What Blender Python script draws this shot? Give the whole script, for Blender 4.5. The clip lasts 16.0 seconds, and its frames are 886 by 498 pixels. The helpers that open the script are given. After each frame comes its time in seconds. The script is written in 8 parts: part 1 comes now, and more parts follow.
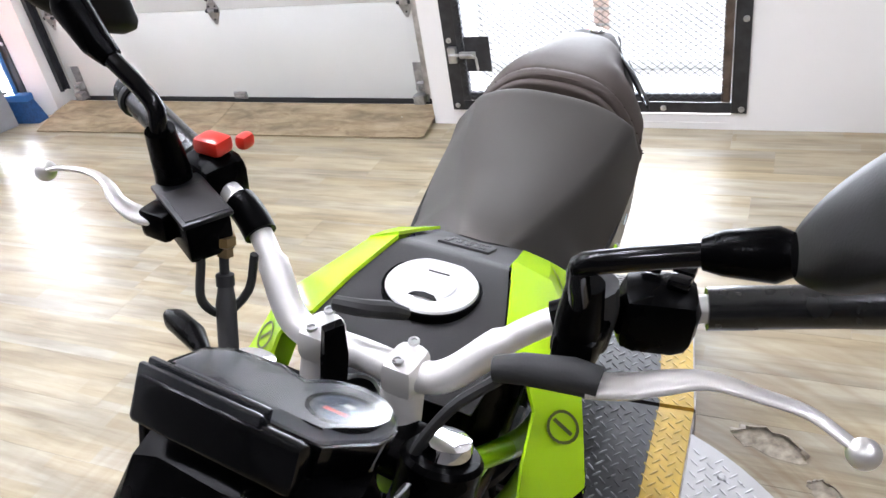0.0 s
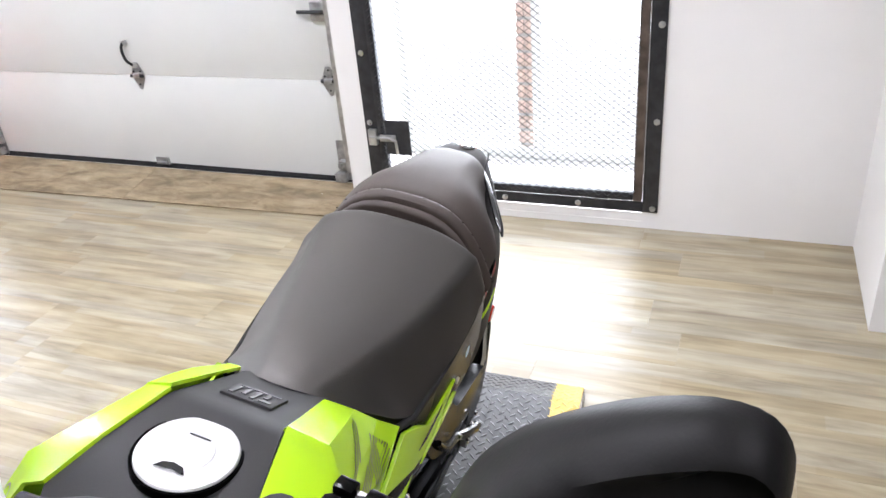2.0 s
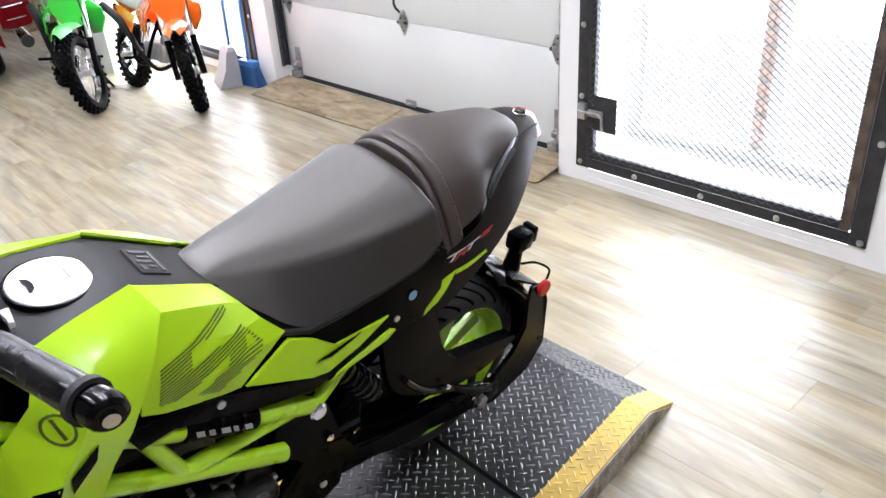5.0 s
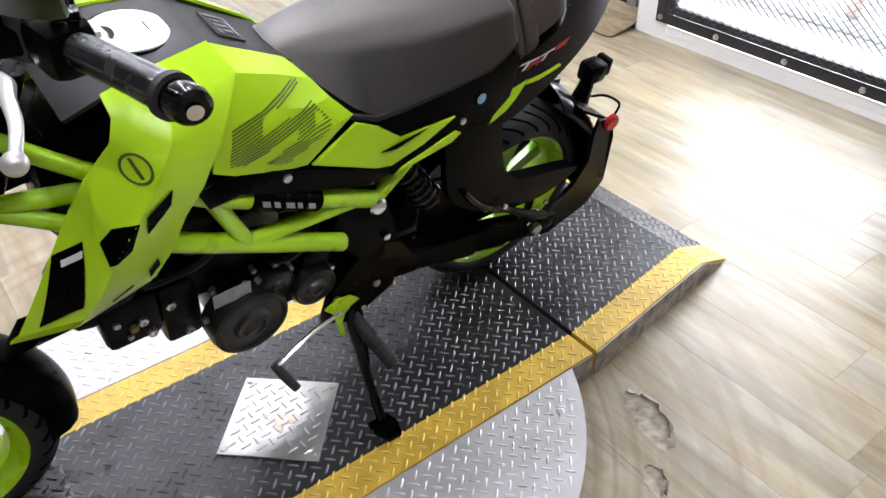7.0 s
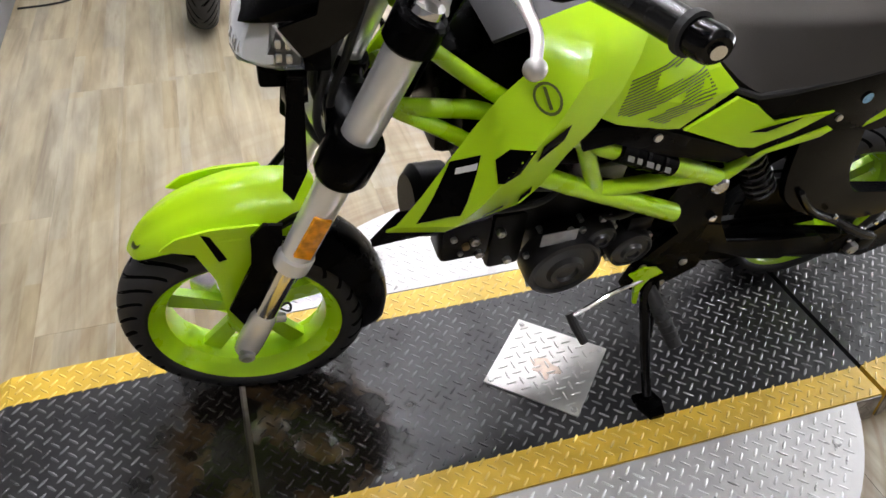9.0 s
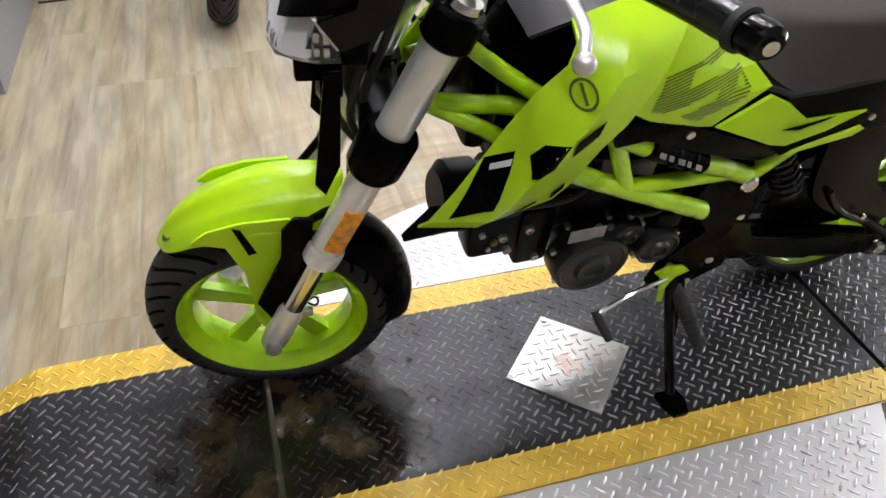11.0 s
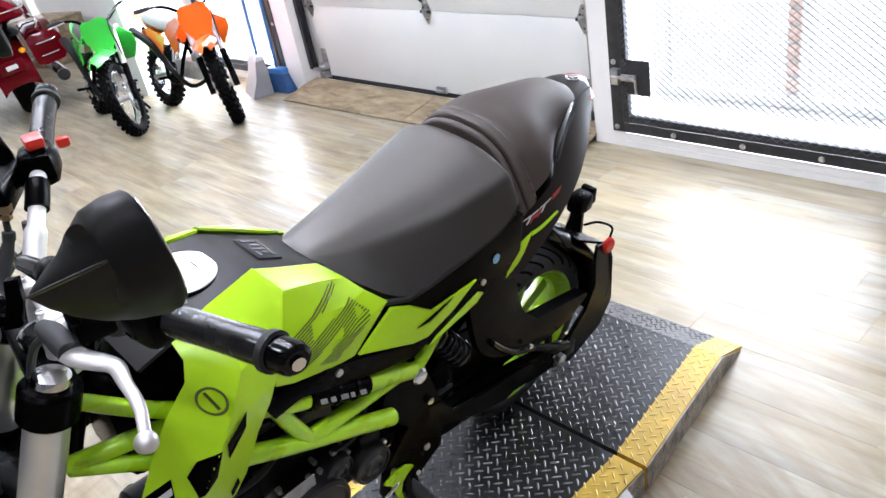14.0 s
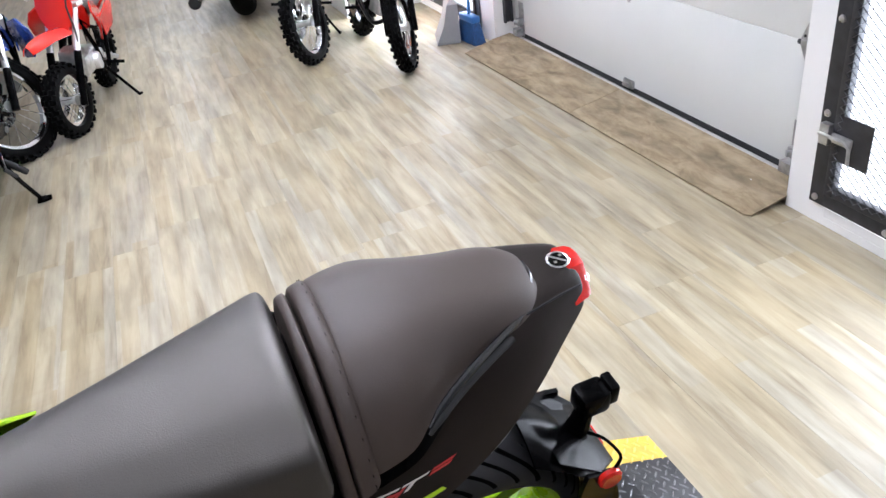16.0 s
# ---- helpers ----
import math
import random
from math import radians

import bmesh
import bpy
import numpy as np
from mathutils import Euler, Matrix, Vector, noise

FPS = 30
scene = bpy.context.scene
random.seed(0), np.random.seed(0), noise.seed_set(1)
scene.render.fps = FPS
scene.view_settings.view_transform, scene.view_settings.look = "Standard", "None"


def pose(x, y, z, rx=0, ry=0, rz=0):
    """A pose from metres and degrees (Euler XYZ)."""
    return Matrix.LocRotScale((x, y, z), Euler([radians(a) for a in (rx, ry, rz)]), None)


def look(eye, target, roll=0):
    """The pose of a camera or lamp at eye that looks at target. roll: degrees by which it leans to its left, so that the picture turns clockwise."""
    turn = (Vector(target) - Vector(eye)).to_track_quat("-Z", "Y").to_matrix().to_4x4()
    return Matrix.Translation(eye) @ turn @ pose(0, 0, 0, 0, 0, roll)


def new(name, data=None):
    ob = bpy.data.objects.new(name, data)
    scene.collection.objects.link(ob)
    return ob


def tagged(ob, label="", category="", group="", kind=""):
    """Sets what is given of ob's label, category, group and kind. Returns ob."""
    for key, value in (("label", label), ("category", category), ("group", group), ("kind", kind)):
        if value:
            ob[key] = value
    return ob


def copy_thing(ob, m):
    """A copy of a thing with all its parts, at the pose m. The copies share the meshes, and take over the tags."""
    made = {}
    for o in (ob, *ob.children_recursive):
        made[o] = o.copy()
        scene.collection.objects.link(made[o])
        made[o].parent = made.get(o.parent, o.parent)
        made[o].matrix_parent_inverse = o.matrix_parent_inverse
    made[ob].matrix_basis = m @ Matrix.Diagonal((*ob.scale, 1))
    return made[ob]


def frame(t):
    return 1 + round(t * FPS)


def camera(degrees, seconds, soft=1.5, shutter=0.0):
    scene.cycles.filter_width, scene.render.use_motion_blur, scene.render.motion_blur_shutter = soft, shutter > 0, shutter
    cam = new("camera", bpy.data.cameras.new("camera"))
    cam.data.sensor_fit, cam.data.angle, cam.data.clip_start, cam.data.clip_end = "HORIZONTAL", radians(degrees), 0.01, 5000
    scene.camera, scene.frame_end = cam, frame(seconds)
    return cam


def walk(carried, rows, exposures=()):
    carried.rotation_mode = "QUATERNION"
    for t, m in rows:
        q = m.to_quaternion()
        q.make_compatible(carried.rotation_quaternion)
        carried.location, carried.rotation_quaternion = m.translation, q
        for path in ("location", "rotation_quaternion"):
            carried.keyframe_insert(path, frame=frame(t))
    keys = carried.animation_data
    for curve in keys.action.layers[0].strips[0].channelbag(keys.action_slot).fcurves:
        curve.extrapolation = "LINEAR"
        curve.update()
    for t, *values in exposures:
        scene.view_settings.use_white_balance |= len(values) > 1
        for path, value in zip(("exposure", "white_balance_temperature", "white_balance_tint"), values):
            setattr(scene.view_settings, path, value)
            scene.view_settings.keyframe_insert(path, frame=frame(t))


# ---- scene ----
cam = camera(60.0, 16.0)
PATH = [
    (0, (0.044, 0.207, 1.416), (-0.736, 1.709, 0.352), -10.2),
    (0.5, (0.097, 0.289, 1.421), (-0.607, 1.835, 0.366), -9.3),
    (1, (0.152, 0.336, 1.435), (-0.574, 1.881, 0.394), -7.5),
    (1.5, (0.173, 0.362, 1.446), (-0.492, 1.958, 0.441), -5.5),
    (2, (0.187, 0.371, 1.457), (-0.503, 1.994, 0.512), -5.2),
    (2.5, (0.236, 0.388, 1.466), (-0.529, 1.997, 0.556), -8.1),
    (3, (0.303, 0.476, 1.432), (-0.563, 2.016, 0.495), -10.4),
    (5.5, (0.721, 0.613, 1.389), (-0.63, 1.718, 0.412), -3.5),
    (6, (0.732, 0.601, 1.355), (-0.53, 1.703, 0.261), -3.4),
    (6.5, (0.723, 0.591, 1.317), (-0.504, 1.647, 0.144), -2.7),
    (7, (0.703, 0.556, 1.309), (-0.579, 1.497, 0.095), -1.2),
    (7.5, (0.672, 0.496, 1.299), (-0.69, 1.281, 0.062), -0.0),
    (8, (0.658, 0.445, 1.302), (-0.782, 1.092, 0.074), 1.3),
    (8.5, (0.641, 0.379, 1.298), (-0.829, 0.874, 0.036), 1.3),
    (11, (0.63, 0.318, 1.295), (-0.844, 0.769, 0.021), 1.4),
    (11.5, (0.664, 0.361, 1.327), (-0.861, 0.888, 0.146), -1.2),
    (12, (0.694, 0.44, 1.361), (-0.816, 1.167, 0.269), -5.2),
    (12.5, (0.709, 0.498, 1.368), (-0.729, 1.428, 0.335), -6.6),
    (13, (0.712, 0.529, 1.388), (-0.704, 1.564, 0.427), -7.5),
    (13.5, (0.704, 0.517, 1.387), (-0.7, 1.59, 0.451), -7.3),
    (14, (0.68, 0.491, 1.419), (-0.694, 1.585, 0.462), -11.3),
    (14.5, (0.681, 0.686, 1.447), (-0.769, 1.711, 0.525), -8.8),
    (15, (0.648, 0.873, 1.447), (-0.835, 1.771, 0.449), -6.2),
    (15.5, (0.469, 1.062, 1.414), (-1.095, 1.764, 0.384), -5.9),
    (16, (0.41, 1.319, 1.453), (-1.21, 1.84, 0.403), -7.8),
]
EXPOSURES = [(0, 0.67, 6500, 10), (3, 0.66, 6600, 10), (5.5, 0.72, 6400, 10), (6.5, 0.70, 6450, 10), (8, 0.60, 6900, 8), (11, 0.57, 6950, 8), (12, 0.51, 6700, 8), (13.2, 0.68, 6250, 8), (14.5, 0.69, 6250, 10), (16, 0.59, 6250, 10)]
walk(cam, [(t, look(eye, target, roll)) for t, eye, target, roll in PATH], EXPOSURES)

# ---- world and light ----
world = bpy.data.worlds.new("world")
scene.world = world
world.use_nodes = True
wn = world.node_tree.nodes
sky = wn.new("ShaderNodeTexSky")
sky.sky_type, sky.sun_disc = "NISHITA", False
sky.sun_elevation, sky.sun_rotation = radians(48), radians(20)
world.node_tree.links.new(sky.outputs[0], wn["Background"].inputs[0])
wn["Background"].inputs[1].default_value = 0.15

sun = new("sun", bpy.data.lights.new("sun", "SUN"))
sun.data.energy, sun.data.angle, sun.data.color = 4.0, radians(0.5), (1, 0.96, 0.9)
sun.matrix_world = look((0, 0, 0), (0.25, 0.67, -0.75))

# the sky's light through the two shop windows
for nm, wx, watts in (("window_daylight", -0.7075, 48.0), ("far_window_daylight", -4.635, 150.0)):
    day = new(nm, bpy.data.lights.new(nm, "AREA"))
    day.data.shape, day.data.size, day.data.size_y = "RECTANGLE", 1.10, 1.96
    day.data.energy, day.data.color = watts, (0.86, 0.91, 1.03)
    day.matrix_world = look((wx, 3.62, 1.07), (wx, 2.0, 1.07))


# ---- materials ----
def material(name, color, rough=0.5, metal=0.0, vary=0.12, scale=6.0, fine=0.0, fine_scale=300.0, coat=0.0, rough_vary=0.1, dark=None, spec=0.5, tint=None):
    """A principled surface with stains at a large scale and grain at a fine one."""
    m = bpy.data.materials.new(name)
    m.use_nodes = True
    n, l = m.node_tree.nodes, m.node_tree.links
    p = n["Principled BSDF"]
    p.inputs["Metallic"].default_value = metal
    p.inputs["Specular IOR Level"].default_value = spec
    p.inputs["Coat Weight"].default_value = coat
    p.inputs["Coat Roughness"].default_value = 0.05
    if tint:
        p.inputs["Specular Tint"].default_value = (*tint, 1)
    tc = n.new("ShaderNodeTexCoord")
    big = n.new("ShaderNodeTexNoise")
    big.inputs["Scale"].default_value, big.inputs["Detail"].default_value = scale, 6
    l.new(tc.outputs["Object"], big.inputs["Vector"])
    ramp = n.new("ShaderNodeValToRGB")
    lo = dark if dark else tuple(c * (1 - vary) for c in color)
    ramp.color_ramp.elements[0].color, ramp.color_ramp.elements[1].color = (*lo, 1), (*[min(1, c * (1 + vary * 0.5)) for c in color], 1)
    ramp.color_ramp.elements[0].position, ramp.color_ramp.elements[1].position = 0.3, 0.65
    l.new(big.outputs["Fac"], ramp.inputs[0])
    l.new(ramp.outputs[0], p.inputs["Base Color"])
    span = n.new("ShaderNodeMapRange")
    span.inputs["To Min"].default_value, span.inputs["To Max"].default_value = max(0.02, rough - rough_vary), min(1, rough + rough_vary)
    grain = n.new("ShaderNodeTexNoise")
    grain.inputs["Scale"].default_value, grain.inputs["Detail"].default_value = fine_scale, 3
    l.new(tc.outputs["Object"], grain.inputs["Vector"])
    l.new(big.outputs["Fac"], span.inputs["Value"])
    l.new(span.outputs[0], p.inputs["Roughness"])
    if fine:
        bump = n.new("ShaderNodeBump")
        bump.inputs["Strength"].default_value, bump.inputs["Distance"].default_value = fine, 0.001
        l.new(grain.outputs["Fac"], bump.inputs["Height"])
        l.new(bump.outputs[0], p.inputs["Normal"])
    return m


def glowing(name, color, strength):
    m = bpy.data.materials.new(name)
    m.use_nodes = True
    p = m.node_tree.nodes["Principled BSDF"]
    p.inputs["Base Color"].default_value = (*color, 1)
    p.inputs["Emission Color"].default_value = (*color, 1)
    p.inputs["Emission Strength"].default_value = strength
    return m


def clear(name, color, rough=0.05):
    m = bpy.data.materials.new(name)
    m.use_nodes = True
    p = m.node_tree.nodes["Principled BSDF"]
    p.inputs["Base Color"].default_value = (*color, 1)
    p.inputs["Roughness"].default_value = rough
    p.inputs["Transmission Weight"].default_value = 1.0
    p.inputs["IOR"].default_value = 1.45
    return m


def wood_floor(name, a, b, c, along=(0.45, 9.0, 9.0), rough=0.32, coat=0.0, scuffed=False):
    """Wood grain that runs along x, with each plank's own tone."""
    m = bpy.data.materials.new(name)
    m.use_nodes = True
    n, l = m.node_tree.nodes, m.node_tree.links
    p = n["Principled BSDF"]
    tc, info = n.new("ShaderNodeTexCoord"), n.new("ShaderNodeObjectInfo")
    geo = n.new("ShaderNodeNewGeometry")
    add = n.new("ShaderNodeMath")
    l.new(info.outputs["Random"], add.inputs[0])
    l.new(geo.outputs["Random Per Island"], add.inputs[1])
    shift = n.new("ShaderNodeVectorMath")
    shift.operation = "MULTIPLY_ADD"
    shift.inputs[1].default_value, shift.inputs[2].default_value = (37, 51, 13), (0, 0, 0)
    l.new(add.outputs[0], shift.inputs[0])
    plus = n.new("ShaderNodeVectorMath")
    l.new(geo.outputs["Position"], plus.inputs[0])
    l.new(shift.outputs[0], plus.inputs[1])
    mapping = n.new("ShaderNodeMapping")
    mapping.inputs["Scale"].default_value = along
    l.new(plus.outputs[0], mapping.inputs["Vector"])
    grain = n.new("ShaderNodeTexNoise")
    grain.inputs["Scale"].default_value, grain.inputs["Detail"].default_value, grain.inputs["Distortion"].default_value = 3.2, 6, 0.5
    grain.inputs["Roughness"].default_value = 0.62
    l.new(mapping.outputs[0], grain.inputs["Vector"])
    ramp = n.new("ShaderNodeValToRGB")
    e = ramp.color_ramp.elements
    e[0].color, e[0].position, e[1].color, e[1].position = (*a, 1), 0.3, (*c, 1), 0.68
    mid = e.new(0.47)
    mid.color = (*b, 1)
    l.new(grain.outputs["Fac"], ramp.inputs[0])
    tone = n.new("ShaderNodeMapRange")
    tone.inputs["From Max"].default_value = 2.0
    tone.inputs["To Min"].default_value, tone.inputs["To Max"].default_value = 0.945, 1.055
    l.new(add.outputs[0], tone.inputs["Value"])
    mix = n.new("ShaderNodeVectorMath")
    mix.operation = "SCALE"
    l.new(ramp.outputs[0], mix.inputs[0])
    l.new(tone.outputs[0], mix.inputs["Scale"])
    blot = n.new("ShaderNodeTexNoise")
    blot.inputs["Scale"].default_value, blot.inputs["Detail"].default_value = 3.4, 8
    stretch = n.new("ShaderNodeMapping")
    stretch.inputs["Scale"].default_value = (0.9, 4.2, 4.2)
    l.new(plus.outputs[0], stretch.inputs["Vector"])
    l.new(stretch.outputs[0], blot.inputs["Vector"])
    knots = n.new("ShaderNodeMapRange")
    knots.inputs["From Min"].default_value, knots.inputs["From Max"].default_value = 0.36, 0.60
    knots.inputs["To Min"].default_value, knots.inputs["To Max"].default_value = 0.76, 1.06
    l.new(blot.outputs["Fac"], knots.inputs["Value"])
    mix2 = n.new("ShaderNodeVectorMath")
    mix2.operation = "SCALE"
    l.new(mix.outputs[0], mix2.inputs[0])
    l.new(knots.outputs[0], mix2.inputs["Scale"])
    l.new(mix2.outputs[0], p.inputs["Base Color"])
    if scuffed:  # narrow strips printed on each plank, yellowish to grey
        cell = n.new("ShaderNodeSeparateXYZ")
        l.new(plus.outputs[0], cell.inputs[0])
        row = n.new("ShaderNodeMath")
        row.operation = "SNAP"
        row.inputs[1].default_value = 0.0593
        l.new(cell.outputs["Y"], row.inputs[0])
        lengths = n.new("ShaderNodeMath")
        lengths.operation = "MULTIPLY_ADD"
        lengths.inputs[1].default_value = 7.3
        l.new(row.outputs[0], lengths.inputs[0])
        l.new(cell.outputs["X"], lengths.inputs[2])
        col = n.new("ShaderNodeMath")
        col.operation = "SNAP"
        col.inputs[1].default_value = 0.81
        l.new(lengths.outputs[0], col.inputs[0])
        key = n.new("ShaderNodeCombineXYZ")
        l.new(col.outputs[0], key.inputs["X"])
        l.new(row.outputs[0], key.inputs["Y"])
        pick = n.new("ShaderNodeTexWhiteNoise")
        pick.noise_dimensions = "2D"
        l.new(key.outputs[0], pick.inputs["Vector"])
        strip = n.new("ShaderNodeValToRGB")
        s_e = strip.color_ramp.elements
        s_e[0].color, s_e[1].color = (0.90, 0.83, 0.70, 1), (0.98, 0.995, 1.04, 1)
        s_m = s_e.new(0.55)
        s_m.color = (1.03, 1.0, 0.94, 1)
        l.new(pick.outputs["Value"], strip.inputs[0])
        toned = n.new("ShaderNodeVectorMath")
        toned.operation = "MULTIPLY"
        l.new(mix2.outputs[0], toned.inputs[0])
        l.new(strip.outputs[0], toned.inputs[1])
        mix2 = toned
        # brown dirt in arcs, where the turntable's rim has been turned
        flat = n.new("ShaderNodeVectorMath")
        flat.operation = "DISTANCE"
        flat.inputs[1].default_value = (-0.371, 0.915, 0.0)
        l.new(geo.outputs["Position"], flat.inputs[0])
        arcs = n.new("ShaderNodeTexNoise")
        arcs.noise_dimensions = "1D"
        arcs.inputs["Scale"].default_value, arcs.inputs["Detail"].default_value = 26, 4
        l.new(flat.outputs["Value"], arcs.inputs["W"])
        ring = n.new("ShaderNodeMapRange")
        ring.inputs["From Min"].default_value, ring.inputs["From Max"].default_value = 1.5, 0.70
        l.new(flat.outputs["Value"], ring.inputs["Value"])
        patch = n.new("ShaderNodeTexNoise")
        patch.inputs["Scale"].default_value, patch.inputs["Detail"].default_value = 4.5, 7
        l.new(geo.outputs["Position"], patch.inputs["Vector"])
        both_n = n.new("ShaderNodeMath")
        both_n.operation = "MULTIPLY"
        l.new(arcs.outputs["Fac"], both_n.inputs[0])
        l.new(patch.outputs["Fac"], both_n.inputs[1])
        cut = n.new("ShaderNodeMapRange")
        cut.inputs["From Min"].default_value, cut.inputs["From Max"].default_value = 0.17, 0.36
        l.new(both_n.outputs[0], cut.inputs["Value"])
        amount = n.new("ShaderNodeMath")
        amount.operation = "MULTIPLY"
        l.new(cut.outputs[0], amount.inputs[0])
        l.new(ring.outputs[0], amount.inputs[1])
        dirt = n.new("ShaderNodeMix")
        dirt.data_type = "RGBA"
        dirt.inputs["B"].default_value = (0.20, 0.135, 0.075, 1)
        half = n.new("ShaderNodeMath")
        half.operation = "MULTIPLY"
        half.inputs[1].default_value = 0.75
        l.new(amount.outputs[0], half.inputs[0])
        l.new(half.outputs[0], dirt.inputs["Factor"])
        l.new(mix2.outputs[0], dirt.inputs["A"])
        l.new(dirt.outputs["Result"], p.inputs["Base Color"])
    wear = n.new("ShaderNodeTexNoise")
    wear.inputs["Scale"].default_value, wear.inputs["Detail"].default_value = 1.3, 5
    l.new(geo.outputs["Position"], wear.inputs["Vector"])
    span = n.new("ShaderNodeMapRange")
    span.inputs["To Min"].default_value, span.inputs["To Max"].default_value = rough - 0.1, rough + 0.14
    l.new(wear.outputs["Fac"], span.inputs["Value"])
    l.new(span.outputs[0], p.inputs["Roughness"])
    p.inputs["Coat Weight"].default_value = coat
    bump = n.new("ShaderNodeBump")
    bump.inputs["Strength"].default_value, bump.inputs["Distance"].default_value = 0.12, 0.001
    l.new(grain.outputs["Fac"], bump.inputs["Height"])
    l.new(bump.outputs[0], p.inputs["Normal"])
    return m


def stained(name, color, rough, metal, lo=None):
    """Worn deck paint with one dark brown oil stain and rust along the front joint."""
    m = material(name, color, rough, metal, vary=0.45, scale=7, fine=0.2, fine_scale=200, dark=lo)
    n, l = m.node_tree.nodes, m.node_tree.links
    p = n["Principled BSDF"]
    geo = n.new("ShaderNodeNewGeometry")
    near = n.new("ShaderNodeVectorMath")
    near.operation = "DISTANCE"
    near.inputs[1].default_value = (-0.31, 0.33, 0.075)
    l.new(geo.outputs["Position"], near.inputs[0])
    blot = n.new("ShaderNodeTexNoise")
    blot.inputs["Scale"].default_value, blot.inputs["Detail"].default_value = 11, 8
    l.new(geo.outputs["Position"], blot.inputs["Vector"])
    mixed = n.new("ShaderNodeMath")
    mixed.operation = "MULTIPLY_ADD"
    mixed.inputs[1].default_value, mixed.inputs[2].default_value = 0.34, -0.14
    l.new(blot.outputs["Fac"], mixed.inputs[0])
    total = n.new("ShaderNodeMath")
    l.new(near.outputs["Value"], total.inputs[0])
    l.new(mixed.outputs[0], total.inputs[1])
    mask = n.new("ShaderNodeMapRange")
    mask.inputs["From Min"].default_value, mask.inputs["From Max"].default_value = 0.245, 0.29
    mask.inputs["To Min"].default_value, mask.inputs["To Max"].default_value = 0.93, 0.0
    l.new(total.outputs[0], mask.inputs["Value"])
    tint = n.new("ShaderNodeValToRGB")
    e = tint.color_ramp.elements
    e[0].color, e[0].position, e[1].color, e[1].position = (0.007, 0.0050, 0.0034, 1), 0.50, (0.10, 0.062, 0.026, 1), 0.74
    l.new(blot.outputs["Fac"], tint.inputs[0])
    mix = n.new("ShaderNodeMix")
    mix.data_type = "RGBA"
    base = p.inputs["Base Color"].links[0].from_socket
    l.new(mask.outputs[0], mix.inputs["Factor"])
    l.new(base, mix.inputs["A"])
    l.new(tint.outputs[0], mix.inputs["B"])
    l.new(mix.outputs["Result"], p.inputs["Base Color"])
    wet = n.new("ShaderNodeMix")
    dull = p.inputs["Roughness"].links[0].from_socket
    wet.inputs["B"].default_value = 0.16
    l.new(mask.outputs[0], wet.inputs["Factor"])
    l.new(dull, wet.inputs["A"])
    l.new(wet.outputs["Result"], p.inputs["Roughness"])
    return m


M_WALL = material("white_wall_paint", (0.80, 0.79, 0.77), 0.55, vary=0.05, scale=1.5, fine=0.15, fine_scale=160)
# tone set low so that the unseen walls bounce little light
M_GREYWALL = material("grey_wall_paint", (0.20, 0.20, 0.205), 0.6, vary=0.08, scale=1.5, fine=0.15, fine_scale=160)
M_CEIL = material("ceiling_paint", (0.7, 0.7, 0.69), 0.8, vary=0.05, scale=2)
M_FLOOR = wood_floor("vinyl_planks", (0.238, 0.198, 0.130), (0.340, 0.297, 0.211), (0.404, 0.362, 0.272), along=(0.75, 8.5, 8.5), rough=0.36, scuffed=True)
M_PLY = wood_floor("plywood", (0.14, 0.10, 0.055), (0.25, 0.19, 0.11), (0.37, 0.295, 0.19), along=(2.0, 5.0, 5.0), rough=0.6)
M_SUBFLOOR = material("subfloor", (0.2, 0.16, 0.12), 0.8)
M_DOOR = material("door_enamel", (0.69, 0.70, 0.675), 0.45, vary=0.04, scale=2, fine=0.1, fine_scale=120)
M_ZINC = material("galvanised_steel", (0.55, 0.55, 0.54), 0.42, 0.9, vary=0.25, scale=30)
M_HINGE = material("dull_door_steel", (0.42, 0.42, 0.42), 0.42, 0.85, vary=0.3, scale=40)
M_RUBBER = material("black_rubber", (0.018, 0.018, 0.018), 0.7, vary=0.3, scale=30, fine=0.2)
M_CAGE = material("black_cage_steel", (0.035, 0.036, 0.04), 0.45, 0.3, vary=0.35, scale=25, fine=0.2)
M_BOLT = material("bolt_steel", (0.6, 0.6, 0.6), 0.3, 1.0, vary=0.15, scale=60)
M_RUST = material("rusty_tube", (0.13, 0.1, 0.08), 0.6, 0.4, vary=0.5, scale=18)
M_RUSTY = material("rust_bloom", (0.55, 0.44, 0.36), 0.45, 0.7, vary=0.3, scale=60)
M_DECK = stained("black_deck_paint", (0.027, 0.027, 0.028), 0.36, 0.2)
M_DECK.node_tree.nodes["Principled BSDF"].inputs["Specular IOR Level"].default_value = 0.38
M_LUG = stained("worn_deck_lugs", (0.16, 0.16, 0.163), 0.28, 0.5, (0.05, 0.05, 0.052))
M_YEL = material("yellow_deck_paint", (0.62, 0.40, 0.045), 0.42, 0.0, vary=0.25, scale=16, fine=0.2, fine_scale=200)
M_YELLUG = material("worn_yellow_lugs", (0.72, 0.52, 0.13), 0.4, 0.1, vary=0.3, scale=30)
M_PLATE = material("grey_plate_paint", (0.52, 0.51, 0.51), 0.4, 0.3, vary=0.12, scale=8, fine=0.15)
M_PLATELUG = material("grey_plate_lugs", (0.68, 0.68, 0.68), 0.3, 0.5, vary=0.1, scale=20)
M_ALU = material("bright_aluminium_plate", (0.66, 0.65, 0.63), 0.36, 0.9, vary=0.18, scale=14, fine=0.1)
M_SIDE = material("dirty_bare_plate", (0.40, 0.37, 0.33), 0.45, 0.6, vary=0.6, scale=22, fine=0.2)
# near-black for joints, holes and the shade painted into gaps
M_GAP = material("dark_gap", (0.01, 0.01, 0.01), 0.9)
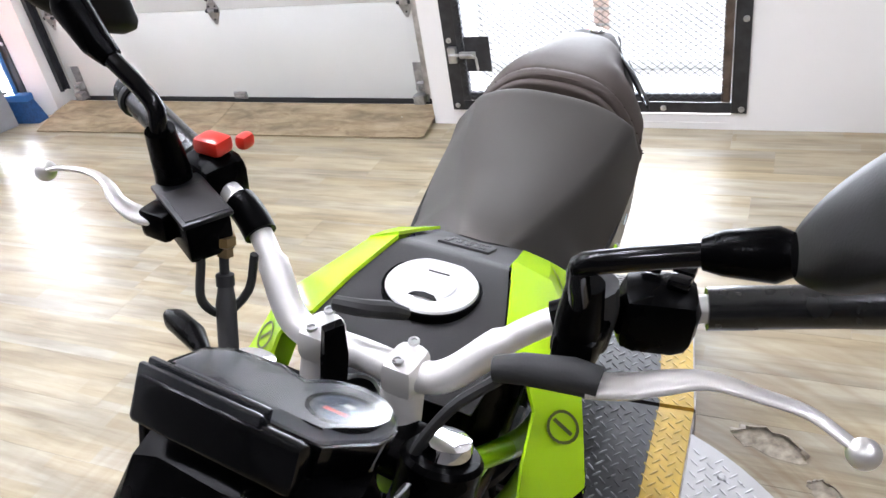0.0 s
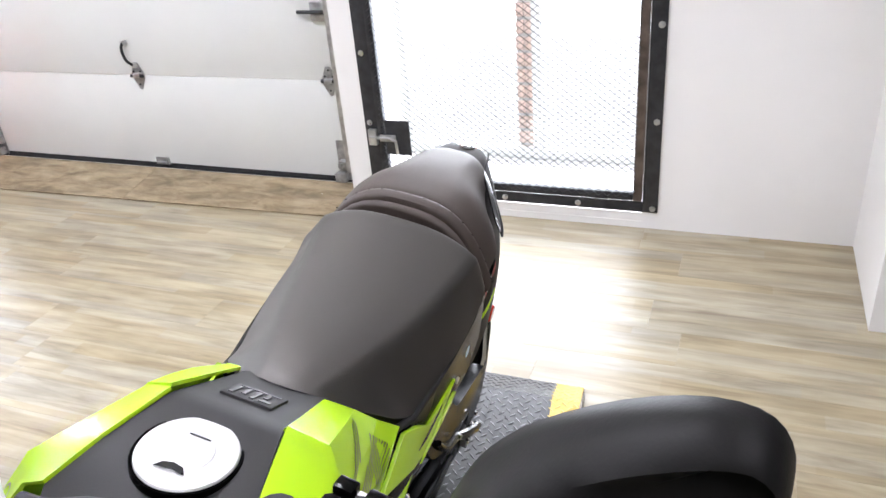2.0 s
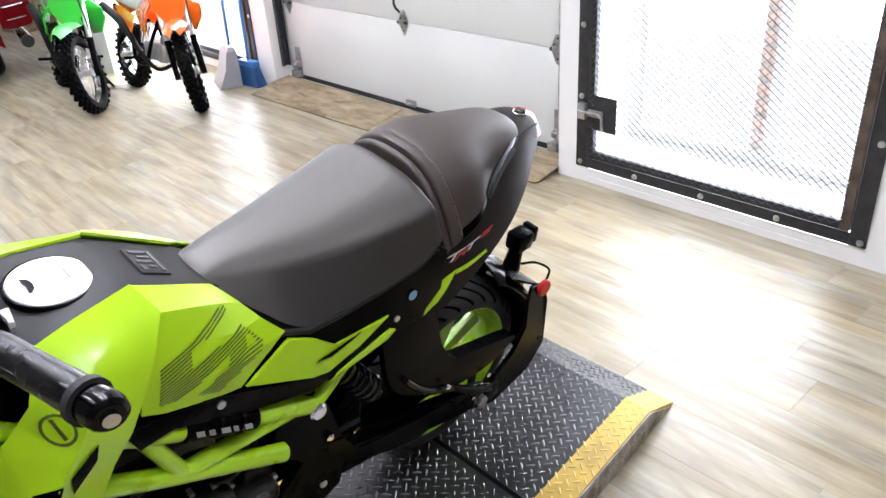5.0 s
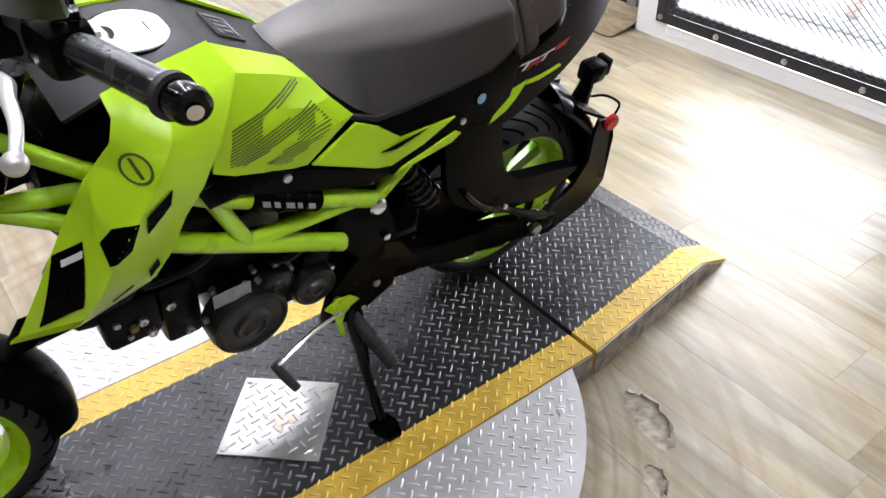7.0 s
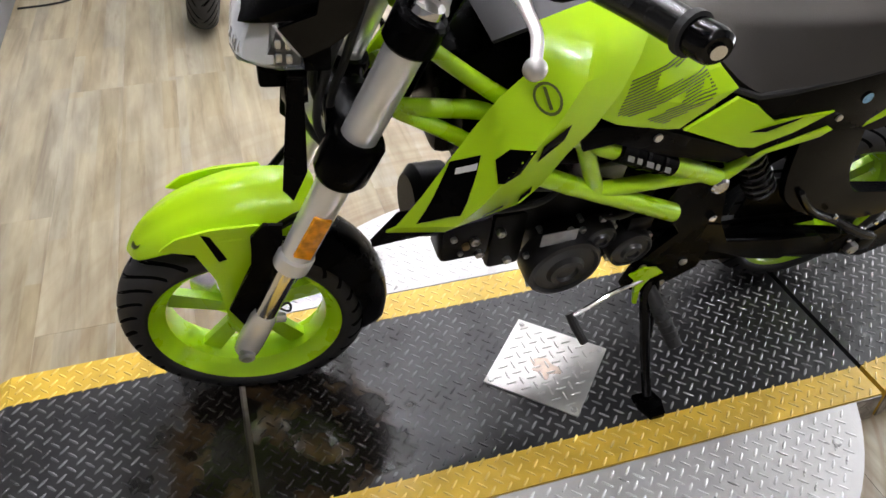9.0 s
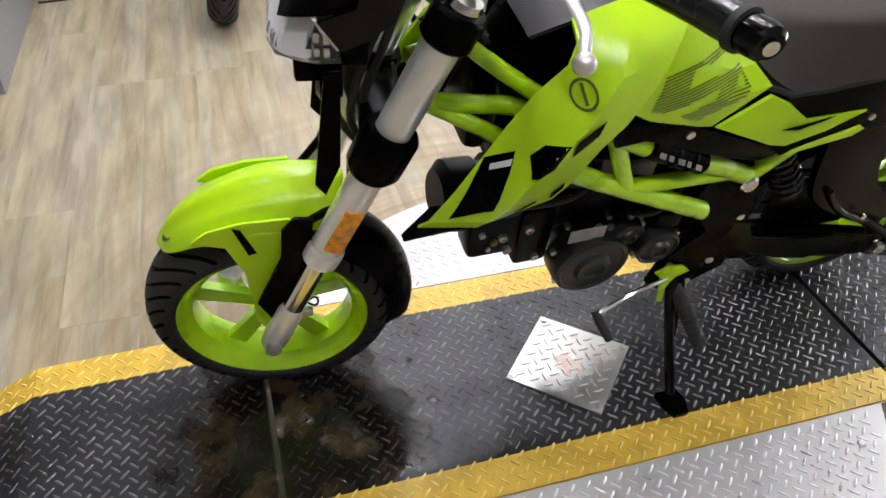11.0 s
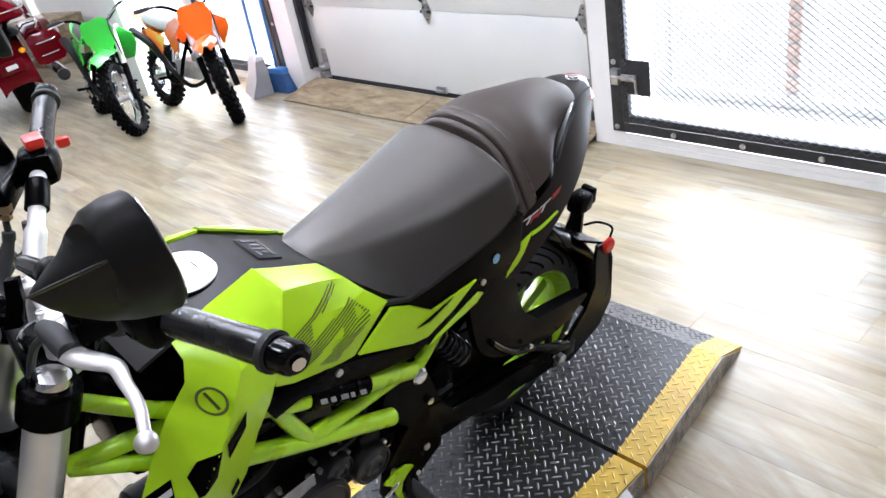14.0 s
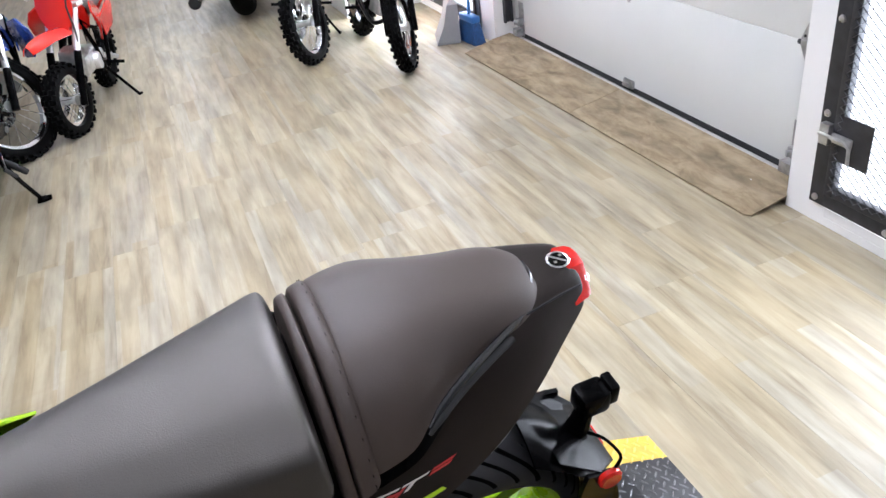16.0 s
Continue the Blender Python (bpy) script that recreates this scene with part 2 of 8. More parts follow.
M_BRICK = material("outside_brick", (0.74, 0.56, 0.47), 0.85, vary=0.3, scale=20)
M_MORTAR = material("mortar", (0.5, 0.48, 0.45), 0.9)
M_PAVE = material("outside_concrete", (0.55, 0.54, 0.52), 0.8)
M_GLASS = clear("window_glass", (1, 1, 1), 0.0)
M_DAY = glowing("bright_day", (0.90, 0.93, 1.0), 2.7)
M_LAMP = glowing("lamp_diffuser", (0.88, 0.89, 1.02), 140.0)
M_DAY_WEST = glowing("dim_day", (0.94, 0.97, 1.0), 0.9)


# ---- mesh tools ----
def link(name, bm, mat, parent=None, label="", smooth=35, mats=()):
    me = bpy.data.meshes.new(name)
    bmesh.ops.recalc_face_normals(bm, faces=bm.faces)
    bm.to_mesh(me)
    bm.free()
    for m in (mat, *mats):
        me.materials.append(m)
    if smooth:
        me.polygons.foreach_set("use_smooth", [True] * len(me.polygons))
        me.set_sharp_from_angle(angle=radians(smooth))
    ob = new(name, me)
    if parent:
        ob.parent = parent
    if label:
        ob["label"] = label
    return ob


def part(name, bm, mat, parent, label="", smooth=35):
    """One mesh object under a thing or a part."""
    return link(name, bm, mat, parent, label, smooth)


def box(bm, x0, x1, y0, y1, z0, z1, bevel=0.0, m=None):
    r = bmesh.ops.create_cube(bm, size=1.0)
    t = Matrix.Translation(((x0 + x1) / 2, (y0 + y1) / 2, (z0 + z1) / 2)) @ Matrix.Diagonal((abs(x1 - x0), abs(y1 - y0), abs(z1 - z0), 1))
    vs = r["verts"]
    bmesh.ops.transform(bm, matrix=t, verts=vs)
    if bevel:
        es = list({e for v in vs for e in v.link_edges})
        g = bmesh.ops.bevel(bm, geom=es, offset=bevel, segments=2, affect="EDGES", profile=0.5)
        vs = list({v for f in g["faces"] for v in f.verts} | {v for v in vs if v.is_valid})
    if m:
        bmesh.ops.transform(bm, matrix=m, verts=list({v for v in vs if v.is_valid}))
    return bm


def boxes(*args, bevel=0.0):
    bm = bmesh.new()
    for a in args:
        box(bm, *a, bevel=bevel)
    return bm


def lathe(bm, profile, centre, axis="Y", n=40, ripple=None):
    """Turns (offset along the axis, radius) pairs round an axis; closed if the profile's ends meet on it."""
    c = Vector(centre)
    rings = []
    for k, (a, r) in enumerate(profile):
        ring = []
        for i in range(n):
            q = 2 * math.pi * i / n
            rr = r - (ripple(q, k) if ripple else 0)
            x, y = rr * math.cos(q), rr * math.sin(q)
            p = {"X": (a, x, y), "Y": (x, a, y), "Z": (x, y, a)}[axis]
            ring.append(bm.verts.new(c + Vector(p)))
        rings.append(ring)
    for a, b in zip(rings, rings[1:]):
        for i in range(n):
            bm.faces.new((a[i], a[(i + 1) % n], b[(i + 1) % n], b[i]))
    for ring, (a, r) in ((rings[0], profile[0]), (rings[-1], profile[-1])):
        if r > 1e-4:
            if (rings[0][0].co - rings[-1][0].co).length > 1e-5:
                bm.faces.new(ring)
        else:
            bmesh.ops.pointmerge(bm, verts=ring, merge_co=c + Vector({"X": (a, 0, 0), "Y": (0, a, 0), "Z": (0, 0, a)}[axis]))
    if (Vector((profile[0][0], profile[0][1])) - Vector((profile[-1][0], profile[-1][1]))).length < 1e-6:
        bmesh.ops.remove_doubles(bm, verts=bm.verts, dist=1e-6)
    return bm


def smooth_path(pts, steps=6):
    """A Catmull-Rom line through the points."""
    P = [Vector(p) for p in pts]
    P = [P[0] * 2 - P[1], *P, P[-1] * 2 - P[-2]]
    out = []
    for a, b, c, d in zip(P, P[1:], P[2:], P[3:]):
        for i in range(steps):
            t = i / steps
            out.append(0.5 * (2 * b + (c - a) * t + (2 * a - 5 * b + 4 * c - d) * t**2 + (3 * b - a - 3 * c + d) * t**3))
    out.append(P[-2])
    return out


def tube(bm, pts, radius, n=10, smooth=0, flat=1.0):
    """A round bar along a line; radius may be a list, one for each point."""
    if smooth:
        rs = radius if isinstance(radius, (list, tuple)) else None
        k = len(pts)
        pts = smooth_path(pts, smooth)
        if rs:
            radius = [float(np.interp(i / smooth, range(k), rs)) for i in range(len(pts))]
    pts = [Vector(p) for p in pts]
    rad = radius if isinstance(radius, (list, tuple)) else [radius] * len(pts)
    side = None
    rings = []
    for i, p in enumerate(pts):
        d = (pts[min(i + 1, len(pts) - 1)] - pts[max(i - 1, 0)]).normalized()
        if side is None:
            side = d.orthogonal().normalized()
            if abs(d.z) < 0.9:
                side = d.cross(Vector((0, 0, 1))).normalized()
        side = (side - d * side.dot(d)).normalized()
        up = d.cross(side)
        rings.append([bm.verts.new(p + rad[i] * (math.cos(2 * math.pi * k / n) * side + flat * math.sin(2 * math.pi * k / n) * up)) for k in range(n)])
    for a, b in zip(rings, rings[1:]):
        for k in range(n):
            bm.faces.new((a[k], a[(k + 1) % n], b[(k + 1) % n], b[k]))
    bm.faces.new(rings[0])
    bm.faces.new(rings[-1])
    return bm


def loft(bm, rings, caps=True, closed=True):
    vs = [[bm.verts.new(p) for p in r] for r in rings]
    n = len(vs[0])
    for a, b in zip(vs, vs[1:]):
        for k in range(n if closed else n - 1):
            bm.faces.new((a[k], a[(k + 1) % n], b[(k + 1) % n], b[k]))
    if caps and closed:
        bm.faces.new(vs[0])
        bm.faces.new(vs[-1])
    return bm


def slab(bm, outline, thick, bevel=0.0):
    """A plate: an outline in space, given a thickness along a vector."""
    t = Vector(thick)
    a = [bm.verts.new(Vector(p)) for p in outline]
    b = [bm.verts.new(Vector(p) + t) for p in outline]
    n = len(a)
    faces = [bm.faces.new(a), bm.faces.new(b[::-1])]
    for k in range(n):
        faces.append(bm.faces.new((a[k], b[k], b[(k + 1) % n], a[(k + 1) % n])))
    if bevel:
        es = list({e for v in a for e in v.link_edges if not any(o in b for o in e.verts)})
        bmesh.ops.bevel(bm, geom=es, offset=bevel, segments=2, affect="EDGES", profile=0.5)
    return bm


def shell(bm, grid, thick):
    """A sheet from rows of points, thickened along its normals."""
    vs = [[bm.verts.new(p) for p in row] for row in grid]
    fs = []
    for a, b in zip(vs, vs[1:]):
        for k in range(len(a) - 1):
            fs.append(bm.faces.new((a[k], a[k + 1], b[k + 1], b[k])))
    bmesh.ops.recalc_face_normals(bm, faces=fs)
    bmesh.ops.solidify(bm, geom=fs, thickness=thick)
    return bm


def empty(name, m, label, category, group=""):
    ob = new(name)
    ob.matrix_world = m
    return tagged(ob, label, category, group)


# ---- the room ----
WALL_Y, DOOR_Y = 3.215, 3.345
X_RIGHT, X_LEFT, Y_FRONT, CEIL = 0.624, -9.6, -3.2, 3.1


def structure(name, bm, mat, label="", smooth=0):
    return tagged(link(name, bm, mat, smooth=smooth), label, kind="structure")


structure("ground", boxes((-60, 60, 3.6, 90, -0.22, -0.02)), M_PAVE, "pale concrete ground outside the windows")
floor = structure("floor", boxes((X_LEFT, 3.2, Y_FRONT, 3.6, -0.12, -0.004)), M_SUBFLOOR)
structure("ceiling", boxes((X_LEFT - 0.15, 3.35, Y_FRONT - 0.15, 3.6, CEIL, CEIL + 0.12)), M_CEIL)
WIN = (-1.27, -0.145, 0.06, 2.06)
WIN2 = (-5.15, -4.12, 0.06, 2.06)
GAR = (-3.866, -1.438, 0.0, 2.15)
wall = bmesh.new()
for x0, x1, z0, z1 in ((WIN[1], X_RIGHT + 0.12, 0, CEIL), (WIN[0], WIN[1], 0, WIN[2] - 0.031), (WIN[0], WIN[1], WIN[3], CEIL), (GAR[1], WIN[0], 0, CEIL),
                       (GAR[0], GAR[1], GAR[3], CEIL), (WIN2[1], GAR[0], 0, CEIL), (WIN2[0], WIN2[1], 0, WIN2[2] - 0.031), (WIN2[0], WIN2[1], WIN2[3], CEIL), (X_LEFT, WIN2[0], 0, CEIL)):
    box(wall, x0, x1, WALL_Y, WALL_Y + 0.24, z0, z1)
structure("wall_back", wall, M_WALL, "white painted wall with garage door and caged windows")
structure("wall_right", boxes((X_RIGHT, X_RIGHT + 0.12, 2.652, WALL_Y, 0, CEIL)), M_WALL)
# three walls out of view, dark to hold back fill on black parts
structure("wall_return", boxes((X_RIGHT + 0.12, 3.2, 2.652, 2.77, 0, CEIL)), M_GREYWALL)
structure("wall_east", boxes((3.2, 3.35, Y_FRONT, 2.77, 0, CEIL)), M_GREYWALL)
structure("wall_front", boxes((X_LEFT, 3.2, Y_FRONT - 0.15, Y_FRONT, 0, CEIL)), M_GREYWALL)
structure("wall_row", boxes((X_LEFT, -2.05, -0.58, -0.44, 0, CEIL)), M_GREYWALL, "grey wall behind the parked motorcycles")
structure("wall_row_end", boxes((-2.19, -2.05, Y_FRONT, -0.58, 0, CEIL)), M_GREYWALL)
EW = (1.2, 3.0, 0.75, 2.2)
structure("wall_west", boxes((X_LEFT - 0.15, X_LEFT, Y_FRONT, EW[0], 0, CEIL), (X_LEFT - 0.15, X_LEFT, EW[1], 3.46, 0, CEIL), (X_LEFT - 0.15, X_LEFT, EW[0], EW[1], 0, EW[2]), (X_LEFT - 0.15, X_LEFT, EW[0], EW[1], EW[3], CEIL)), M_WALL)
structure("partition", boxes((-5.75, -5.2, 2.64, WALL_Y, 0, CEIL)), M_WALL, "white painted partition beside the window")
structure("backdrop", boxes((-9.6, 4.0, 6.5, 6.6, -0.4, 6)), M_DAY, "bright overexposed daylight outside")
structure("backdrop_west", boxes((-11.1, -11.0, -1, 5, -0.4, 5)), M_DAY_WEST)


# ---- garage door ----
def hinge(parent, x, z, y=DOOR_Y):
    """A pressed steel hinge, a diamond with a raised knuckle."""
    bm = bmesh.new()
    slab(bm, [(x - 0.012, y, z + 0.065), (x + 0.012, y, z + 0.065), (x + 0.037, y, z + 0.01), (x + 0.037, y, z - 0.012), (x + 0.006, y, z - 0.07), (x - 0.006, y, z - 0.07), (x - 0.037, y, z - 0.012), (x - 0.037, y, z + 0.01)], (0, -0.004, 0))
    h = part("hinge", bm, M_HINGE, parent, "galvanised steel hinge")
    part("knuckle", tube(bmesh.new(), [(x - 0.036, y - 0.012, z), (x + 0.036, y - 0.012, z)], 0.009, 8), M_CAGE, h, "dark hinge knuckle")
    part("hinge_clip", boxes((x - 0.02, x + 0.02, y - 0.022, y - 0.003, z - 0.008, z + 0.012), bevel=0.002), M_HINGE, h)
    for a, b in ((-0.02, 0.02), (0.02, 0.02), (0.0, -0.045), (0.0, 0.048)):
        part("rivet", lathe(bmesh.new(), [(-0.003, 0.006), (-0.007, 0.004), (-0.007, 0.0)], (x + a, y, z + b), "Y", 8), M_CAGE, h, "", 0)


door = empty("garage_door", pose(0, 0, 0), "closed white sectional garage door with steel hinges", "garage door")
GX0, GX1 = GAR[0] + 0.03, GAR[1] - 0.03
SECTION = 0.467
for i in range(5):
    z0 = 0.066 + i * SECTION
    bm = bmesh.new()
    box(bm, GX0, GX1, DOOR_Y, DOOR_Y + 0.045, z0 + 0.0008, min(z0 + SECTION - 0.0008, 2.4), 0.0015)
    panel = part("door_panel", bm, M_DOOR, door)
for i in (1, 2, 3):
    for x in (GX0 + 0.06, (GX0 + GX1) / 2 + 0.02, GX1 - 0.085):
        hinge(door, x, 0.066 + i * SECTION)
part("bottom_seal", boxes((GX0 + 0.005, GX1 - 0.005, DOOR_Y + 0.002, DOOR_Y + 0.042, 0.036, 0.066), bevel=0.006), M_RUBBER, door, "black rubber seal")
part("bottom_clip", boxes((-2.655, -2.575, DOOR_Y - 0.014, DOOR_Y - 0.001, 0.062, 0.1), (-2.645, -2.585, DOOR_Y - 0.028, DOOR_Y - 0.012, 0.07, 0.082), bevel=0.002), M_HINGE, door)
for x in (GX0 + 0.085, GX1 - 0.072):
    bm = boxes((x - 0.03, x + 0.03, DOOR_Y - 0.006, DOOR_Y - 0.001, 0.05, 0.25), (x - 0.035, x + 0.02, DOOR_Y - 0.05, DOOR_Y - 0.006, 0.055, 0.1), (x - 0.012, x + 0.03, DOOR_Y - 0.04, DOOR_Y - 0.006, 0.12, 0.16), bevel=0.003)
    tube(bm, [(x, DOOR_Y - 0.055, 0.14), (x + 0.02, DOOR_Y - 0.02, 0.14)], 0.013, 10)
    part("corner_bracket", bm, M_HINGE, door, "galvanised corner bracket")
bm = bmesh.new()
tube(bm, [(-2.63, DOOR_Y - 0.018, 0.585), (-2.65, DOOR_Y - 0.04, 0.62), (-2.668, DOOR_Y - 0.03, 0.67), (-2.66, DOOR_Y - 0.02, 0.70)], 0.007, 8, smooth=5)
rope = part("pull_rope", bm, M_RUBBER, door, "black pull rope")
for x, z in ((-2.63, 0.585), (-2.66, 0.70)):
    part("rope_end", boxes((x - 0.011, x + 0.011, DOOR_Y - 0.026, DOOR_Y - 0.001, z - 0.009, z + 0.009), bevel=0.002), M_BOLT, rope, "bright rope clip")
lat = part("slide_latch", boxes((GX1 - 0.12, GX1 - 0.045, DOOR_Y - 0.022, DOOR_Y - 0.001, 0.80, 0.88), bevel=0.003), M_HINGE, door, "galvanised slide latch")
part("latch_bolt", tube(bmesh.new(), [(GX1 - 0.18, DOOR_Y - 0.028, 0.84), (GX1 - 0.05, DOOR_Y - 0.028, 0.84)], 0.008, 8), M_CAGE, lat)
for x, s in ((GX0, 1), (GX1, -1)):
    tr = structure("door_track", boxes((x - 0.026, x + 0.004, DOOR_Y - 0.07, DOOR_Y - 0.064, 0.12, 2.1), (x - 0.026, x - 0.02, DOOR_Y - 0.07, DOOR_Y - 0.02, 0.12, 2.1), (x - 0.026, x + 0.004, DOOR_Y - 0.024, DOOR_Y - 0.018, 0.12, 2.1)), M_ZINC if s < 0 else M_CAGE, "steel track of the garage door")
structure("trim_door", boxes((GAR[0] - 0.03, GX0 + 0.02, DOOR_Y + 0.047, DOOR_Y + 0.075, 0.04, 2.2), (GX1 - 0.02, GAR[1] + 0.03, DOOR_Y + 0.047, DOOR_Y + 0.075, 0.04, 2.2)), M_DOOR)
structure("threshold", boxes((GAR[0], GAR[1], 3.30, 3.6, -0.02, 0.034)), M_PAVE, "pale concrete threshold under the garage door")

# plywood wedge that leads up to the door
ramp = empty("plywood_ramp", pose(0, 0, 0), "worn brown plywood ramp in front of the garage door", "ramp")
for x0, x1, y0, y1 in ((-3.815, -2.634, 2.985, 3.015), (-2.631, -1.452, 3.015, 3.045)):
    last = x1 > -2
    part("board", slab(bmesh.new(), [(x0, y0, 0.001), (x1, y1, 0.001), *([(-1.432, 3.06, 0.001), (-1.432, 3.205, 0.03), (-1.46, 3.3, 0.05)] if last else [(x1, 3.3, 0.05)]), (x0 - (0.0 if last else 0.025), 3.3, 0.05)] + ([] if last else [(-3.86, 3.19, 0.03)]), (0, 0, 0.007), bevel=0.002), M_PLY, ramp)
for x in (-3.6, -2.72, -2.55, -1.6):
    part("screw", lathe(bmesh.new(), [(0.0, 0.0), (0.0, 0.005), (-0.003, 0.005)], (x, 3.2, 0.0375), "Z", 8), M_BOLT, ramp)


# ---- caged windows ----
def zigzag(x0, x1, z0, z1, y, pitch=0.036, high=0.0135, wide=0.0023):
    """Expanded metal: rows of strands that meet at their peaks."""
    verts, faces = [], []
    n = int((x1 - x0) / (pitch / 2))
    for k in range(int((z1 - z0) / high)):
        z = z0 + (k + 0.5) * high
        for i in range(n + 1):
            s = 1 if (i + k) % 2 else -1
            x, b = x0 + i * pitch / 2, len(verts)
            zz = z + s * high / 2
            verts += [(x, y - 0.002, zz - wide / 2), (x, y + 0.001, zz + wide / 2), (x, y + 0.002, zz - wide / 2)]
            if i:
                a = b - 3
                faces += [(a, a + 1, b + 1, b), (a + 1, a + 2, b + 2, b + 1), (a + 2, a, b, b + 2)]
    me = bpy.data.meshes.new("expanded_mesh")
    me.from_pydata(verts, [], faces)
    me.materials.append(M_CAGE)
    return me


def cage(x0, x1, z0, z1, y, label, latch=True):
    c = empty("window_cage", pose(0, 0, 0), label, "window cage")
    w = 0.058
    for nm, a in (("frame_bar", (x0, x0 + w, y - 0.006, y, z0, z1)), ("frame_bar", (x1 - w, x1, y - 0.006, y, z0, z1)), ("frame_bar", (x0 + w, x1 - w, y - 0.006, y, z0, z0 + 0.045)), ("frame_bar", (x0 + w, x1 - w, y - 0.006, y, z1 - 0.05, z1))):
        part(nm, boxes(a, bevel=0.0015), M_CAGE, c)
    g = (x0 + w + 0.004, x1 - w - 0.004, z0 + 0.05, z1 - 0.055)
    t = 0.034
    for a, m in (((g[0], g[0] + t, y - 0.016, y + 0.012, g[2], g[3]), M_CAGE), ((g[1] - t, g[1], y - 0.016, y + 0.012, g[2], g[3]), M_RUST), ((g[0] + t, g[1] - t, y - 0.014, y + 0.012, g[2], g[2] + t), M_CAGE), ((g[0] + t, g[1] - t, y - 0.014, y + 0.012, g[3] - t, g[3]), M_CAGE)):
        part("gate_bar", boxes(a, bevel=0.003), m, c, "rusty square tube" if m == M_RUST else "")
    me = zigzag(g[0] + t * 0.5, g[1] - t * 0.5, g[2] + t * 0.5, g[3] - t * 0.5, y - 0.018)
    ob = new("expanded_mesh", me)
    ob.parent = c
    tagged(ob, "black expanded metal mesh", kind="stuff")
    bolts = [(x0 + 0.024, z0 + 0.022 + 0.3 * i) for i in range(7)] + [(x1 - 0.02, z0 + 0.018 + 0.36 * i) for i in range(6)] + [(x0 + 0.31 * i, z0 + 0.02) for i in range(1, 4)]
    for bx, bz in bolts:
        bm = lathe(bmesh.new(), [(-0.014, 0.0), (-0.014, 0.006), (-0.011, 0.0115), (-0.007, 0.0125), (-0.0055, 0.0125)], (bx, y, bz), "Y", 12)
        part("bolt", bm, M_BOLT, c, "bright domed bolt")
    if latch:
        lx, lz = x0 + 0.09, 0.335
        part("latch_plate", boxes((x0 + 0.1, x0 + 0.215, y - 0.022, y - 0.019, 0.262, 0.415)), M_CAGE, c, "black mesh guard plate round the latch")
        bm = boxes((x0 + 0.02, x0 + 0.058, y - 0.03, y - 0.006, 0.3, 0.37), (x0 + 0.075, x0 + 0.15, y - 0.034, y - 0.022, 0.322, 0.352), bevel=0.003)
        tube(bm, [(x0 + 0.03, y - 0.04, 0.34), (x0 + 0.13, y - 0.04, 0.34), (x0 + 0.155, y - 0.042, 0.328), (x0 + 0.158, y - 0.042, 0.275)], 0.006, 8)
        part("slide_latch", bm, M_ZINC, c, "galvanised slide latch")
    return c


def window(name, x0, x1, z0, z1, mullion):
    """A white shop window set behind a deep bright sill."""
    y = WALL_Y + 0.485
    w = empty(name, pose(0, 0, 0), "", "")
    tagged(w, "white window behind the cage, bright with daylight", kind="structure")
    a, b = x0 - 0.13, x1 + 0.10
    for q in ((a, a + 0.05, y, y + 0.05, z0, z1), (b - 0.05, b, y, y + 0.05, z0, z1), (a + 0.05, b - 0.05, y, y + 0.05, z0 + 0.009, z0 + 0.052), (a + 0.05, b - 0.05, y, y + 0.05, z1 - 0.05, z1), (mullion - 0.02, mullion + 0.02, y, y + 0.05, z0 + 0.052, z1 - 0.05)):
        part("window_frame", boxes(q, bevel=0.004), M_DOOR, w)
    part("window_sill", boxes((a, b, WALL_Y + 0.001, y + 0.06, z0 - 0.03, z0 + 0.006)), M_WALL, w)
    for p0, p1 in ((a + 0.051, mullion - 0.021), (mullion + 0.021, b - 0.051)):
        pane = part("pane", boxes((p0, p1, y + 0.02, y + 0.026, z0 + 0.053, z1 - 0.051)), M_GLASS, w, "clear glass", 0)
        pane.visible_shadow = False
    return w


window("window_1", *WIN, -0.695)
window("window_2", *WIN2, -4.62)
cage(-1.331, -0.084, 0.074, 2.12, 3.212, "black steel mesh cage bolted over the window")
cage(-5.2, -4.055, 0.06, 2.12, 3.212, "black steel mesh cage over the far window", latch=False)


def brick_pier(x, y):
    p = empty("brick_pier", pose(x, y, 0), "slim pale brick pier outside the window", "pier")
    part("core", boxes((-0.034, 0.034, -0.034, 0.034, -0.15, 2.6)), M_MORTAR, p)
    me = boxes((-0.0195, 0.0195, -0.042, 0.042, -0.03, 0.03), bevel=0.003)
    first = part("brick", me, M_BRICK, p)
    first.location = (-0.021, 0, 0.0)
    for i in range(34):
        for s in (-1, 1):
            if i == 0 and s == -1:
                continue
            b = new("brick", first.data)
            b.parent = p
            b.location = (0.021 * s, 0.0, i * 0.075)
    return p


brick_pier(-0.765, 3.81)


# ---- lift deck with turntable ----
P = 0.075
DX0, DX1, STRIPE = -0.657, -0.085, 0.078
DECK_C, DECK_R = (-0.371, 0.915), 0.632


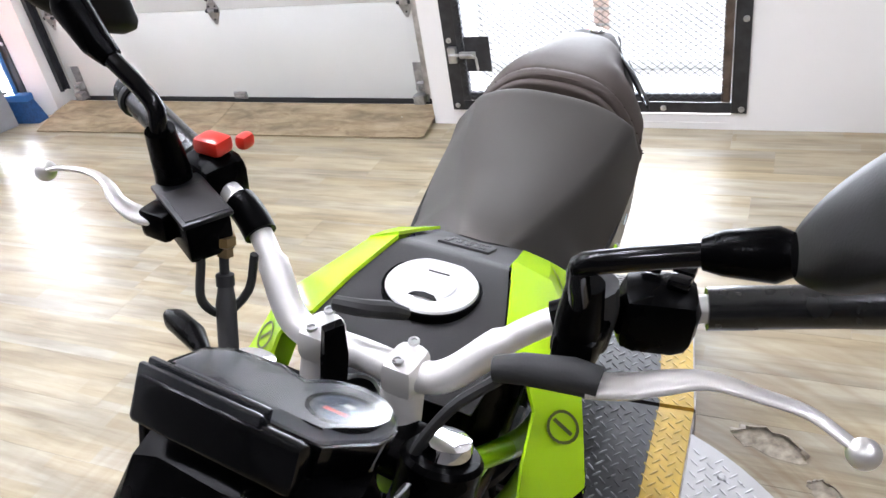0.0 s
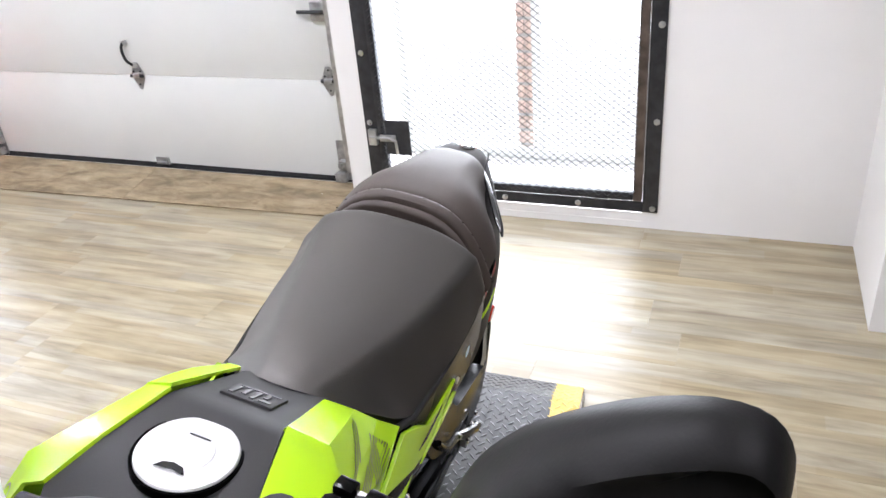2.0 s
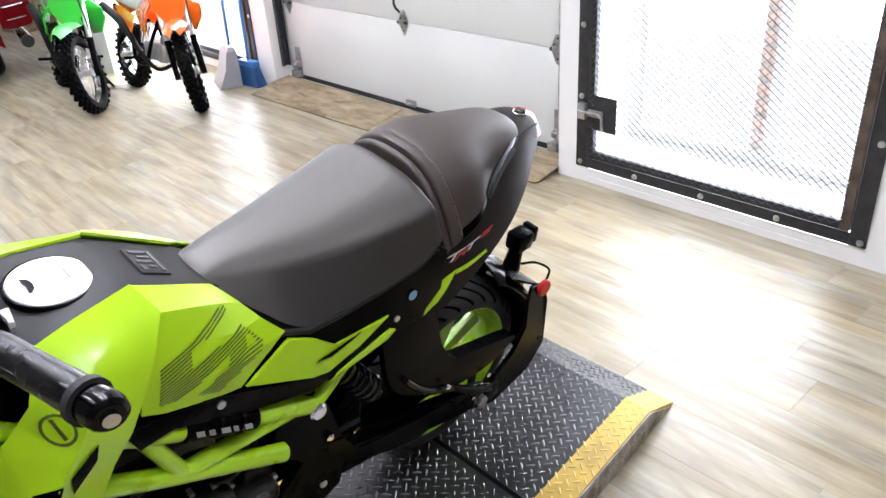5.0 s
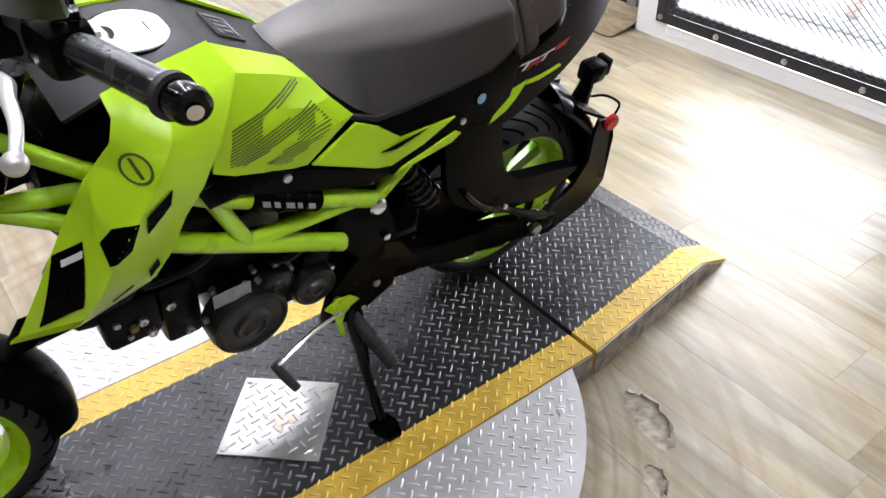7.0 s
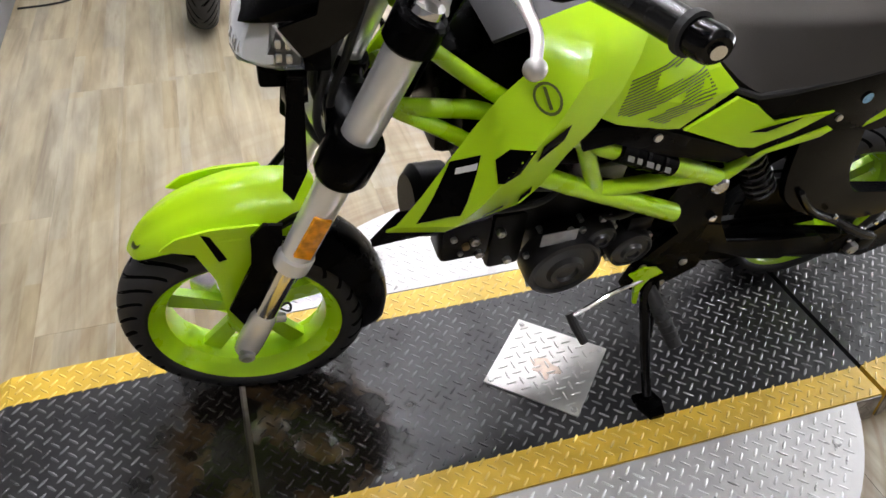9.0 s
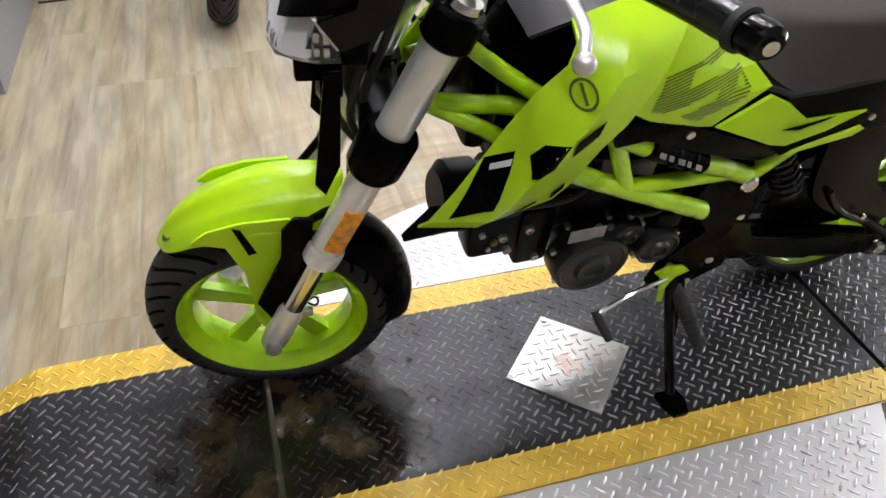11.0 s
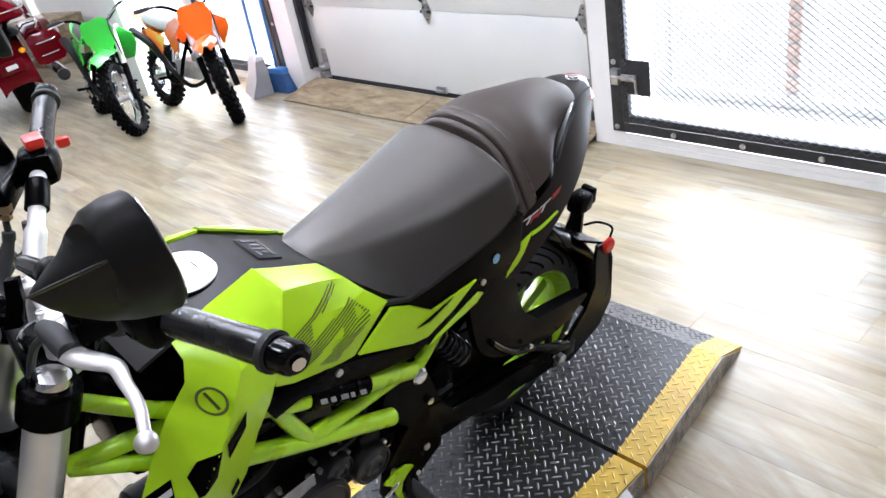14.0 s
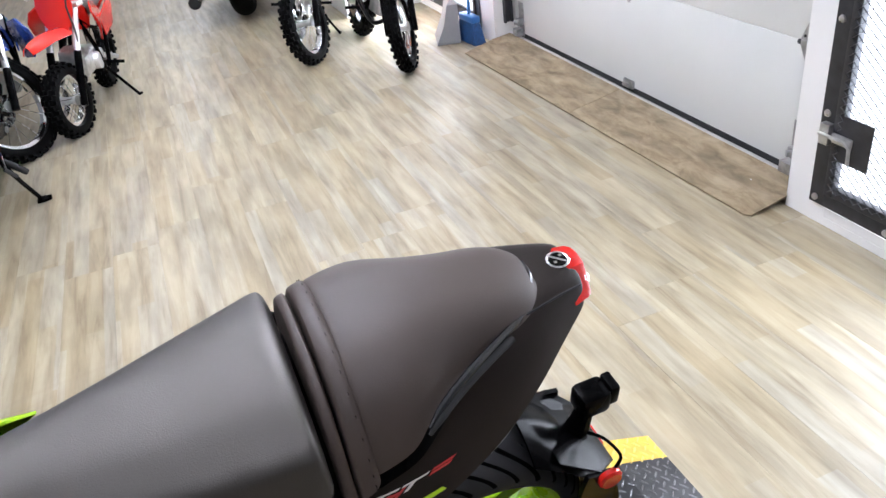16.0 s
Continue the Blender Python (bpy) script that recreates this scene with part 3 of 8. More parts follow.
def lug_mesh(name, inside, place, a0, a1, b0, b1, mat, pitch=0.0226, half=0.0128, wide=0.0031, high=0.0019):
    """Raised lugs of tread plate: a lattice at 45 degrees, each lug square to its neighbours."""
    verts, faces = [], []
    q = math.sqrt(0.5)
    n = int((abs(a1 - a0) + abs(b1 - b0)) / pitch) + 2
    m = ((a0 + a1) / 2, (b0 + b1) / 2)
    shape = [(-1.0, 0.0), (-0.72, 0.72), (0.0, 1.0), (0.72, 0.72), (1.0, 0.0), (0.72, -0.72), (0.0, -1.0), (-0.72, -0.72)]
    for i in range(-n, n + 1):
        for j in range(-n, n + 1):
            a, b = m[0] + (i + j) * pitch * q, m[1] + (i - j) * pitch * q
            if not (a0 <= a <= a1 and b0 <= b <= b1 and inside(a, b)):
                continue
            c, s = (q, q) if (i + j) % 2 else (q, -q)
            k0 = len(verts)
            for kl, kw, h in ((1.0, 1.0, -0.0005), (0.80, 0.52, high)):
                for x, y in shape:
                    dx, dy = x * half * kl, y * wide * kw
                    verts.append(place(a + dx * c - dy * s, b + dx * s + dy * c, h))
            faces += [(k0 + k, k0 + (k + 1) % 8, k0 + 8 + (k + 1) % 8, k0 + 8 + k) for k in range(8)] + [tuple(range(k0 + 8, k0 + 16))]
    me = bpy.data.meshes.new(name)
    me.from_pydata(verts, [], faces)
    me.materials.append(mat)
    me.polygons.foreach_set("use_smooth", [True] * len(me.polygons))
    return me


def add_lugs(parent, name, inside, height, x0, x1, y0, y1, mat):
    ob = new(name, lug_mesh(name, inside, lambda x, y, h: (x, y, height(y) + h), x0, x1, y0, y1, mat))
    ob.parent = parent
    return tagged(ob, kind="stuff")


def deck_piece(name, label, ys, zs, m):
    """A stretch of deck with a black middle and yellow edges; ys, zs: its outline from the side."""
    d = empty(name, m, label, "lift deck")
    h = lambda y: float(np.interp(y, ys, zs))
    for pn, x0, x1, i0, i1, mat, lug in (("black_plate", DX0 + STRIPE, DX1 - STRIPE, 0.003, 0.003, M_DECK, M_LUG), ("yellow_edge", DX0, DX0 + STRIPE, 0.009, 0.003, M_YEL, M_YELLUG), ("yellow_edge", DX1 - STRIPE, DX1, 0.003, 0.009, M_YEL, M_YELLUG)):
        bm = bmesh.new()
        ring = [(y, z) for y, z in zip(ys, zs)] + [(ys[-1], 0.001), (ys[0], 0.001)]
        ring = [p for k, p in enumerate(ring) if abs(p[1] - ring[k - 1][1]) + abs(p[0] - ring[k - 1][0]) > 0.002]
        loft(bm, [[(x, y, z) for y, z in ring] for x in (x0 + 0.0004, x1 - 0.0004)])
        p = part(pn, bm, mat, d, "", 0)
        add_lugs(p, "tread", lambda x, y: True, h, x0 + i0, x1 - i1, min(ys) + 0.009, max(ys) - 0.009, lug)
    for x, s in ((DX0 - 0.0032, -1), (DX1 + 0.0002, 1)):
        bm = bmesh.new()
        loft(bm, [[(xx, y, z) for y, z in [(a, b - 0.004) for a, b in zip(ys, zs) if b > 0.006] + [(max(ys) - (0.02 if zs[-1] < 0.01 else 0), 0.002), (min(ys) + (0.02 if zs[0] < 0.01 else 0), 0.002)]] for xx in (x, x + 0.003)])
        p = part("side_plate", bm, M_SIDE, d, "dirty bare tread plate side", 0)
        ob = new("tread", lug_mesh("tread", lambda y, z: z < h(y) - 0.014, lambda y, z, o: (x + (0.003 if s > 0 else 0.0) + s * o * 0.7, y, z), min(ys) + 0.012, max(ys) - 0.012, 0.012, P - 0.012, M_SIDE))
        ob.parent = p
        tagged(ob, kind="stuff")
    return d


deck_piece("turntable_deck", "black tread plate deck with yellow painted edges", [0.286, 1.544], [P, P], pose(0, 0, 0))
rear = deck_piece("rear_ramp", "black tread plate ramp with yellow edges on the floor", [1.556, 2.0, 2.15], [P, P, 0.004], pose(0, 0, 0))
SKEW = Matrix(((1, -0.13, 0, 0.13 * 1.556), (0, 1, 0, 0), (0, 0, 1, 0), (0, 0, 0, 1)))
for ob in rear.children_recursive:
    ob.data.transform(SKEW)
fore = deck_piece("front_ramp", "black tread plate ramp with yellow edges on the floor", [-0.32, -0.17, 0.274], [0.004, P, P], pose(0, 0, 0))

ASKEW = Matrix(((1, -0.02, 0, 0.031), (0, 1, 0, 0), (0, 0, 1, 0), (0, 0, 0, 1)))
for ob in fore.children_recursive:
    ob.data.transform(ASKEW)

disc = empty("turntable", pose(0, 0, 0), "round grey tread plate wings beside the deck", "turntable")
for s, x in ((1, DX1 + 0.004), (-1, DX0 - 0.004)):
    off = abs(x - DECK_C[0])
    q = math.acos(off / DECK_R)
    arc = [(DECK_C[0] + s * DECK_R * math.cos(a), DECK_C[1] + DECK_R * math.sin(a)) for a in np.linspace(-q, q, 33)]
    bm = bmesh.new()
    slab(bm, [(ax, ay, P - 0.006) for ax, ay in arc], (0, 0, 0.005), bevel=0.0015)
    wing = part("wing_plate", bm, M_PLATE, disc, "pale grey tread plate wing")
    rr = DECK_R - 0.02
    add_lugs(wing, "tread", lambda px, py: (px - DECK_C[0]) ** 2 + (py - DECK_C[1]) ** 2 < rr * rr, lambda y: P - 0.001, *((x + 0.010, DECK_C[0] + DECK_R) if s > 0 else (DECK_C[0] - DECK_R, x - 0.010)), 0.28, 1.55, M_PLATELUG)
    for a in (-q * 0.82, -q * 0.3, q * 0.3, q * 0.82):
        b = lathe(bmesh.new(), [(0.003, 0.0), (0.003, 0.006), (0.001, 0.009), (-0.002, 0.009)], (DECK_C[0] + s * (DECK_R - 0.05) * math.cos(a), DECK_C[1] + (DECK_R - 0.05) * math.sin(a), P), "Z", 10)
        part("bolt", b, M_BOLT, wing)
    # near-black fill in place of the shade under the wing plate
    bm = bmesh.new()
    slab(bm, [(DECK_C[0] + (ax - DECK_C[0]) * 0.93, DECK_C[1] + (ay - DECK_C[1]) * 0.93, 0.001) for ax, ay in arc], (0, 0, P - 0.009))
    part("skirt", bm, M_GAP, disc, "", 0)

cover = empty("cover_plate", pose(-0.347, 0.902, P + 0.0025, 0, 0, 47.7), "bright square aluminium tread plate on the deck", "cover plate")
pl = part("plate", boxes((-0.102, 0.102, -0.102, 0.102, -0.0005, 0.0035), bevel=0.001), M_ALU, cover)
add_lugs(pl, "tread", lambda x, y: True, lambda y: 0.0035, -0.093, 0.093, -0.093, 0.093, M_ALU)
part("rust_patch", slab(bmesh.new(), [((0.030 + 0.008 * math.sin(3 * q) + 0.006 * math.cos(5 * q)) * math.cos(q), (0.024 + 0.007 * math.sin(4 * q)) * math.sin(q) - 0.012, 0.0036) for q in np.linspace(0, 2 * math.pi, 22, endpoint=False)], (0, 0, 0.0004)), M_RUSTY, pl, "thin brown rust patch", 0)
for cx, cy in ((-0.09, 0.09), (0.09, -0.09), (0.09, 0.09), (-0.09, -0.09)):
    part("screw", lathe(bmesh.new(), [(0.0065, 0.0), (0.0065, 0.005), (0.005, 0.007), (0.003, 0.007)], (cx, cy, 0), "Z", 10), M_BOLT, pl)


# ---- ceiling lamps ----
def ceiling_lamp(x, y):
    c = empty("ceiling_lamp", pose(x, y, CEIL), "round white ceiling lamp out of view, switched on", "ceiling lamp", "ceiling lamps")
    part("housing", lathe(bmesh.new(), [(0.0, 0.0), (-0.0, 0.11), (-0.05, 0.11), (-0.05, 0.092)], (0, 0, -0.001), "Z", 24), M_DOOR, c)
    part("diffuser", lathe(bmesh.new(), [(-0.045, 0.0), (-0.052, 0.05), (-0.05, 0.0905), (-0.04, 0.091)], (0, 0, -0.002), "Z", 24), M_LAMP, c)
    return c


for lx in (-7.2, -4.8, -2.9):
    for ly in (0.5, 1.4, 2.3):
        ceiling_lamp(lx, ly)
for lx in (-1.9, -1.4, -0.9):
    for ly in (0.9, 1.5):
        ceiling_lamp(lx, ly)
# unseen lamps added as fill for the machine's left side and front
for lx, ly in ((-0.6, -0.6), (1.3, -0.6), (1.3, 0.2), (1.3, 1.0), (1.3, 1.8)):
    ceiling_lamp(lx, ly)

# ---- motorcycle materials ----
M_GREEN = material("lime_green_paint", (0.43, 0.71, 0.010), 0.26, vary=0.05, scale=3, coat=0.22, rough_vary=0.03)
M_GREENRIM = material("lime_green_enamel", (0.42, 0.71, 0.012), 0.28, vary=0.1, scale=10, coat=0.4)
M_OLIVE = material("olive_sticker", (0.10, 0.13, 0.01), 0.3, coat=0.5)
M_BLK = material("satin_black_plastic", (0.0012, 0.0012, 0.0013), 0.27, vary=0.2, scale=12, fine=0.1, fine_scale=500, rough_vary=0.05, spec=0.035)
M_GLOSS = material("gloss_black_plastic", (0.0016, 0.0016, 0.0018), 0.15, vary=0.15, scale=12, coat=0.03, rough_vary=0.04, spec=0.20)
M_MATTE = material("matte_black_tank_cover", (0.024, 0.023, 0.0235), 0.55, vary=0.12, scale=10, fine=0.25, fine_scale=700, spec=0.3)
M_SEAT = material("black_seat_vinyl", (0.013, 0.0115, 0.0103), 0.49, vary=0.1, scale=6, fine=0.3, fine_scale=550, rough_vary=0.04, spec=0.95, tint=(1.0, 0.945, 0.875))
M_PILLION = material("matte_pillion_vinyl", (0.046, 0.0330, 0.0260), 0.56, vary=0.1, scale=6, fine=0.3, fine_scale=550, rough_vary=0.04, spec=0.48)
M_TYRE = material("tyre_rubber", (0.023, 0.023, 0.024), 0.6, vary=0.25, scale=20, fine=0.3, spec=0.3)
M_GROOVE_SHADE = material("tyre_groove_shade", (0.004, 0.004, 0.004), 0.9, spec=0.05)
M_ENGINE = material("black_engine_paint", (0.0022, 0.0022, 0.0024), 0.34, 0.0, vary=0.25, scale=20, fine=0.2, rough_vary=0.05, spec=0.09)
M_COVER = material("dark_grey_cover_paint", (0.009, 0.009, 0.0095), 0.34, 0.1, vary=0.2, scale=25, fine=0.2, spec=0.5)
M_SILVER = material("silver_anodised_fork", (0.84, 0.83, 0.815), 0.24, 0.60, vary=0.06, scale=12, rough_vary=0.05)
M_BARS = material("satin_silver_handlebar", (0.72, 0.70, 0.67), 0.50, 0.55, vary=0.06, scale=20, rough_vary=0.04)
M_LEVER = material("polished_lever", (0.70, 0.67, 0.64), 0.36, 0.7, vary=0.08, scale=20)
M_CHROME = material("chrome", (0.78, 0.78, 0.78), 0.1, 1.0, vary=0.05)
M_CAP = material("brushed_fuel_cap", (0.80, 0.79, 0.78), 0.35, 0.55, vary=0.05, scale=30, fine=0.15, fine_scale=400)
M_RED = material("red_lens", (0.48, 0.012, 0.008), 0.2, vary=0.1, spec=0.4)
M_SWRED = material("red_switch_plastic", (0.68, 0.035, 0.02), 0.3, vary=0.08)
M_ORANGE = material("orange_reflector", (0.78, 0.29, 0.010), 0.14, vary=0.4, scale=70, coat=0.4)
M_LENS = clear("headlight_lens", (0.92, 0.94, 0.95), 0.25)
M_SILVERPAINT = material("reflector_bowl", (0.86, 0.87, 0.88), 0.4, 0.0)
M_GREYTXT = material("pale_lettering", (0.62, 0.62, 0.6), 0.4)
M_REDTXT = material("dark_red_lettering", (0.45, 0.02, 0.022), 0.35)
M_BLUE = material("pale_blue_sticker", (0.20, 0.42, 0.60), 0.3, vary=0.3, scale=200)
M_FACE_SHEEN = material("dash_panel_sheen", (0.16, 0.165, 0.175), 0.30, vary=0.3, scale=20, spec=0.6)
M_SCREEN = material("dash_screen", (0.02, 0.03, 0.06), 0.3, vary=0.4, scale=30)
M_CLEARBLK = clear("smoked_dash_cover", (0.86, 0.87, 0.88), 0.16)
M_BRASS = material("dull_brass", (0.24, 0.17, 0.085), 0.35, 0.8, vary=0.2, scale=60)
M_SPRING = material("worn_black_spring", (0.02, 0.02, 0.02), 0.25, 0.4, vary=0.2, spec=0.6)
M_LIP = material("gloss_charcoal_plastic", (0.011, 0.0115, 0.013), 0.24, vary=0.1, rough_vary=0.03, spec=0.7)
M_BLKGUARD = material("black_mudguard_plastic", (0.0014, 0.0014, 0.0016), 0.24, vary=0.15, scale=10, fine=0.1, fine_scale=500, rough_vary=0.03, spec=0.09)
M_LABEL = material("grey_engine_label", (0.3, 0.3, 0.3), 0.45, vary=0.2, scale=60)

# the machine leans on its side stand; local x runs forward, y to its left, z up from the rear tyre's foot
LEAN_DEG, FOOT, HEAD = 12.0, Vector((-0.485, 1.515, P)), math.atan2(-1.215, 0.027)
BIKE = Matrix.Translation(FOOT) @ Matrix.Rotation(HEAD, 4, "Z") @ Matrix.Rotation(radians(-LEAN_DEG), 4, "X")


def both(f):
    for s in (1, -1):
        f(s)


def mirror_pts(pts, s):
    return [(x, y * s, z) for x, y, z in pts]


def wheel(parent, name, x, r, width, spokes, disc_side):
    """A tyre with curved grooves, a cast rim with split spokes, a hub and a brake disc."""
    hub = new(name)
    hub.parent = parent
    hub.location = (x, 0, r)
    prof = [(-width * 0.36, r - 0.060), (-width * 0.43, r - 0.057), (-width * 0.485, r - 0.052)]
    for k in range(25):
        a = math.pi * (k / 24 - 0.5)
        prof.append((width / 2 * math.sin(a), r - 0.047 + 0.047 * max(0.0, math.cos(a)) ** 0.85))
    prof += [(-x, y) for x, y in prof[2::-1]]
    prof.append(prof[0])
    count, half = 30, width / 2

    def groove(q, k):
        y = prof[k][0] / half
        if abs(y) > 0.97 or prof[k][1] < r - 0.044:
            return 0.0
        turn = q * count / (2 * math.pi) + (0.5 if y > 0 else 0.0)
        inner = 0.06 if int(turn + 0.02) % 2 else 0.30
        if abs(y) < inner:
            return 0.0
        return 0.006 if (turn + 0.02) % 1.0 < 0.17 else 0.0

    tb = lathe(bmesh.new(), prof, (0, 0, 0), "Y", 396, groove)
    for v in tb.verts:
        y = min(1.0, abs(v.co.y) / half)
        v.co = Matrix.Rotation(-0.42 * y ** 1.6, 4, "Y") @ v.co
    # faces inside the grooves turn near-black, so their shade is in the colour
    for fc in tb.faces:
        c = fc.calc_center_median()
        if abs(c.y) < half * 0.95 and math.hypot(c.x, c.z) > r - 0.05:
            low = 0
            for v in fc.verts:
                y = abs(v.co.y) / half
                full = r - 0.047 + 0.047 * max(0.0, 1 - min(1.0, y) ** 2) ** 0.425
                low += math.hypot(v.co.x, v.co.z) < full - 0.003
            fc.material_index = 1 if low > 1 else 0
    link("tyre", tb, M_TYRE, hub, "black rubber tyre with curved grooves", 50, mats=(M_GROOVE_SHADE,))
    w, ri = width * 0.41, r - 0.057
    rim = [(-w, ri + 0.006), (-w - 0.004, ri + 0.001), (-w, ri - 0.006), (-w * 0.75, ri - 0.012), (-w * 0.55, ri - 0.026), (0, ri - 0.032), (w * 0.55, ri - 0.026), (w * 0.75, ri - 0.012), (w, ri - 0.006), (w + 0.004, ri + 0.001), (w, ri + 0.006), (0, ri - 0.004), (-w, ri + 0.006)]
    rm = part("rim", lathe(bmesh.new(), rim, (0, 0, 0), "Y", 64), M_GREENRIM, hub, "lime green cast rim")
    for i in range(spokes):
        q = 2 * math.pi * i / spokes + 0.3
        bm = bmesh.new()
        arm = []
        for d, f in ((-0.13, 1), (0.13, 1), (0.42, 0), (-0.42, 0)):
            e = (ri - 0.024) if f else 0.032
            arm.append((e * math.cos(q + d), -0.010, e * math.sin(q + d)))
        slab(bm, arm, (0, 0.020, 0), bevel=0.004)
        part("spoke", bm, M_GREENRIM, rm)
    part("hub", lathe(bmesh.new(), [(-0.055, 0.0), (-0.055, 0.022), (-0.04, 0.036), (0.04, 0.036), (0.055, 0.022), (0.055, 0.0)], (0, 0, 0), "Y", 24), M_GREENRIM, hub)
    bd = lathe(bmesh.new(), [(disc_side * 0.052, 0.058), (disc_side * 0.052, 0.105), (disc_side * 0.056, 0.105), (disc_side * 0.056, 0.058), (disc_side * 0.052, 0.058)], (0, 0, 0), "Y", 48)
    part("brake_disc", bd, M_CHROME, hub, "steel brake disc")
    return hub




bike = empty("motorcycle", BIKE, "lime green and black small naked motorcycle on its side stand", "motorcycle")

rear_wheel = wheel(bike, "rear_wheel", 0.0, 0.240, 0.130, 8, -1)
TILT = Matrix(((1, 0, 0, 0), (0, 1, 0.05, -0.05 * 0.93), (0, 0, 1, 0), (0, 0, 0, 1)))
rear_wheel.matrix_basis = TILT @ Matrix.Translation((-0.040, 0, 0.240))

# -- frame: green trellis tubes
frame_tubes = (
    [(0.935, 0.04, 0.845), (0.838, 0.092, 0.782), (0.70, 0.133, 0.703), (0.42, 0.125, 0.558)],
    [(0.955, 0.055, 0.738), (0.872, 0.088, 0.702), (0.77, 0.128, 0.648), (0.485, 0.135, 0.497)],
)
both(lambda s: [part("frame_tube", tube(bmesh.new(), mirror_pts(t, s), [0.011, 0.012, 0.0155, 0.0165], 14, smooth=4), M_GREENRIM, bike, "lime green frame tube") for t in frame_tubes])
both(lambda s: [part("frame_tube", tube(bmesh.new(), mirror_pts(t, s), 0.0135, 12), M_GREENRIM, bike) for t in (
    [(0.70, 0.133, 0.70), (0.655, 0.134, 0.592)], [(0.65, 0.134, 0.59), (0.455, 0.128, 0.575)],
    [(0.42, 0.125, 0.55), (0.30, 0.12, 0.655), (0.16, 0.10, 0.70)],
    [(0.958, 0.05, 0.740), (0.862, 0.078, 0.742), (0.80, 0.09, 0.735)])])
both(lambda s: part("frame_bolt", lathe(bmesh.new(), [(0.0, 0.017), (0.012, 0.017), (0.016, 0.013), (0.017, 0.0)] if s > 0 else [(0.0, 0.017), (-0.012, 0.017), (-0.016, 0.013), (-0.017, 0.0)], (0.416, 0.128 * s, 0.548), "Y", 16), M_CHROME, bike, "bright frame bolt"))
part("tube_sleeve", tube(bmesh.new(), [(0.645, 0.137, 0.678), (0.60, 0.136, 0.654), (0.535, 0.134, 0.62)], 0.0195, 14), M_BLK, bike, "black rubber sleeve round the tube")
for k, h in enumerate((0.012, 0.009, 0.014, 0.008, 0.012)):
    a = 0.634 - 0.0185 * k
    w = 0.6735 - (0.634 - a) * 0.53
    part("sleeve_print", slab(bmesh.new(), [(a, 0.1550, w + 0.0065), (a - h, 0.1550, w + 0.0065 - 0.53 * h), (a - h, 0.1568, w - 0.003 - 0.53 * h), (a, 0.1568, w - 0.003)], (0, 0.0006, 0)), M_LABEL, bike, "", 0)
for a in (0.6, 0.565):
    part("sleeve_band", tube(bmesh.new(), [(a, 0.136, 0.654 - (0.6 - a) * 0.52), (a - 0.006, 0.136, 0.651 - (0.6 - a) * 0.52)], 0.021, 14), M_GLOSS, bike)
head = lathe(bmesh.new(), [(-0.10, 0.028), (0.10, 0.028)], (0, 0, 0), "Z", 20)
head.transform(Matrix.Translation((0.915, 0, 0.80)) @ Matrix.Rotation(radians(-23), 4, "Y"))
part("head_tube", head, M_BLK, bike)

part("front_cover", boxes((0.80, 0.885, -0.11, 0.022, 0.60, 0.80), bevel=0.02), M_BLK, bike, "black cover behind the steering head")

# rear frame plates beside the swingarm pivot
both(lambda s: part("pivot_plate", slab(bmesh.new(), mirror_pts([(0.47, 0.105, 0.585), (0.40, 0.105, 0.575), (0.375, 0.105, 0.50), (0.345, 0.108, 0.39), (0.36, 0.11, 0.30), (0.46, 0.115, 0.255), (0.52, 0.115, 0.29), (0.50, 0.11, 0.36), (0.44, 0.108, 0.42), (0.50, 0.105, 0.50)], s), (0, 0.018 * s, 0), bevel=0.004), M_BLK, bike))
for u, w, m in ((0.47, 0.30, M_BOLT), (0.40, 0.33, M_BOLT), (0.385, 0.45, M_CHROME), (0.49, 0.34, M_BOLT), (0.43, 0.275, M_BOLT)):
    part("bolt", lathe(bmesh.new(), [(0, 0.008), (0.006, 0.008), (0.008, 0.005), (0.008, 0.0)], (u, 0.126, w), "Y", 10), m, bike)

# -- swingarm, shock, chain guard
both(lambda s: part("swingarm", slab(bmesh.new(), mirror_pts([(0.40, 0.085, 0.365), (0.22, 0.088, 0.345), (0.02, 0.095, 0.292), (-0.055, 0.10, 0.276), (-0.09, 0.10, 0.25), (-0.085, 0.10, 0.222), (0.0, 0.098, 0.225), (0.22, 0.09, 0.272), (0.40, 0.085, 0.30)], s), (0, 0.024 * s, 0), bevel=0.008), M_BLK, bike, "black swingarm"))
# a swept guard: from under the seat round the tyre's front and back along the arm to a point
guard_rows = [((0.110, 0.078, 0.640), (0.245, 0.085, 0.640)), ((0.108, 0.092, 0.590), (0.245, 0.098, 0.570)), ((0.102, 0.100, 0.535), (0.242, 0.110, 0.500)), ((0.095, 0.106, 0.490), (0.232, 0.119, 0.458)), ((0.084, 0.112, 0.461), (0.200, 0.124, 0.425)), ((0.060, 0.117, 0.431), (0.135, 0.127, 0.388)),
              ((0.012, 0.120, 0.420), (0.062, 0.128, 0.360)), ((-0.042, 0.121, 0.409), (-0.020, 0.128, 0.352)), ((-0.092, 0.121, 0.397), (-0.082, 0.126, 0.362)), ((-0.132, 0.121, 0.386), (-0.128, 0.124, 0.380))]
fine_rows = [(Vector(a), Vector(b)) for a, b in zip(smooth_path([a for a, b in guard_rows], 3), smooth_path([b for a, b in guard_rows], 3))]
sheet = []
for a, b in fine_rows:
    out = Vector((0.15, 1, 0.35)).normalized()
    sheet.append([tuple(a + Vector((0, -0.03, -0.004)))] + [tuple(a.lerp(b, t) + out * (0.022 * (b - a).length * 4 * t * (1 - t) + 0.004)) for t in np.linspace(0, 1, 7)] + [tuple(b + Vector((0, -0.012, -0.004)))])
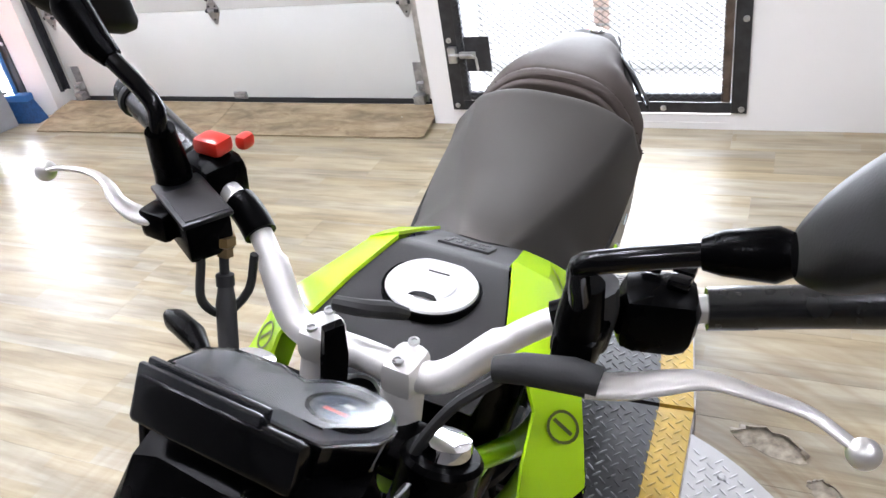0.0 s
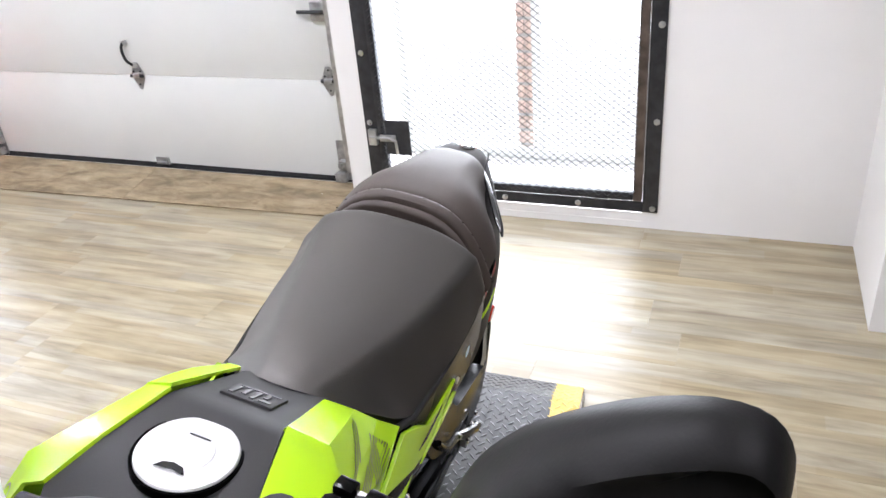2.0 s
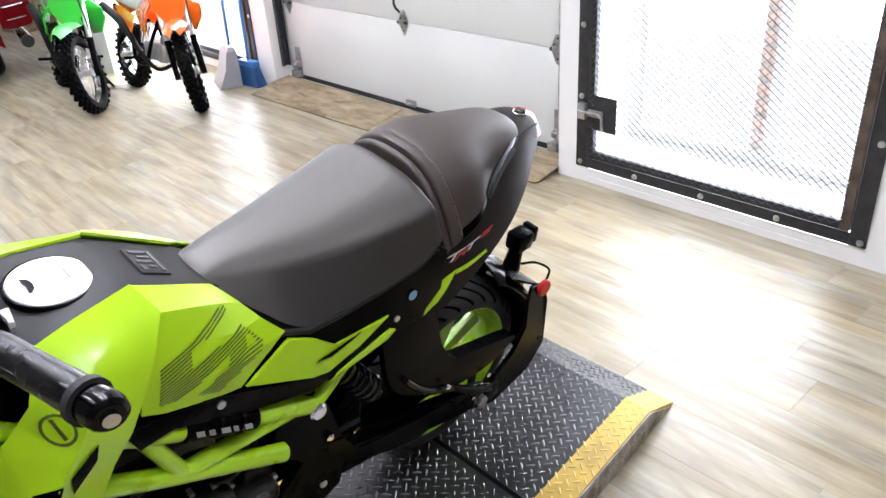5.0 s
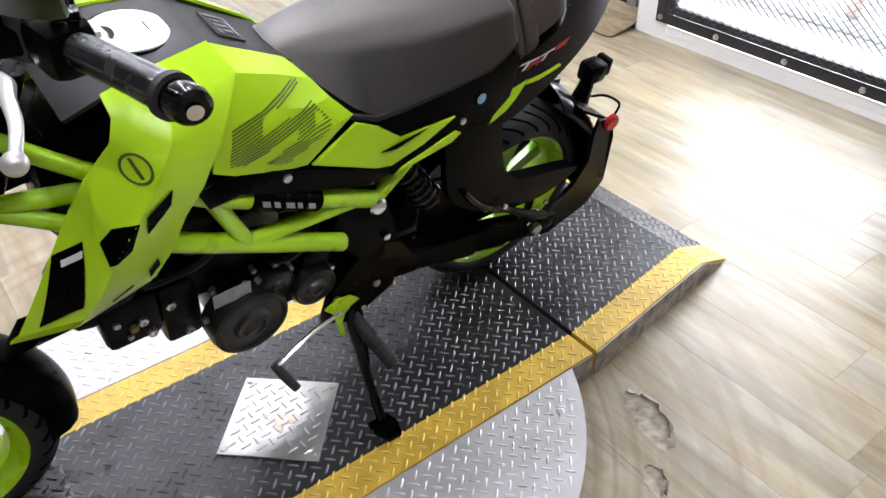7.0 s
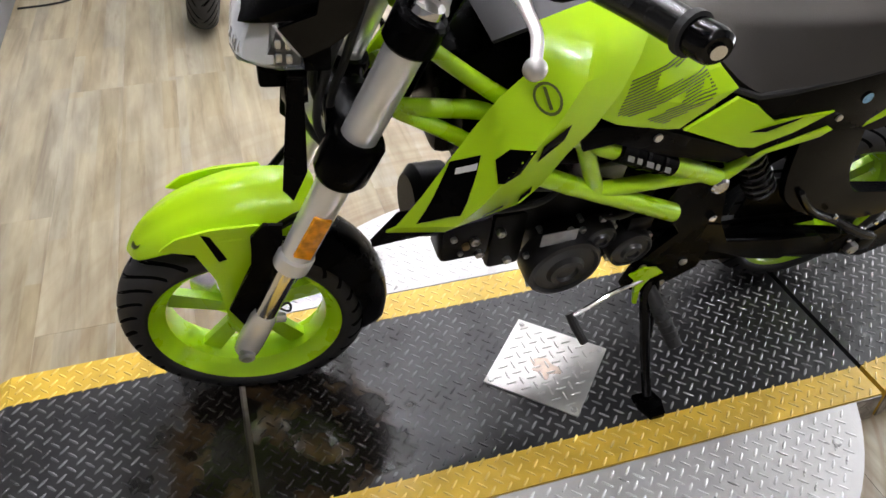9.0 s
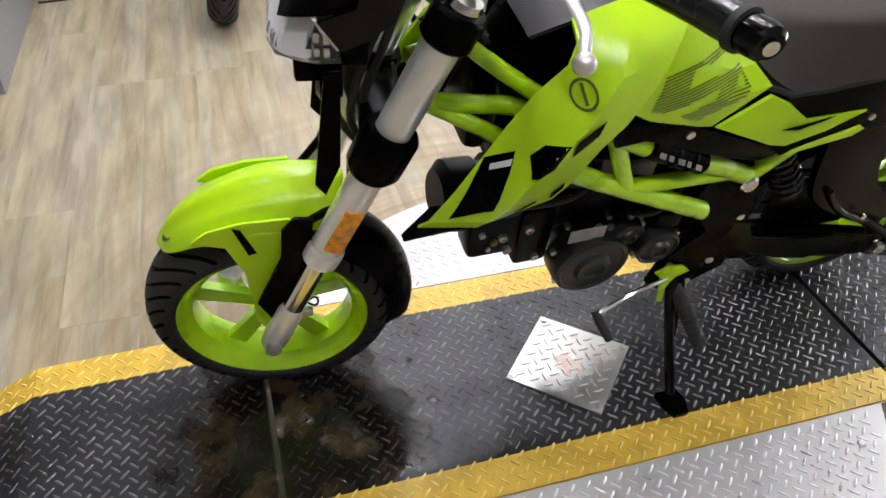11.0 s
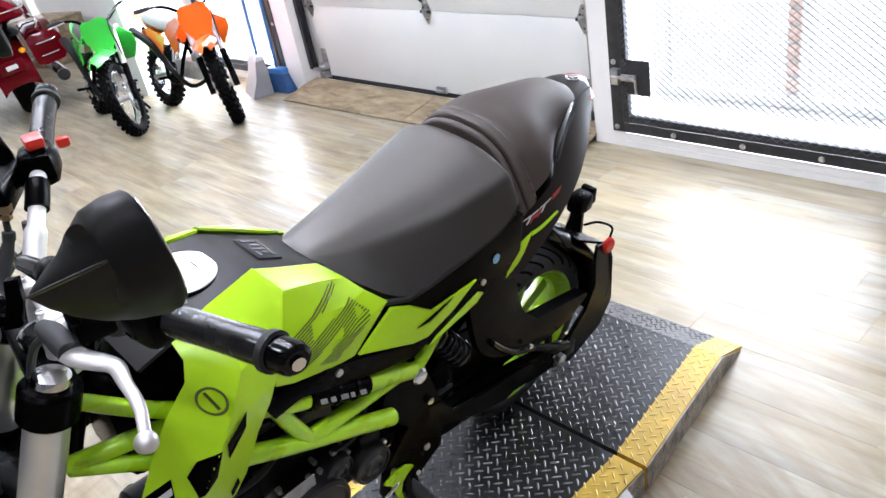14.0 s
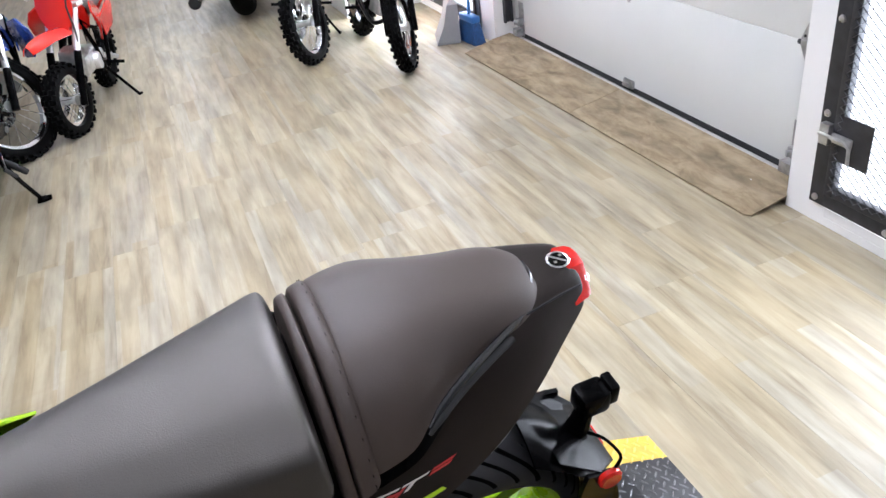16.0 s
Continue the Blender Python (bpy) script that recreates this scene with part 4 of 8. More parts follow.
part("chain_guard", shell(bmesh.new(), sheet, 0.003), M_BLKGUARD, bike, "satin black swept chain guard", 50)
# added black plate that closes the gap between guard and arm
part("arm_cover", slab(bmesh.new(), [(0.27, 0.076, 0.47), (0.10, 0.076, 0.44), (0.045, 0.076, 0.40), (0.03, 0.076, 0.335), (0.055, 0.076, 0.300), (0.27, 0.076, 0.305)], (0, 0.004, 0)), M_BLK, bike, "black filler plate inside the swingarm", 0)
part("hugger", shell(bmesh.new(), [[(u, v, w - 0.9 * abs(v) ** 1.6) for v in (-0.075, -0.045, 0.0, 0.045, 0.078)] for u, w in ((0.345, 0.44), (0.29, 0.50), (0.23, 0.535), (0.18, 0.56), (0.13, 0.62))], 0.004), M_BLK, bike, "black inner mudguard")
# added block that keeps the bright floor from showing through the frame
part("inner_cover", boxes((0.235, 0.52, -0.06, 0.045, 0.27, 0.66), bevel=0.02), M_BLK, bike, "black filler block behind the frame")
coil = bmesh.new()
N = 90
tube(coil, [(0.262 + 0.085 * t + 0.025 * math.cos(t * 13 * math.pi), 0.088 + 0.025 * math.sin(t * 13 * math.pi), 0.455 + 0.12 * t - 0.012 * math.cos(t * 13 * math.pi)) for t in np.linspace(0, 1, N)], 0.0038, 6)
part("shock_spring", coil, M_SPRING, bike, "black coil spring")
part("shock_body", tube(bmesh.new(), [(0.245, 0.088, 0.43), (0.355, 0.088, 0.60)], 0.014, 14), M_ENGINE, bike)
both(lambda s: part("axle_nut", lathe(bmesh.new(), [(0, 0.015), (s * 0.012, 0.015), (s * 0.014, 0.012), (s * 0.014, 0.0)], (-0.04, 0.124 * s, 0.243), "Y", 6), M_BOLT, bike))
for u, w, r in ((0.10, 0.395, 0.006), (-0.005, 0.33, 0.007), (-0.028, 0.345, 0.005), (0.012, 0.30, 0.005)):
    part("peg_bolt", lathe(bmesh.new(), [(0, r), (0.005, r), (0.007, r * 0.6), (0.007, 0.0)], (u, 0.142, w), "Y", 10), M_CHROME, bike)
part("chain_adjuster", boxes((-0.10, -0.055, 0.105, 0.128, 0.222, 0.262), bevel=0.003), M_ENGINE, bike)
part("chain", slab(bmesh.new(), [(0.45, 0.07, 0.385), (0.0, 0.07, 0.33), (-0.07, 0.07, 0.28), (-0.07, 0.07, 0.21), (0.0, 0.07, 0.165), (0.45, 0.07, 0.315), (0.45, 0.07, 0.325), (0.0, 0.07, 0.178), (-0.056, 0.07, 0.215), (-0.056, 0.07, 0.275), (0.0, 0.07, 0.318), (0.45, 0.07, 0.374)], (0, 0.012, 0)), M_ENGINE, bike)

# -- engine
eng = bmesh.new()
box(eng, 0.47, 0.70, -0.115, 0.090, 0.325, 0.47, 0.025)
box(eng, 0.56, 0.74, -0.10, 0.080, 0.44, 0.53, 0.02)
engine = part("engine_case", eng, M_ENGINE, bike, "black engine casing")
lay = Matrix.Translation((0.71, 0, 0.462)) @ Matrix.Rotation(radians(-8), 4, "Y")
for i in range(6):
    bm = lathe(bmesh.new(), [(0.0, 0.0), (0.0, 0.058), (0.002, 0.062), (0.006, 0.062), (0.008, 0.058), (0.008, 0.0)], (0.01 + i * 0.019, 0, 0), "X", 28)
    bm.transform(lay @ Matrix.Diagonal((1, 1.2, 1, 1)))
    part("cylinder_fin", bm, M_ENGINE, bike)
bm = lathe(bmesh.new(), [(-0.02, 0.0), (-0.02, 0.05), (0.13, 0.05), (0.14, 0.058), (0.19, 0.055), (0.205, 0.04), (0.205, 0.0)], (0, 0, 0), "X", 28)
bm.transform(lay @ Matrix.Diagonal((1, 1.2, 1, 1)))
part("cylinder", bm, M_ENGINE, bike, "black cylinder")


def round_cover(u, w, r, y0, depth, name, label):
    c = part(name, lathe(bmesh.new(), [(0, r), (depth * 0.6, r), (depth * 0.85, r * 0.95), (depth * 0.9, r * 0.86), (depth * 0.8, r * 0.8), (depth * 0.86, r * 0.5), (depth, r * 0.42), (depth * 1.02, r * 0.3), (depth * 0.9, r * 0.26), (depth * 0.9, 0)], (u, y0, w), "Y", 40), M_COVER, bike, label)
    for k in range(5):
        q = k * 1.2566 + 0.4
        part("bolt", lathe(bmesh.new(), [(0, 0.006), (0.008, 0.006), (0.009, 0.004), (0.009, 0)], (u + r * 1.05 * math.cos(q), y0 + depth * 0.3, w + r * 1.05 * math.sin(q)), "Y", 8), M_BOLT, c)
    return c


round_cover(0.658, 0.388, 0.071, 0.085, 0.055, "generator_cover", "round black generator cover")
round_cover(0.535, 0.405, 0.042, 0.095, 0.045, "sprocket_cover", "round black cover")
round_cover(0.60, 0.445, 0.030, 0.09, 0.04, "small_cover", "small black cover")
part("starter_cover", boxes((0.50, 0.55, 0.08, 0.12, 0.44, 0.48), bevel=0.006), M_ENGINE, bike)
lab = part("engine_label", boxes((0.65, 0.715, 0.120, 0.122, 0.455, 0.485)), M_LABEL, bike, "grey stamped label", 0)
head_cover = part("head_cover", boxes((0.785, 0.875, 0.02, 0.082, 0.405, 0.505), bevel=0.012), M_ENGINE, bike, "black cylinder head cover")
part("chain_case", boxes((0.72, 0.785, 0.02, 0.080, 0.362, 0.50), bevel=0.010), M_ENGINE, bike)
for u, v, w, r in ((0.771, 0.082, 0.464, 0.0085), (0.817, 0.083, 0.456, 0.0085), (0.806, 0.083, 0.421, 0.0085), (0.748, 0.081, 0.384, 0.008), (0.855, 0.083, 0.470, 0.006), (0.70, 0.086, 0.455, 0.006), (0.63, 0.092, 0.470, 0.0055), (0.572, 0.10, 0.462, 0.0055), (0.84, 0.083, 0.430, 0.005)):
    part("engine_bolt", lathe(bmesh.new(), [(-0.01, r), (r * 0.8, r), (r, r * 0.7), (r, r * 0.45), (r * 0.5, r * 0.4), (r * 0.5, 0)], (u, v, w), "Y", 6), M_BOLT, bike)
part("brass_plug", lathe(bmesh.new(), [(-0.01, 0.007), (0.006, 0.007), (0.008, 0.005), (0.008, 0)], (0.832, 0.082, 0.447), "Y", 10), M_BRASS, bike, "small brass plug")
part("spark_lead", tube(bmesh.new(), [(0.80, 0.06, 0.50), (0.78, 0.095, 0.535), (0.72, 0.10, 0.545), (0.66, 0.07, 0.55)], 0.0055, 8, smooth=5), M_RUBBER, bike)
part("starter_lead", tube(bmesh.new(), [(0.60, 0.10, 0.475), (0.575, 0.125, 0.50), (0.54, 0.12, 0.515), (0.50, 0.09, 0.53)], 0.0045, 8, smooth=5), M_RUBBER, bike)
part("hose", tube(bmesh.new(), [(0.72, 0.05, 0.53), (0.66, 0.10, 0.57), (0.58, 0.09, 0.55), (0.50, 0.07, 0.47)], 0.01, 8, smooth=5), M_RUBBER, bike)
part("airbox", boxes((0.44, 0.66, -0.09, 0.09, 0.53, 0.70), bevel=0.02), M_BLK, bike)
part("throttle_body", boxes((0.58, 0.66, 0.03, 0.1, 0.555, 0.60), bevel=0.006), M_ZINC, bike)
part("exhaust_pipe", tube(bmesh.new(), [(0.88, -0.05, 0.50), (0.86, -0.07, 0.42), (0.78, -0.09, 0.35), (0.6, -0.10, 0.28), (0.35, -0.11, 0.27)], 0.02, 12, smooth=5), M_ENGINE, bike)
part("silencer", tube(bmesh.new(), [(0.42, -0.12, 0.24), (0.36, -0.13, 0.25), (0.05, -0.15, 0.33), (-0.02, -0.15, 0.35)], [0.03, 0.05, 0.055, 0.04], 20), M_BLK, bike)

# -- side stand, foot rests, gear lever
part("side_stand", tube(bmesh.new(), [(0.455, 0.118, 0.285), (0.458, 0.15, 0.225), (0.462, 0.205, 0.15), (0.464, 0.262, 0.078)], [0.013, 0.011, 0.010, 0.010], 10), M_GLOSS, bike, "black side stand")
part("stand_foot", slab(bmesh.new(), [(0.488, 0.252, 0.0560), (0.444, 0.252, 0.0560), (0.437, 0.28, 0.0622), (0.448, 0.312, 0.0693), (0.478, 0.312, 0.0693), (0.490, 0.28, 0.0622)], (0, -0.002, 0.012), bevel=0.002), M_BLK, bike, "black stand foot")
part("stand_spring", tube(bmesh.new(), [(0.435, 0.128, 0.28), (0.448, 0.185, 0.17)], 0.0045, 8), M_ENGINE, bike)
part("stand_bracket", slab(bmesh.new(), [(0.520, 0.134, 0.335), (0.494, 0.134, 0.350), (0.464, 0.134, 0.342), (0.446, 0.134, 0.324), (0.474, 0.134, 0.310), (0.482, 0.134, 0.280), (0.476, 0.136, 0.236), (0.486, 0.136, 0.240), (0.495, 0.134, 0.282), (0.500, 0.134, 0.312)], (0, 0.006, 0), bevel=0.002), M_GREENRIM, bike, "lime green stand bracket")
part("foot_peg", tube(bmesh.new(), [(0.452, 0.115, 0.275), (0.445, 0.15, 0.25), (0.418, 0.225, 0.188)], [0.010, 0.014, 0.015], 12), M_RUBBER, bike, "black rubber foot peg")
for k in range(6):
    part("peg_rib", tube(bmesh.new(), [(0.441 - 0.0036 * k, 0.161 + 0.01 * k, 0.241 - 0.0083 * k), (0.4402 - 0.0036 * k, 0.1632 + 0.01 * k, 0.2392 - 0.0083 * k)], 0.0165, 12), M_RUBBER, bike, "", 0)
part("gear_lever", tube(bmesh.new(), [(0.482, 0.136, 0.308), (0.495, 0.140, 0.309), (0.555, 0.150, 0.307), (0.61, 0.162, 0.294), (0.640, 0.166, 0.287)], 0.0045, 8, smooth=4), M_CHROME, bike, "bright steel gear lever")
part("gear_lever_rubber", tube(bmesh.new(), [(0.640, 0.160, 0.289), (0.632, 0.178, 0.272), (0.618, 0.203, 0.247)], [0.008, 0.0095, 0.0085], 10), M_RUBBER, bike, "black rubber lever tip")
part("passenger_peg", tube(bmesh.new(), [(0.085, 0.128, 0.372), (0.05, 0.142, 0.352), (0.0, 0.150, 0.325), (-0.03, 0.152, 0.312)], [0.007, 0.010, 0.011, 0.009], 10), M_GLOSS, bike, "black folded passenger peg")
part("passenger_hanger", tube(bmesh.new(), [(0.205, 0.128, 0.470), (0.178, 0.131, 0.435), (0.139, 0.133, 0.400), (0.077, 0.133, 0.366), (0.03, 0.132, 0.33)], [0.006, 0.0075, 0.008, 0.008, 0.007], 10, smooth=4), M_GLOSS, bike, "black passenger peg hanger")
both(lambda s: part("heel_guard", slab(bmesh.new(), mirror_pts([(0.385, 0.118, 0.43), (0.352, 0.120, 0.42), (0.320, 0.122, 0.366), (0.270, 0.122, 0.352), (0.184, 0.122, 0.333), (0.085, 0.122, 0.318), (0.060, 0.122, 0.300), (0.066, 0.122, 0.285), (0.152, 0.120, 0.262), (0.233, 0.118, 0.284), (0.320, 0.118, 0.330), (0.385, 0.118, 0.36)], s), (0, 0.008 * s, 0), bevel=0.003), M_BLKGUARD, bike, "black heel guard"))


# ---- motorcycle bodywork ----
M_COMB = material("gloss_grey_emblem", (0.13, 0.13, 0.135), 0.25, vary=0.1, coat=0.2)
M_TAIL = material("satin_black_cowl", (0.014, 0.0110, 0.0098), 0.52, vary=0.12, scale=12, fine=0.12, fine_scale=500, rough_vary=0.04, spec=0.14, tint=(1.0, 0.88, 0.80))
from mathutils.bvhtree import BVHTree


def arch(u0, k, hw, wt, wb, n=21, p=2.6, under=0.02, tuck=0.9):
    """A cross-section: an arched top that falls to wb at the sides, closed underneath."""
    ring = []
    for i in range(n):
        f = -1 + 2 * i / (n - 1)
        y = math.sin(f * math.pi / 2)
        ring.append((u0 - k * y * y, hw * y, wb + (wt - wb) * (1 - abs(y) ** p)))
    a, b = ring[-1], ring[0]
    return ring + [(a[0], a[1] * tuck, a[2] - under), (b[0], b[1] * tuck, b[2] - under)]


def fine(stations, steps=4):
    """More stations between the given ones, on a smooth line."""
    out = []
    s = [np.array(x, float) for x in stations]
    s = [2 * s[0] - s[1], *s, 2 * s[-1] - s[-2]]
    for a, b, c, d in zip(s, s[1:], s[2:], s[3:]):
        for i in range(steps):
            t = i / steps
            out.append(0.5 * (2 * b + (c - a) * t + (2 * a - 5 * b + 4 * c - d) * t**2 + (3 * b - a - 3 * c + d) * t**3))
    out.append(s[-2])
    return out


def bodied(name, stations, mat, label, steps=4, smooth=40, **kw):
    bm = loft(bmesh.new(), [arch(*s, **kw) for s in fine(stations, steps)])
    return part(name, bm, mat, bike, label, smooth)


def saddle(u0, k, hw, wt, wb, sy, sw, other=0.9):
    """A seat section: a gently crowned top up to a soft shoulder, then a steep side."""
    sides = []
    for sh in (sy * other, sy):
        half = []
        for t in np.linspace(0, 1, 9):
            half.append((sh * t, wt - (wt - sw) * t ** 2.8))
        for t in np.linspace(0.14, 1, 7):
            half.append((sh + (hw - sh) * t ** 0.98, sw + (wb - sw) * t ** 1.0))
        sides.append(half)
    ring = [(u0 - k * (y / hw) ** 2, -y, w) for y, w in sides[0][:0:-1]] + [(u0 - k * (y / hw) ** 2, y, w) for y, w in sides[1]]
    return ring + [(u0 - k, hw * 0.9, wb - 0.02), (u0 - k, -hw * 0.9, wb - 0.02)]


seat_line = [(0.541, 0.010, 0.056, 0.832, 0.820, 0.032, 0.831), (0.528, 0.012, 0.071, 0.837, 0.804, 0.040, 0.831), (0.500, 0.012, 0.101, 0.842, 0.782, 0.052, 0.831), (0.470, 0.010, 0.127, 0.845, 0.760, 0.064, 0.830), (0.43, 0.010, 0.139, 0.848, 0.742, 0.078, 0.829), (0.38, 0.010, 0.147, 0.852, 0.748, 0.094, 0.830),
             (0.30, 0.005, 0.155, 0.862, 0.761, 0.115, 0.837), (0.22, 0.0, 0.158, 0.877, 0.776, 0.131, 0.848), (0.184, 0.0, 0.157, 0.885, 0.800, 0.136, 0.854), (0.174, 0.0, 0.153, 0.879, 0.806, 0.132, 0.848), (0.170, 0.0, 0.144, 0.861, 0.806, 0.122, 0.836)]
seat = part("rider_seat", loft(bmesh.new(), [saddle(*x) for x in fine(seat_line)]), M_SEAT, bike, "black vinyl rider seat", 50)
strap = bodied("seat_strap", [(0.1625, 0.0, 0.149, 0.884, 0.772), (0.1605, 0.0, 0.1535, 0.8905, 0.768), (0.152, 0.0, 0.1550, 0.8935, 0.770), (0.1490, 0.0, 0.152, 0.888, 0.774)], M_PILLION, "black vinyl seat strap", steps=2, p=3.0)
strap_edge = bodied("strap_fold", [(0.1455, 0.0, 0.150, 0.889, 0.776), (0.1435, 0.0, 0.1550, 0.898, 0.775), (0.135, 0.0, 0.1565, 0.9015, 0.779), (0.126, 0.0, 0.1555, 0.902, 0.785), (0.121, 0.0, 0.150, 0.896, 0.79)], M_PILLION, "stitched upper fold of the strap", steps=2, p=3.0)
bodied("passenger_seat", [(0.128, 0.0, 0.140, 0.888, 0.79), (0.118, 0.0, 0.146, 0.899, 0.795), (0.078, 0.0, 0.145, 0.903, 0.812), (0.048, 0.0, 0.128, 0.904, 0.832), (0.012, 0.0, 0.104, 0.903, 0.842), (-0.03, 0.0, 0.086, 0.899, 0.850), (-0.08, 0.0, 0.074, 0.891, 0.857),
                                    (-0.11, 0.0, 0.060, 0.884, 0.860), (-0.130, 0.0, 0.042, 0.874, 0.860), (-0.137, 0.0, 0.028, 0.862, 0.858)], M_PILLION, "black vinyl passenger seat", p=3.4)
for i in range(0, 41, 2):
    f = math.sin((-1 + 2 * i / 40) * math.pi / 2)
    y, w = 0.1552 * f, 0.785 + 0.1165 * (1 - abs(f) ** 3.0) + 0.0003
    part("stitch", boxes((0.1274, 0.1286, y - 0.0028, y + 0.0028, w - 0.001, w + 0.0005)), M_TAIL, strap_edge, "", 0)
tail = bodied("tail_cowl", [(0.255, 0.0, 0.136, 0.735, 0.685), (0.215, 0.0, 0.147, 0.765, 0.650), (0.165, 0.0, 0.155, 0.80, 0.640), (0.10, 0.0, 0.156, 0.830, 0.672), (0.03, 0.0, 0.147, 0.852, 0.704), (-0.04, 0.0, 0.130, 0.861, 0.738),
                            (-0.10, 0.0, 0.104, 0.865, 0.772), (-0.155, 0.0, 0.070, 0.868, 0.800), (-0.188, 0.0, 0.050, 0.864, 0.818), (-0.196, 0.0, 0.042, 0.852, 0.826)], M_TAIL, "satin black tail cowl", p=6.0, tuck=0.8, under=0.012)
groove = part("seat_channel", loft(bmesh.new(), [arch(*s, p=8.0, n=21) for s in fine([(0.125, 0.0, 0.148, 0.808, 0.77), (0.078, 0.0, 0.147, 0.830, 0.79), (0.048, 0.0, 0.132, 0.842, 0.80), (0.012, 0.0, 0.108, 0.851, 0.81), (-0.03, 0.0, 0.090, 0.858, 0.82), (-0.08, 0.0, 0.078, 0.863, 0.83), (-0.115, 0.0, 0.062, 0.866, 0.84), (-0.142, 0.0, 0.032, 0.867, 0.845)])]), M_BLK, bike, "black channel round the seat")
part("seat_lip", tube(bmesh.new(), [(-0.134, -0.012, 0.8705), (-0.131, 0.008, 0.8705), (-0.123, 0.026, 0.870), (-0.110, 0.045, 0.866), (-0.094, 0.061, 0.861), (-0.050, 0.085, 0.860), (-0.007, 0.106, 0.857), (0.035, 0.128, 0.848), (0.058, 0.1425, 0.838)], [0.0015, 0.0045, 0.0055, 0.0058, 0.005, 0.005, 0.0055, 0.005, 0.002], 10, smooth=5), M_LIP, bike, "gloss grey lip round the seat")
# near-black bead that puts the recess's darkness into colour
part("seat_bead", tube(bmesh.new(), [(0.060, 0.147, 0.832), (0.044, 0.138, 0.840), (0.012, 0.120, 0.848), (-0.03, 0.100, 0.853), (-0.072, 0.084, 0.856)], [0.002, 0.005, 0.006, 0.006, 0.004], 10, smooth=5), M_GAP, bike, "near-black bead for the dark recess round the seat")
part("cowl_seam", tube(bmesh.new(), [(-0.100, 0.0630, 0.8625), (-0.130, 0.0590, 0.8655), (-0.162, 0.0520, 0.8645), (-0.184, 0.046, 0.860)], 0.0016, 6), M_GAP, bike, "dark seam across the cowl")
part("tail_trim", tube(bmesh.new(), [(0.16, 0.149, 0.643), (0.10, 0.151, 0.672), (0.03, 0.143, 0.704), (-0.04, 0.127, 0.738), (-0.10, 0.102, 0.772)], [0.0012, 0.003, 0.003, 0.003, 0.0012], 8, smooth=4), M_LABEL, bike, "thin pale edge strip")
badge = part("tail_badge", lathe(bmesh.new(), [(0.0, 0.0152), (0.003, 0.0152), (0.0042, 0.0132), (0.0036, 0.0122), (0.0036, 0.0)], (-0.176, 0.004, 0.8665), "Z", 28), M_CHROME, bike, "round chrome badge")
part("badge_face", lathe(bmesh.new(), [(0.0, 0.0116), (0.0045, 0.0116), (0.0045, 0.0)], (-0.176, 0.004, 0.866), "Z", 28), M_GLOSS, badge)
part("badge_stroke", slab(bmesh.new(), [(-0.176 + a, b + 0.004, 0.8702) for a, b in ((-0.009, 0.007), (-0.006, 0.009), (0.009, -0.007), (0.006, -0.009))], (0, 0, 0.001)), M_CHROME, badge, "", 0)
for a, b in ((0.0055, 0.0045), (-0.0055, -0.0045)):
    part("badge_stroke", boxes((-0.1780 + a, -0.1740 + a, b + 0.002, b + 0.006, 0.8702, 0.8711)), M_CHROME, badge, "", 0)
light = part("tail_light", loft(bmesh.new(), [[(u, y * hw, w + dz * (1 - abs(y) ** 4)) for y, dz in ((-1, 0), (-0.9, 0.02), (-0.4, 0.033), (0, 0.035), (0.4, 0.033), (0.9, 0.02), (1, 0), (0.6, -0.004), (-0.6, -0.004))] for u, hw, w in ((-0.176, 0.0545, 0.8335), (-0.198, 0.047, 0.8325), (-0.207, 0.040, 0.829))]), M_RED, bike, "red tail light lens")
part("light_window", loft(bmesh.new(), [[(u, y * hw, w + dz) for y, dz in ((-1, 0), (-0.8, 0.007), (0.8, 0.007), (1, 0))] for u, hw, w in ((-0.203, 0.031, 0.846), (-0.2115, 0.027, 0.838))]), M_CHROME, light, "clear lens strip")

# -- tank: matte centre cover, cap, green shrouds
COVER = [(0.845, 0.088, 0.858), (0.80, 0.1005, 0.8835), (0.735, 0.0865, 0.8905), (0.665, 0.069, 0.8925), (0.653, 0.0665, 0.8905), (0.640, 0.0655, 0.884), (0.575, 0.0600, 0.8495), (0.538, 0.0560, 0.829), (0.50, 0.050, 0.800)]
part("tank_cover", shell(bmesh.new(), [[(u - 0.004 * f * f * (1 if u < 0.56 else 0), hw * f, w - 0.0015 * abs(f) ** 6) for f in np.linspace(-1, 1, 13)] for u, hw, w in COVER], 0.006), M_MATTE, bike, "matte black tank centre cover", 40)
part("tank_body", loft(bmesh.new(), [arch(*s, p=4.0, under=0.12) for s in ((0.86, 0.0, 0.07, 0.80, 0.74), (0.82, 0.0, 0.095, 0.845, 0.74), (0.72, 0.0, 0.105, 0.855, 0.74), (0.60, 0.0, 0.10, 0.84, 0.72), (0.46, 0.0, 0.095, 0.70, 0.66))]), M_BLK, bike, "black tank body")
cap_m = Matrix.Translation((0.722, 0.0, 0.8905)) @ Matrix.Rotation(radians(-4), 4, "Y")
bm = lathe(bmesh.new(), [(-0.006, 0.0545), (0.0015, 0.0545), (0.003, 0.0535), (0.003, 0.051), (0.0, 0.0505)], (0, 0, 0), "Z", 56)
bm.transform(cap_m)
part("cap_ring", bm, M_BLK, bike, "black ring round the fuel cap")
bm = lathe(bmesh.new(), [(-0.004, 0.0505), (0.003, 0.0505), (0.0048, 0.049), (0.0055, 0.033), (0.0044, 0.031), (0.0044, 0.027), (0.0056, 0.0255), (0.006, 0.0)], (0, 0, 0), "Z", 64)
bm.transform(cap_m)
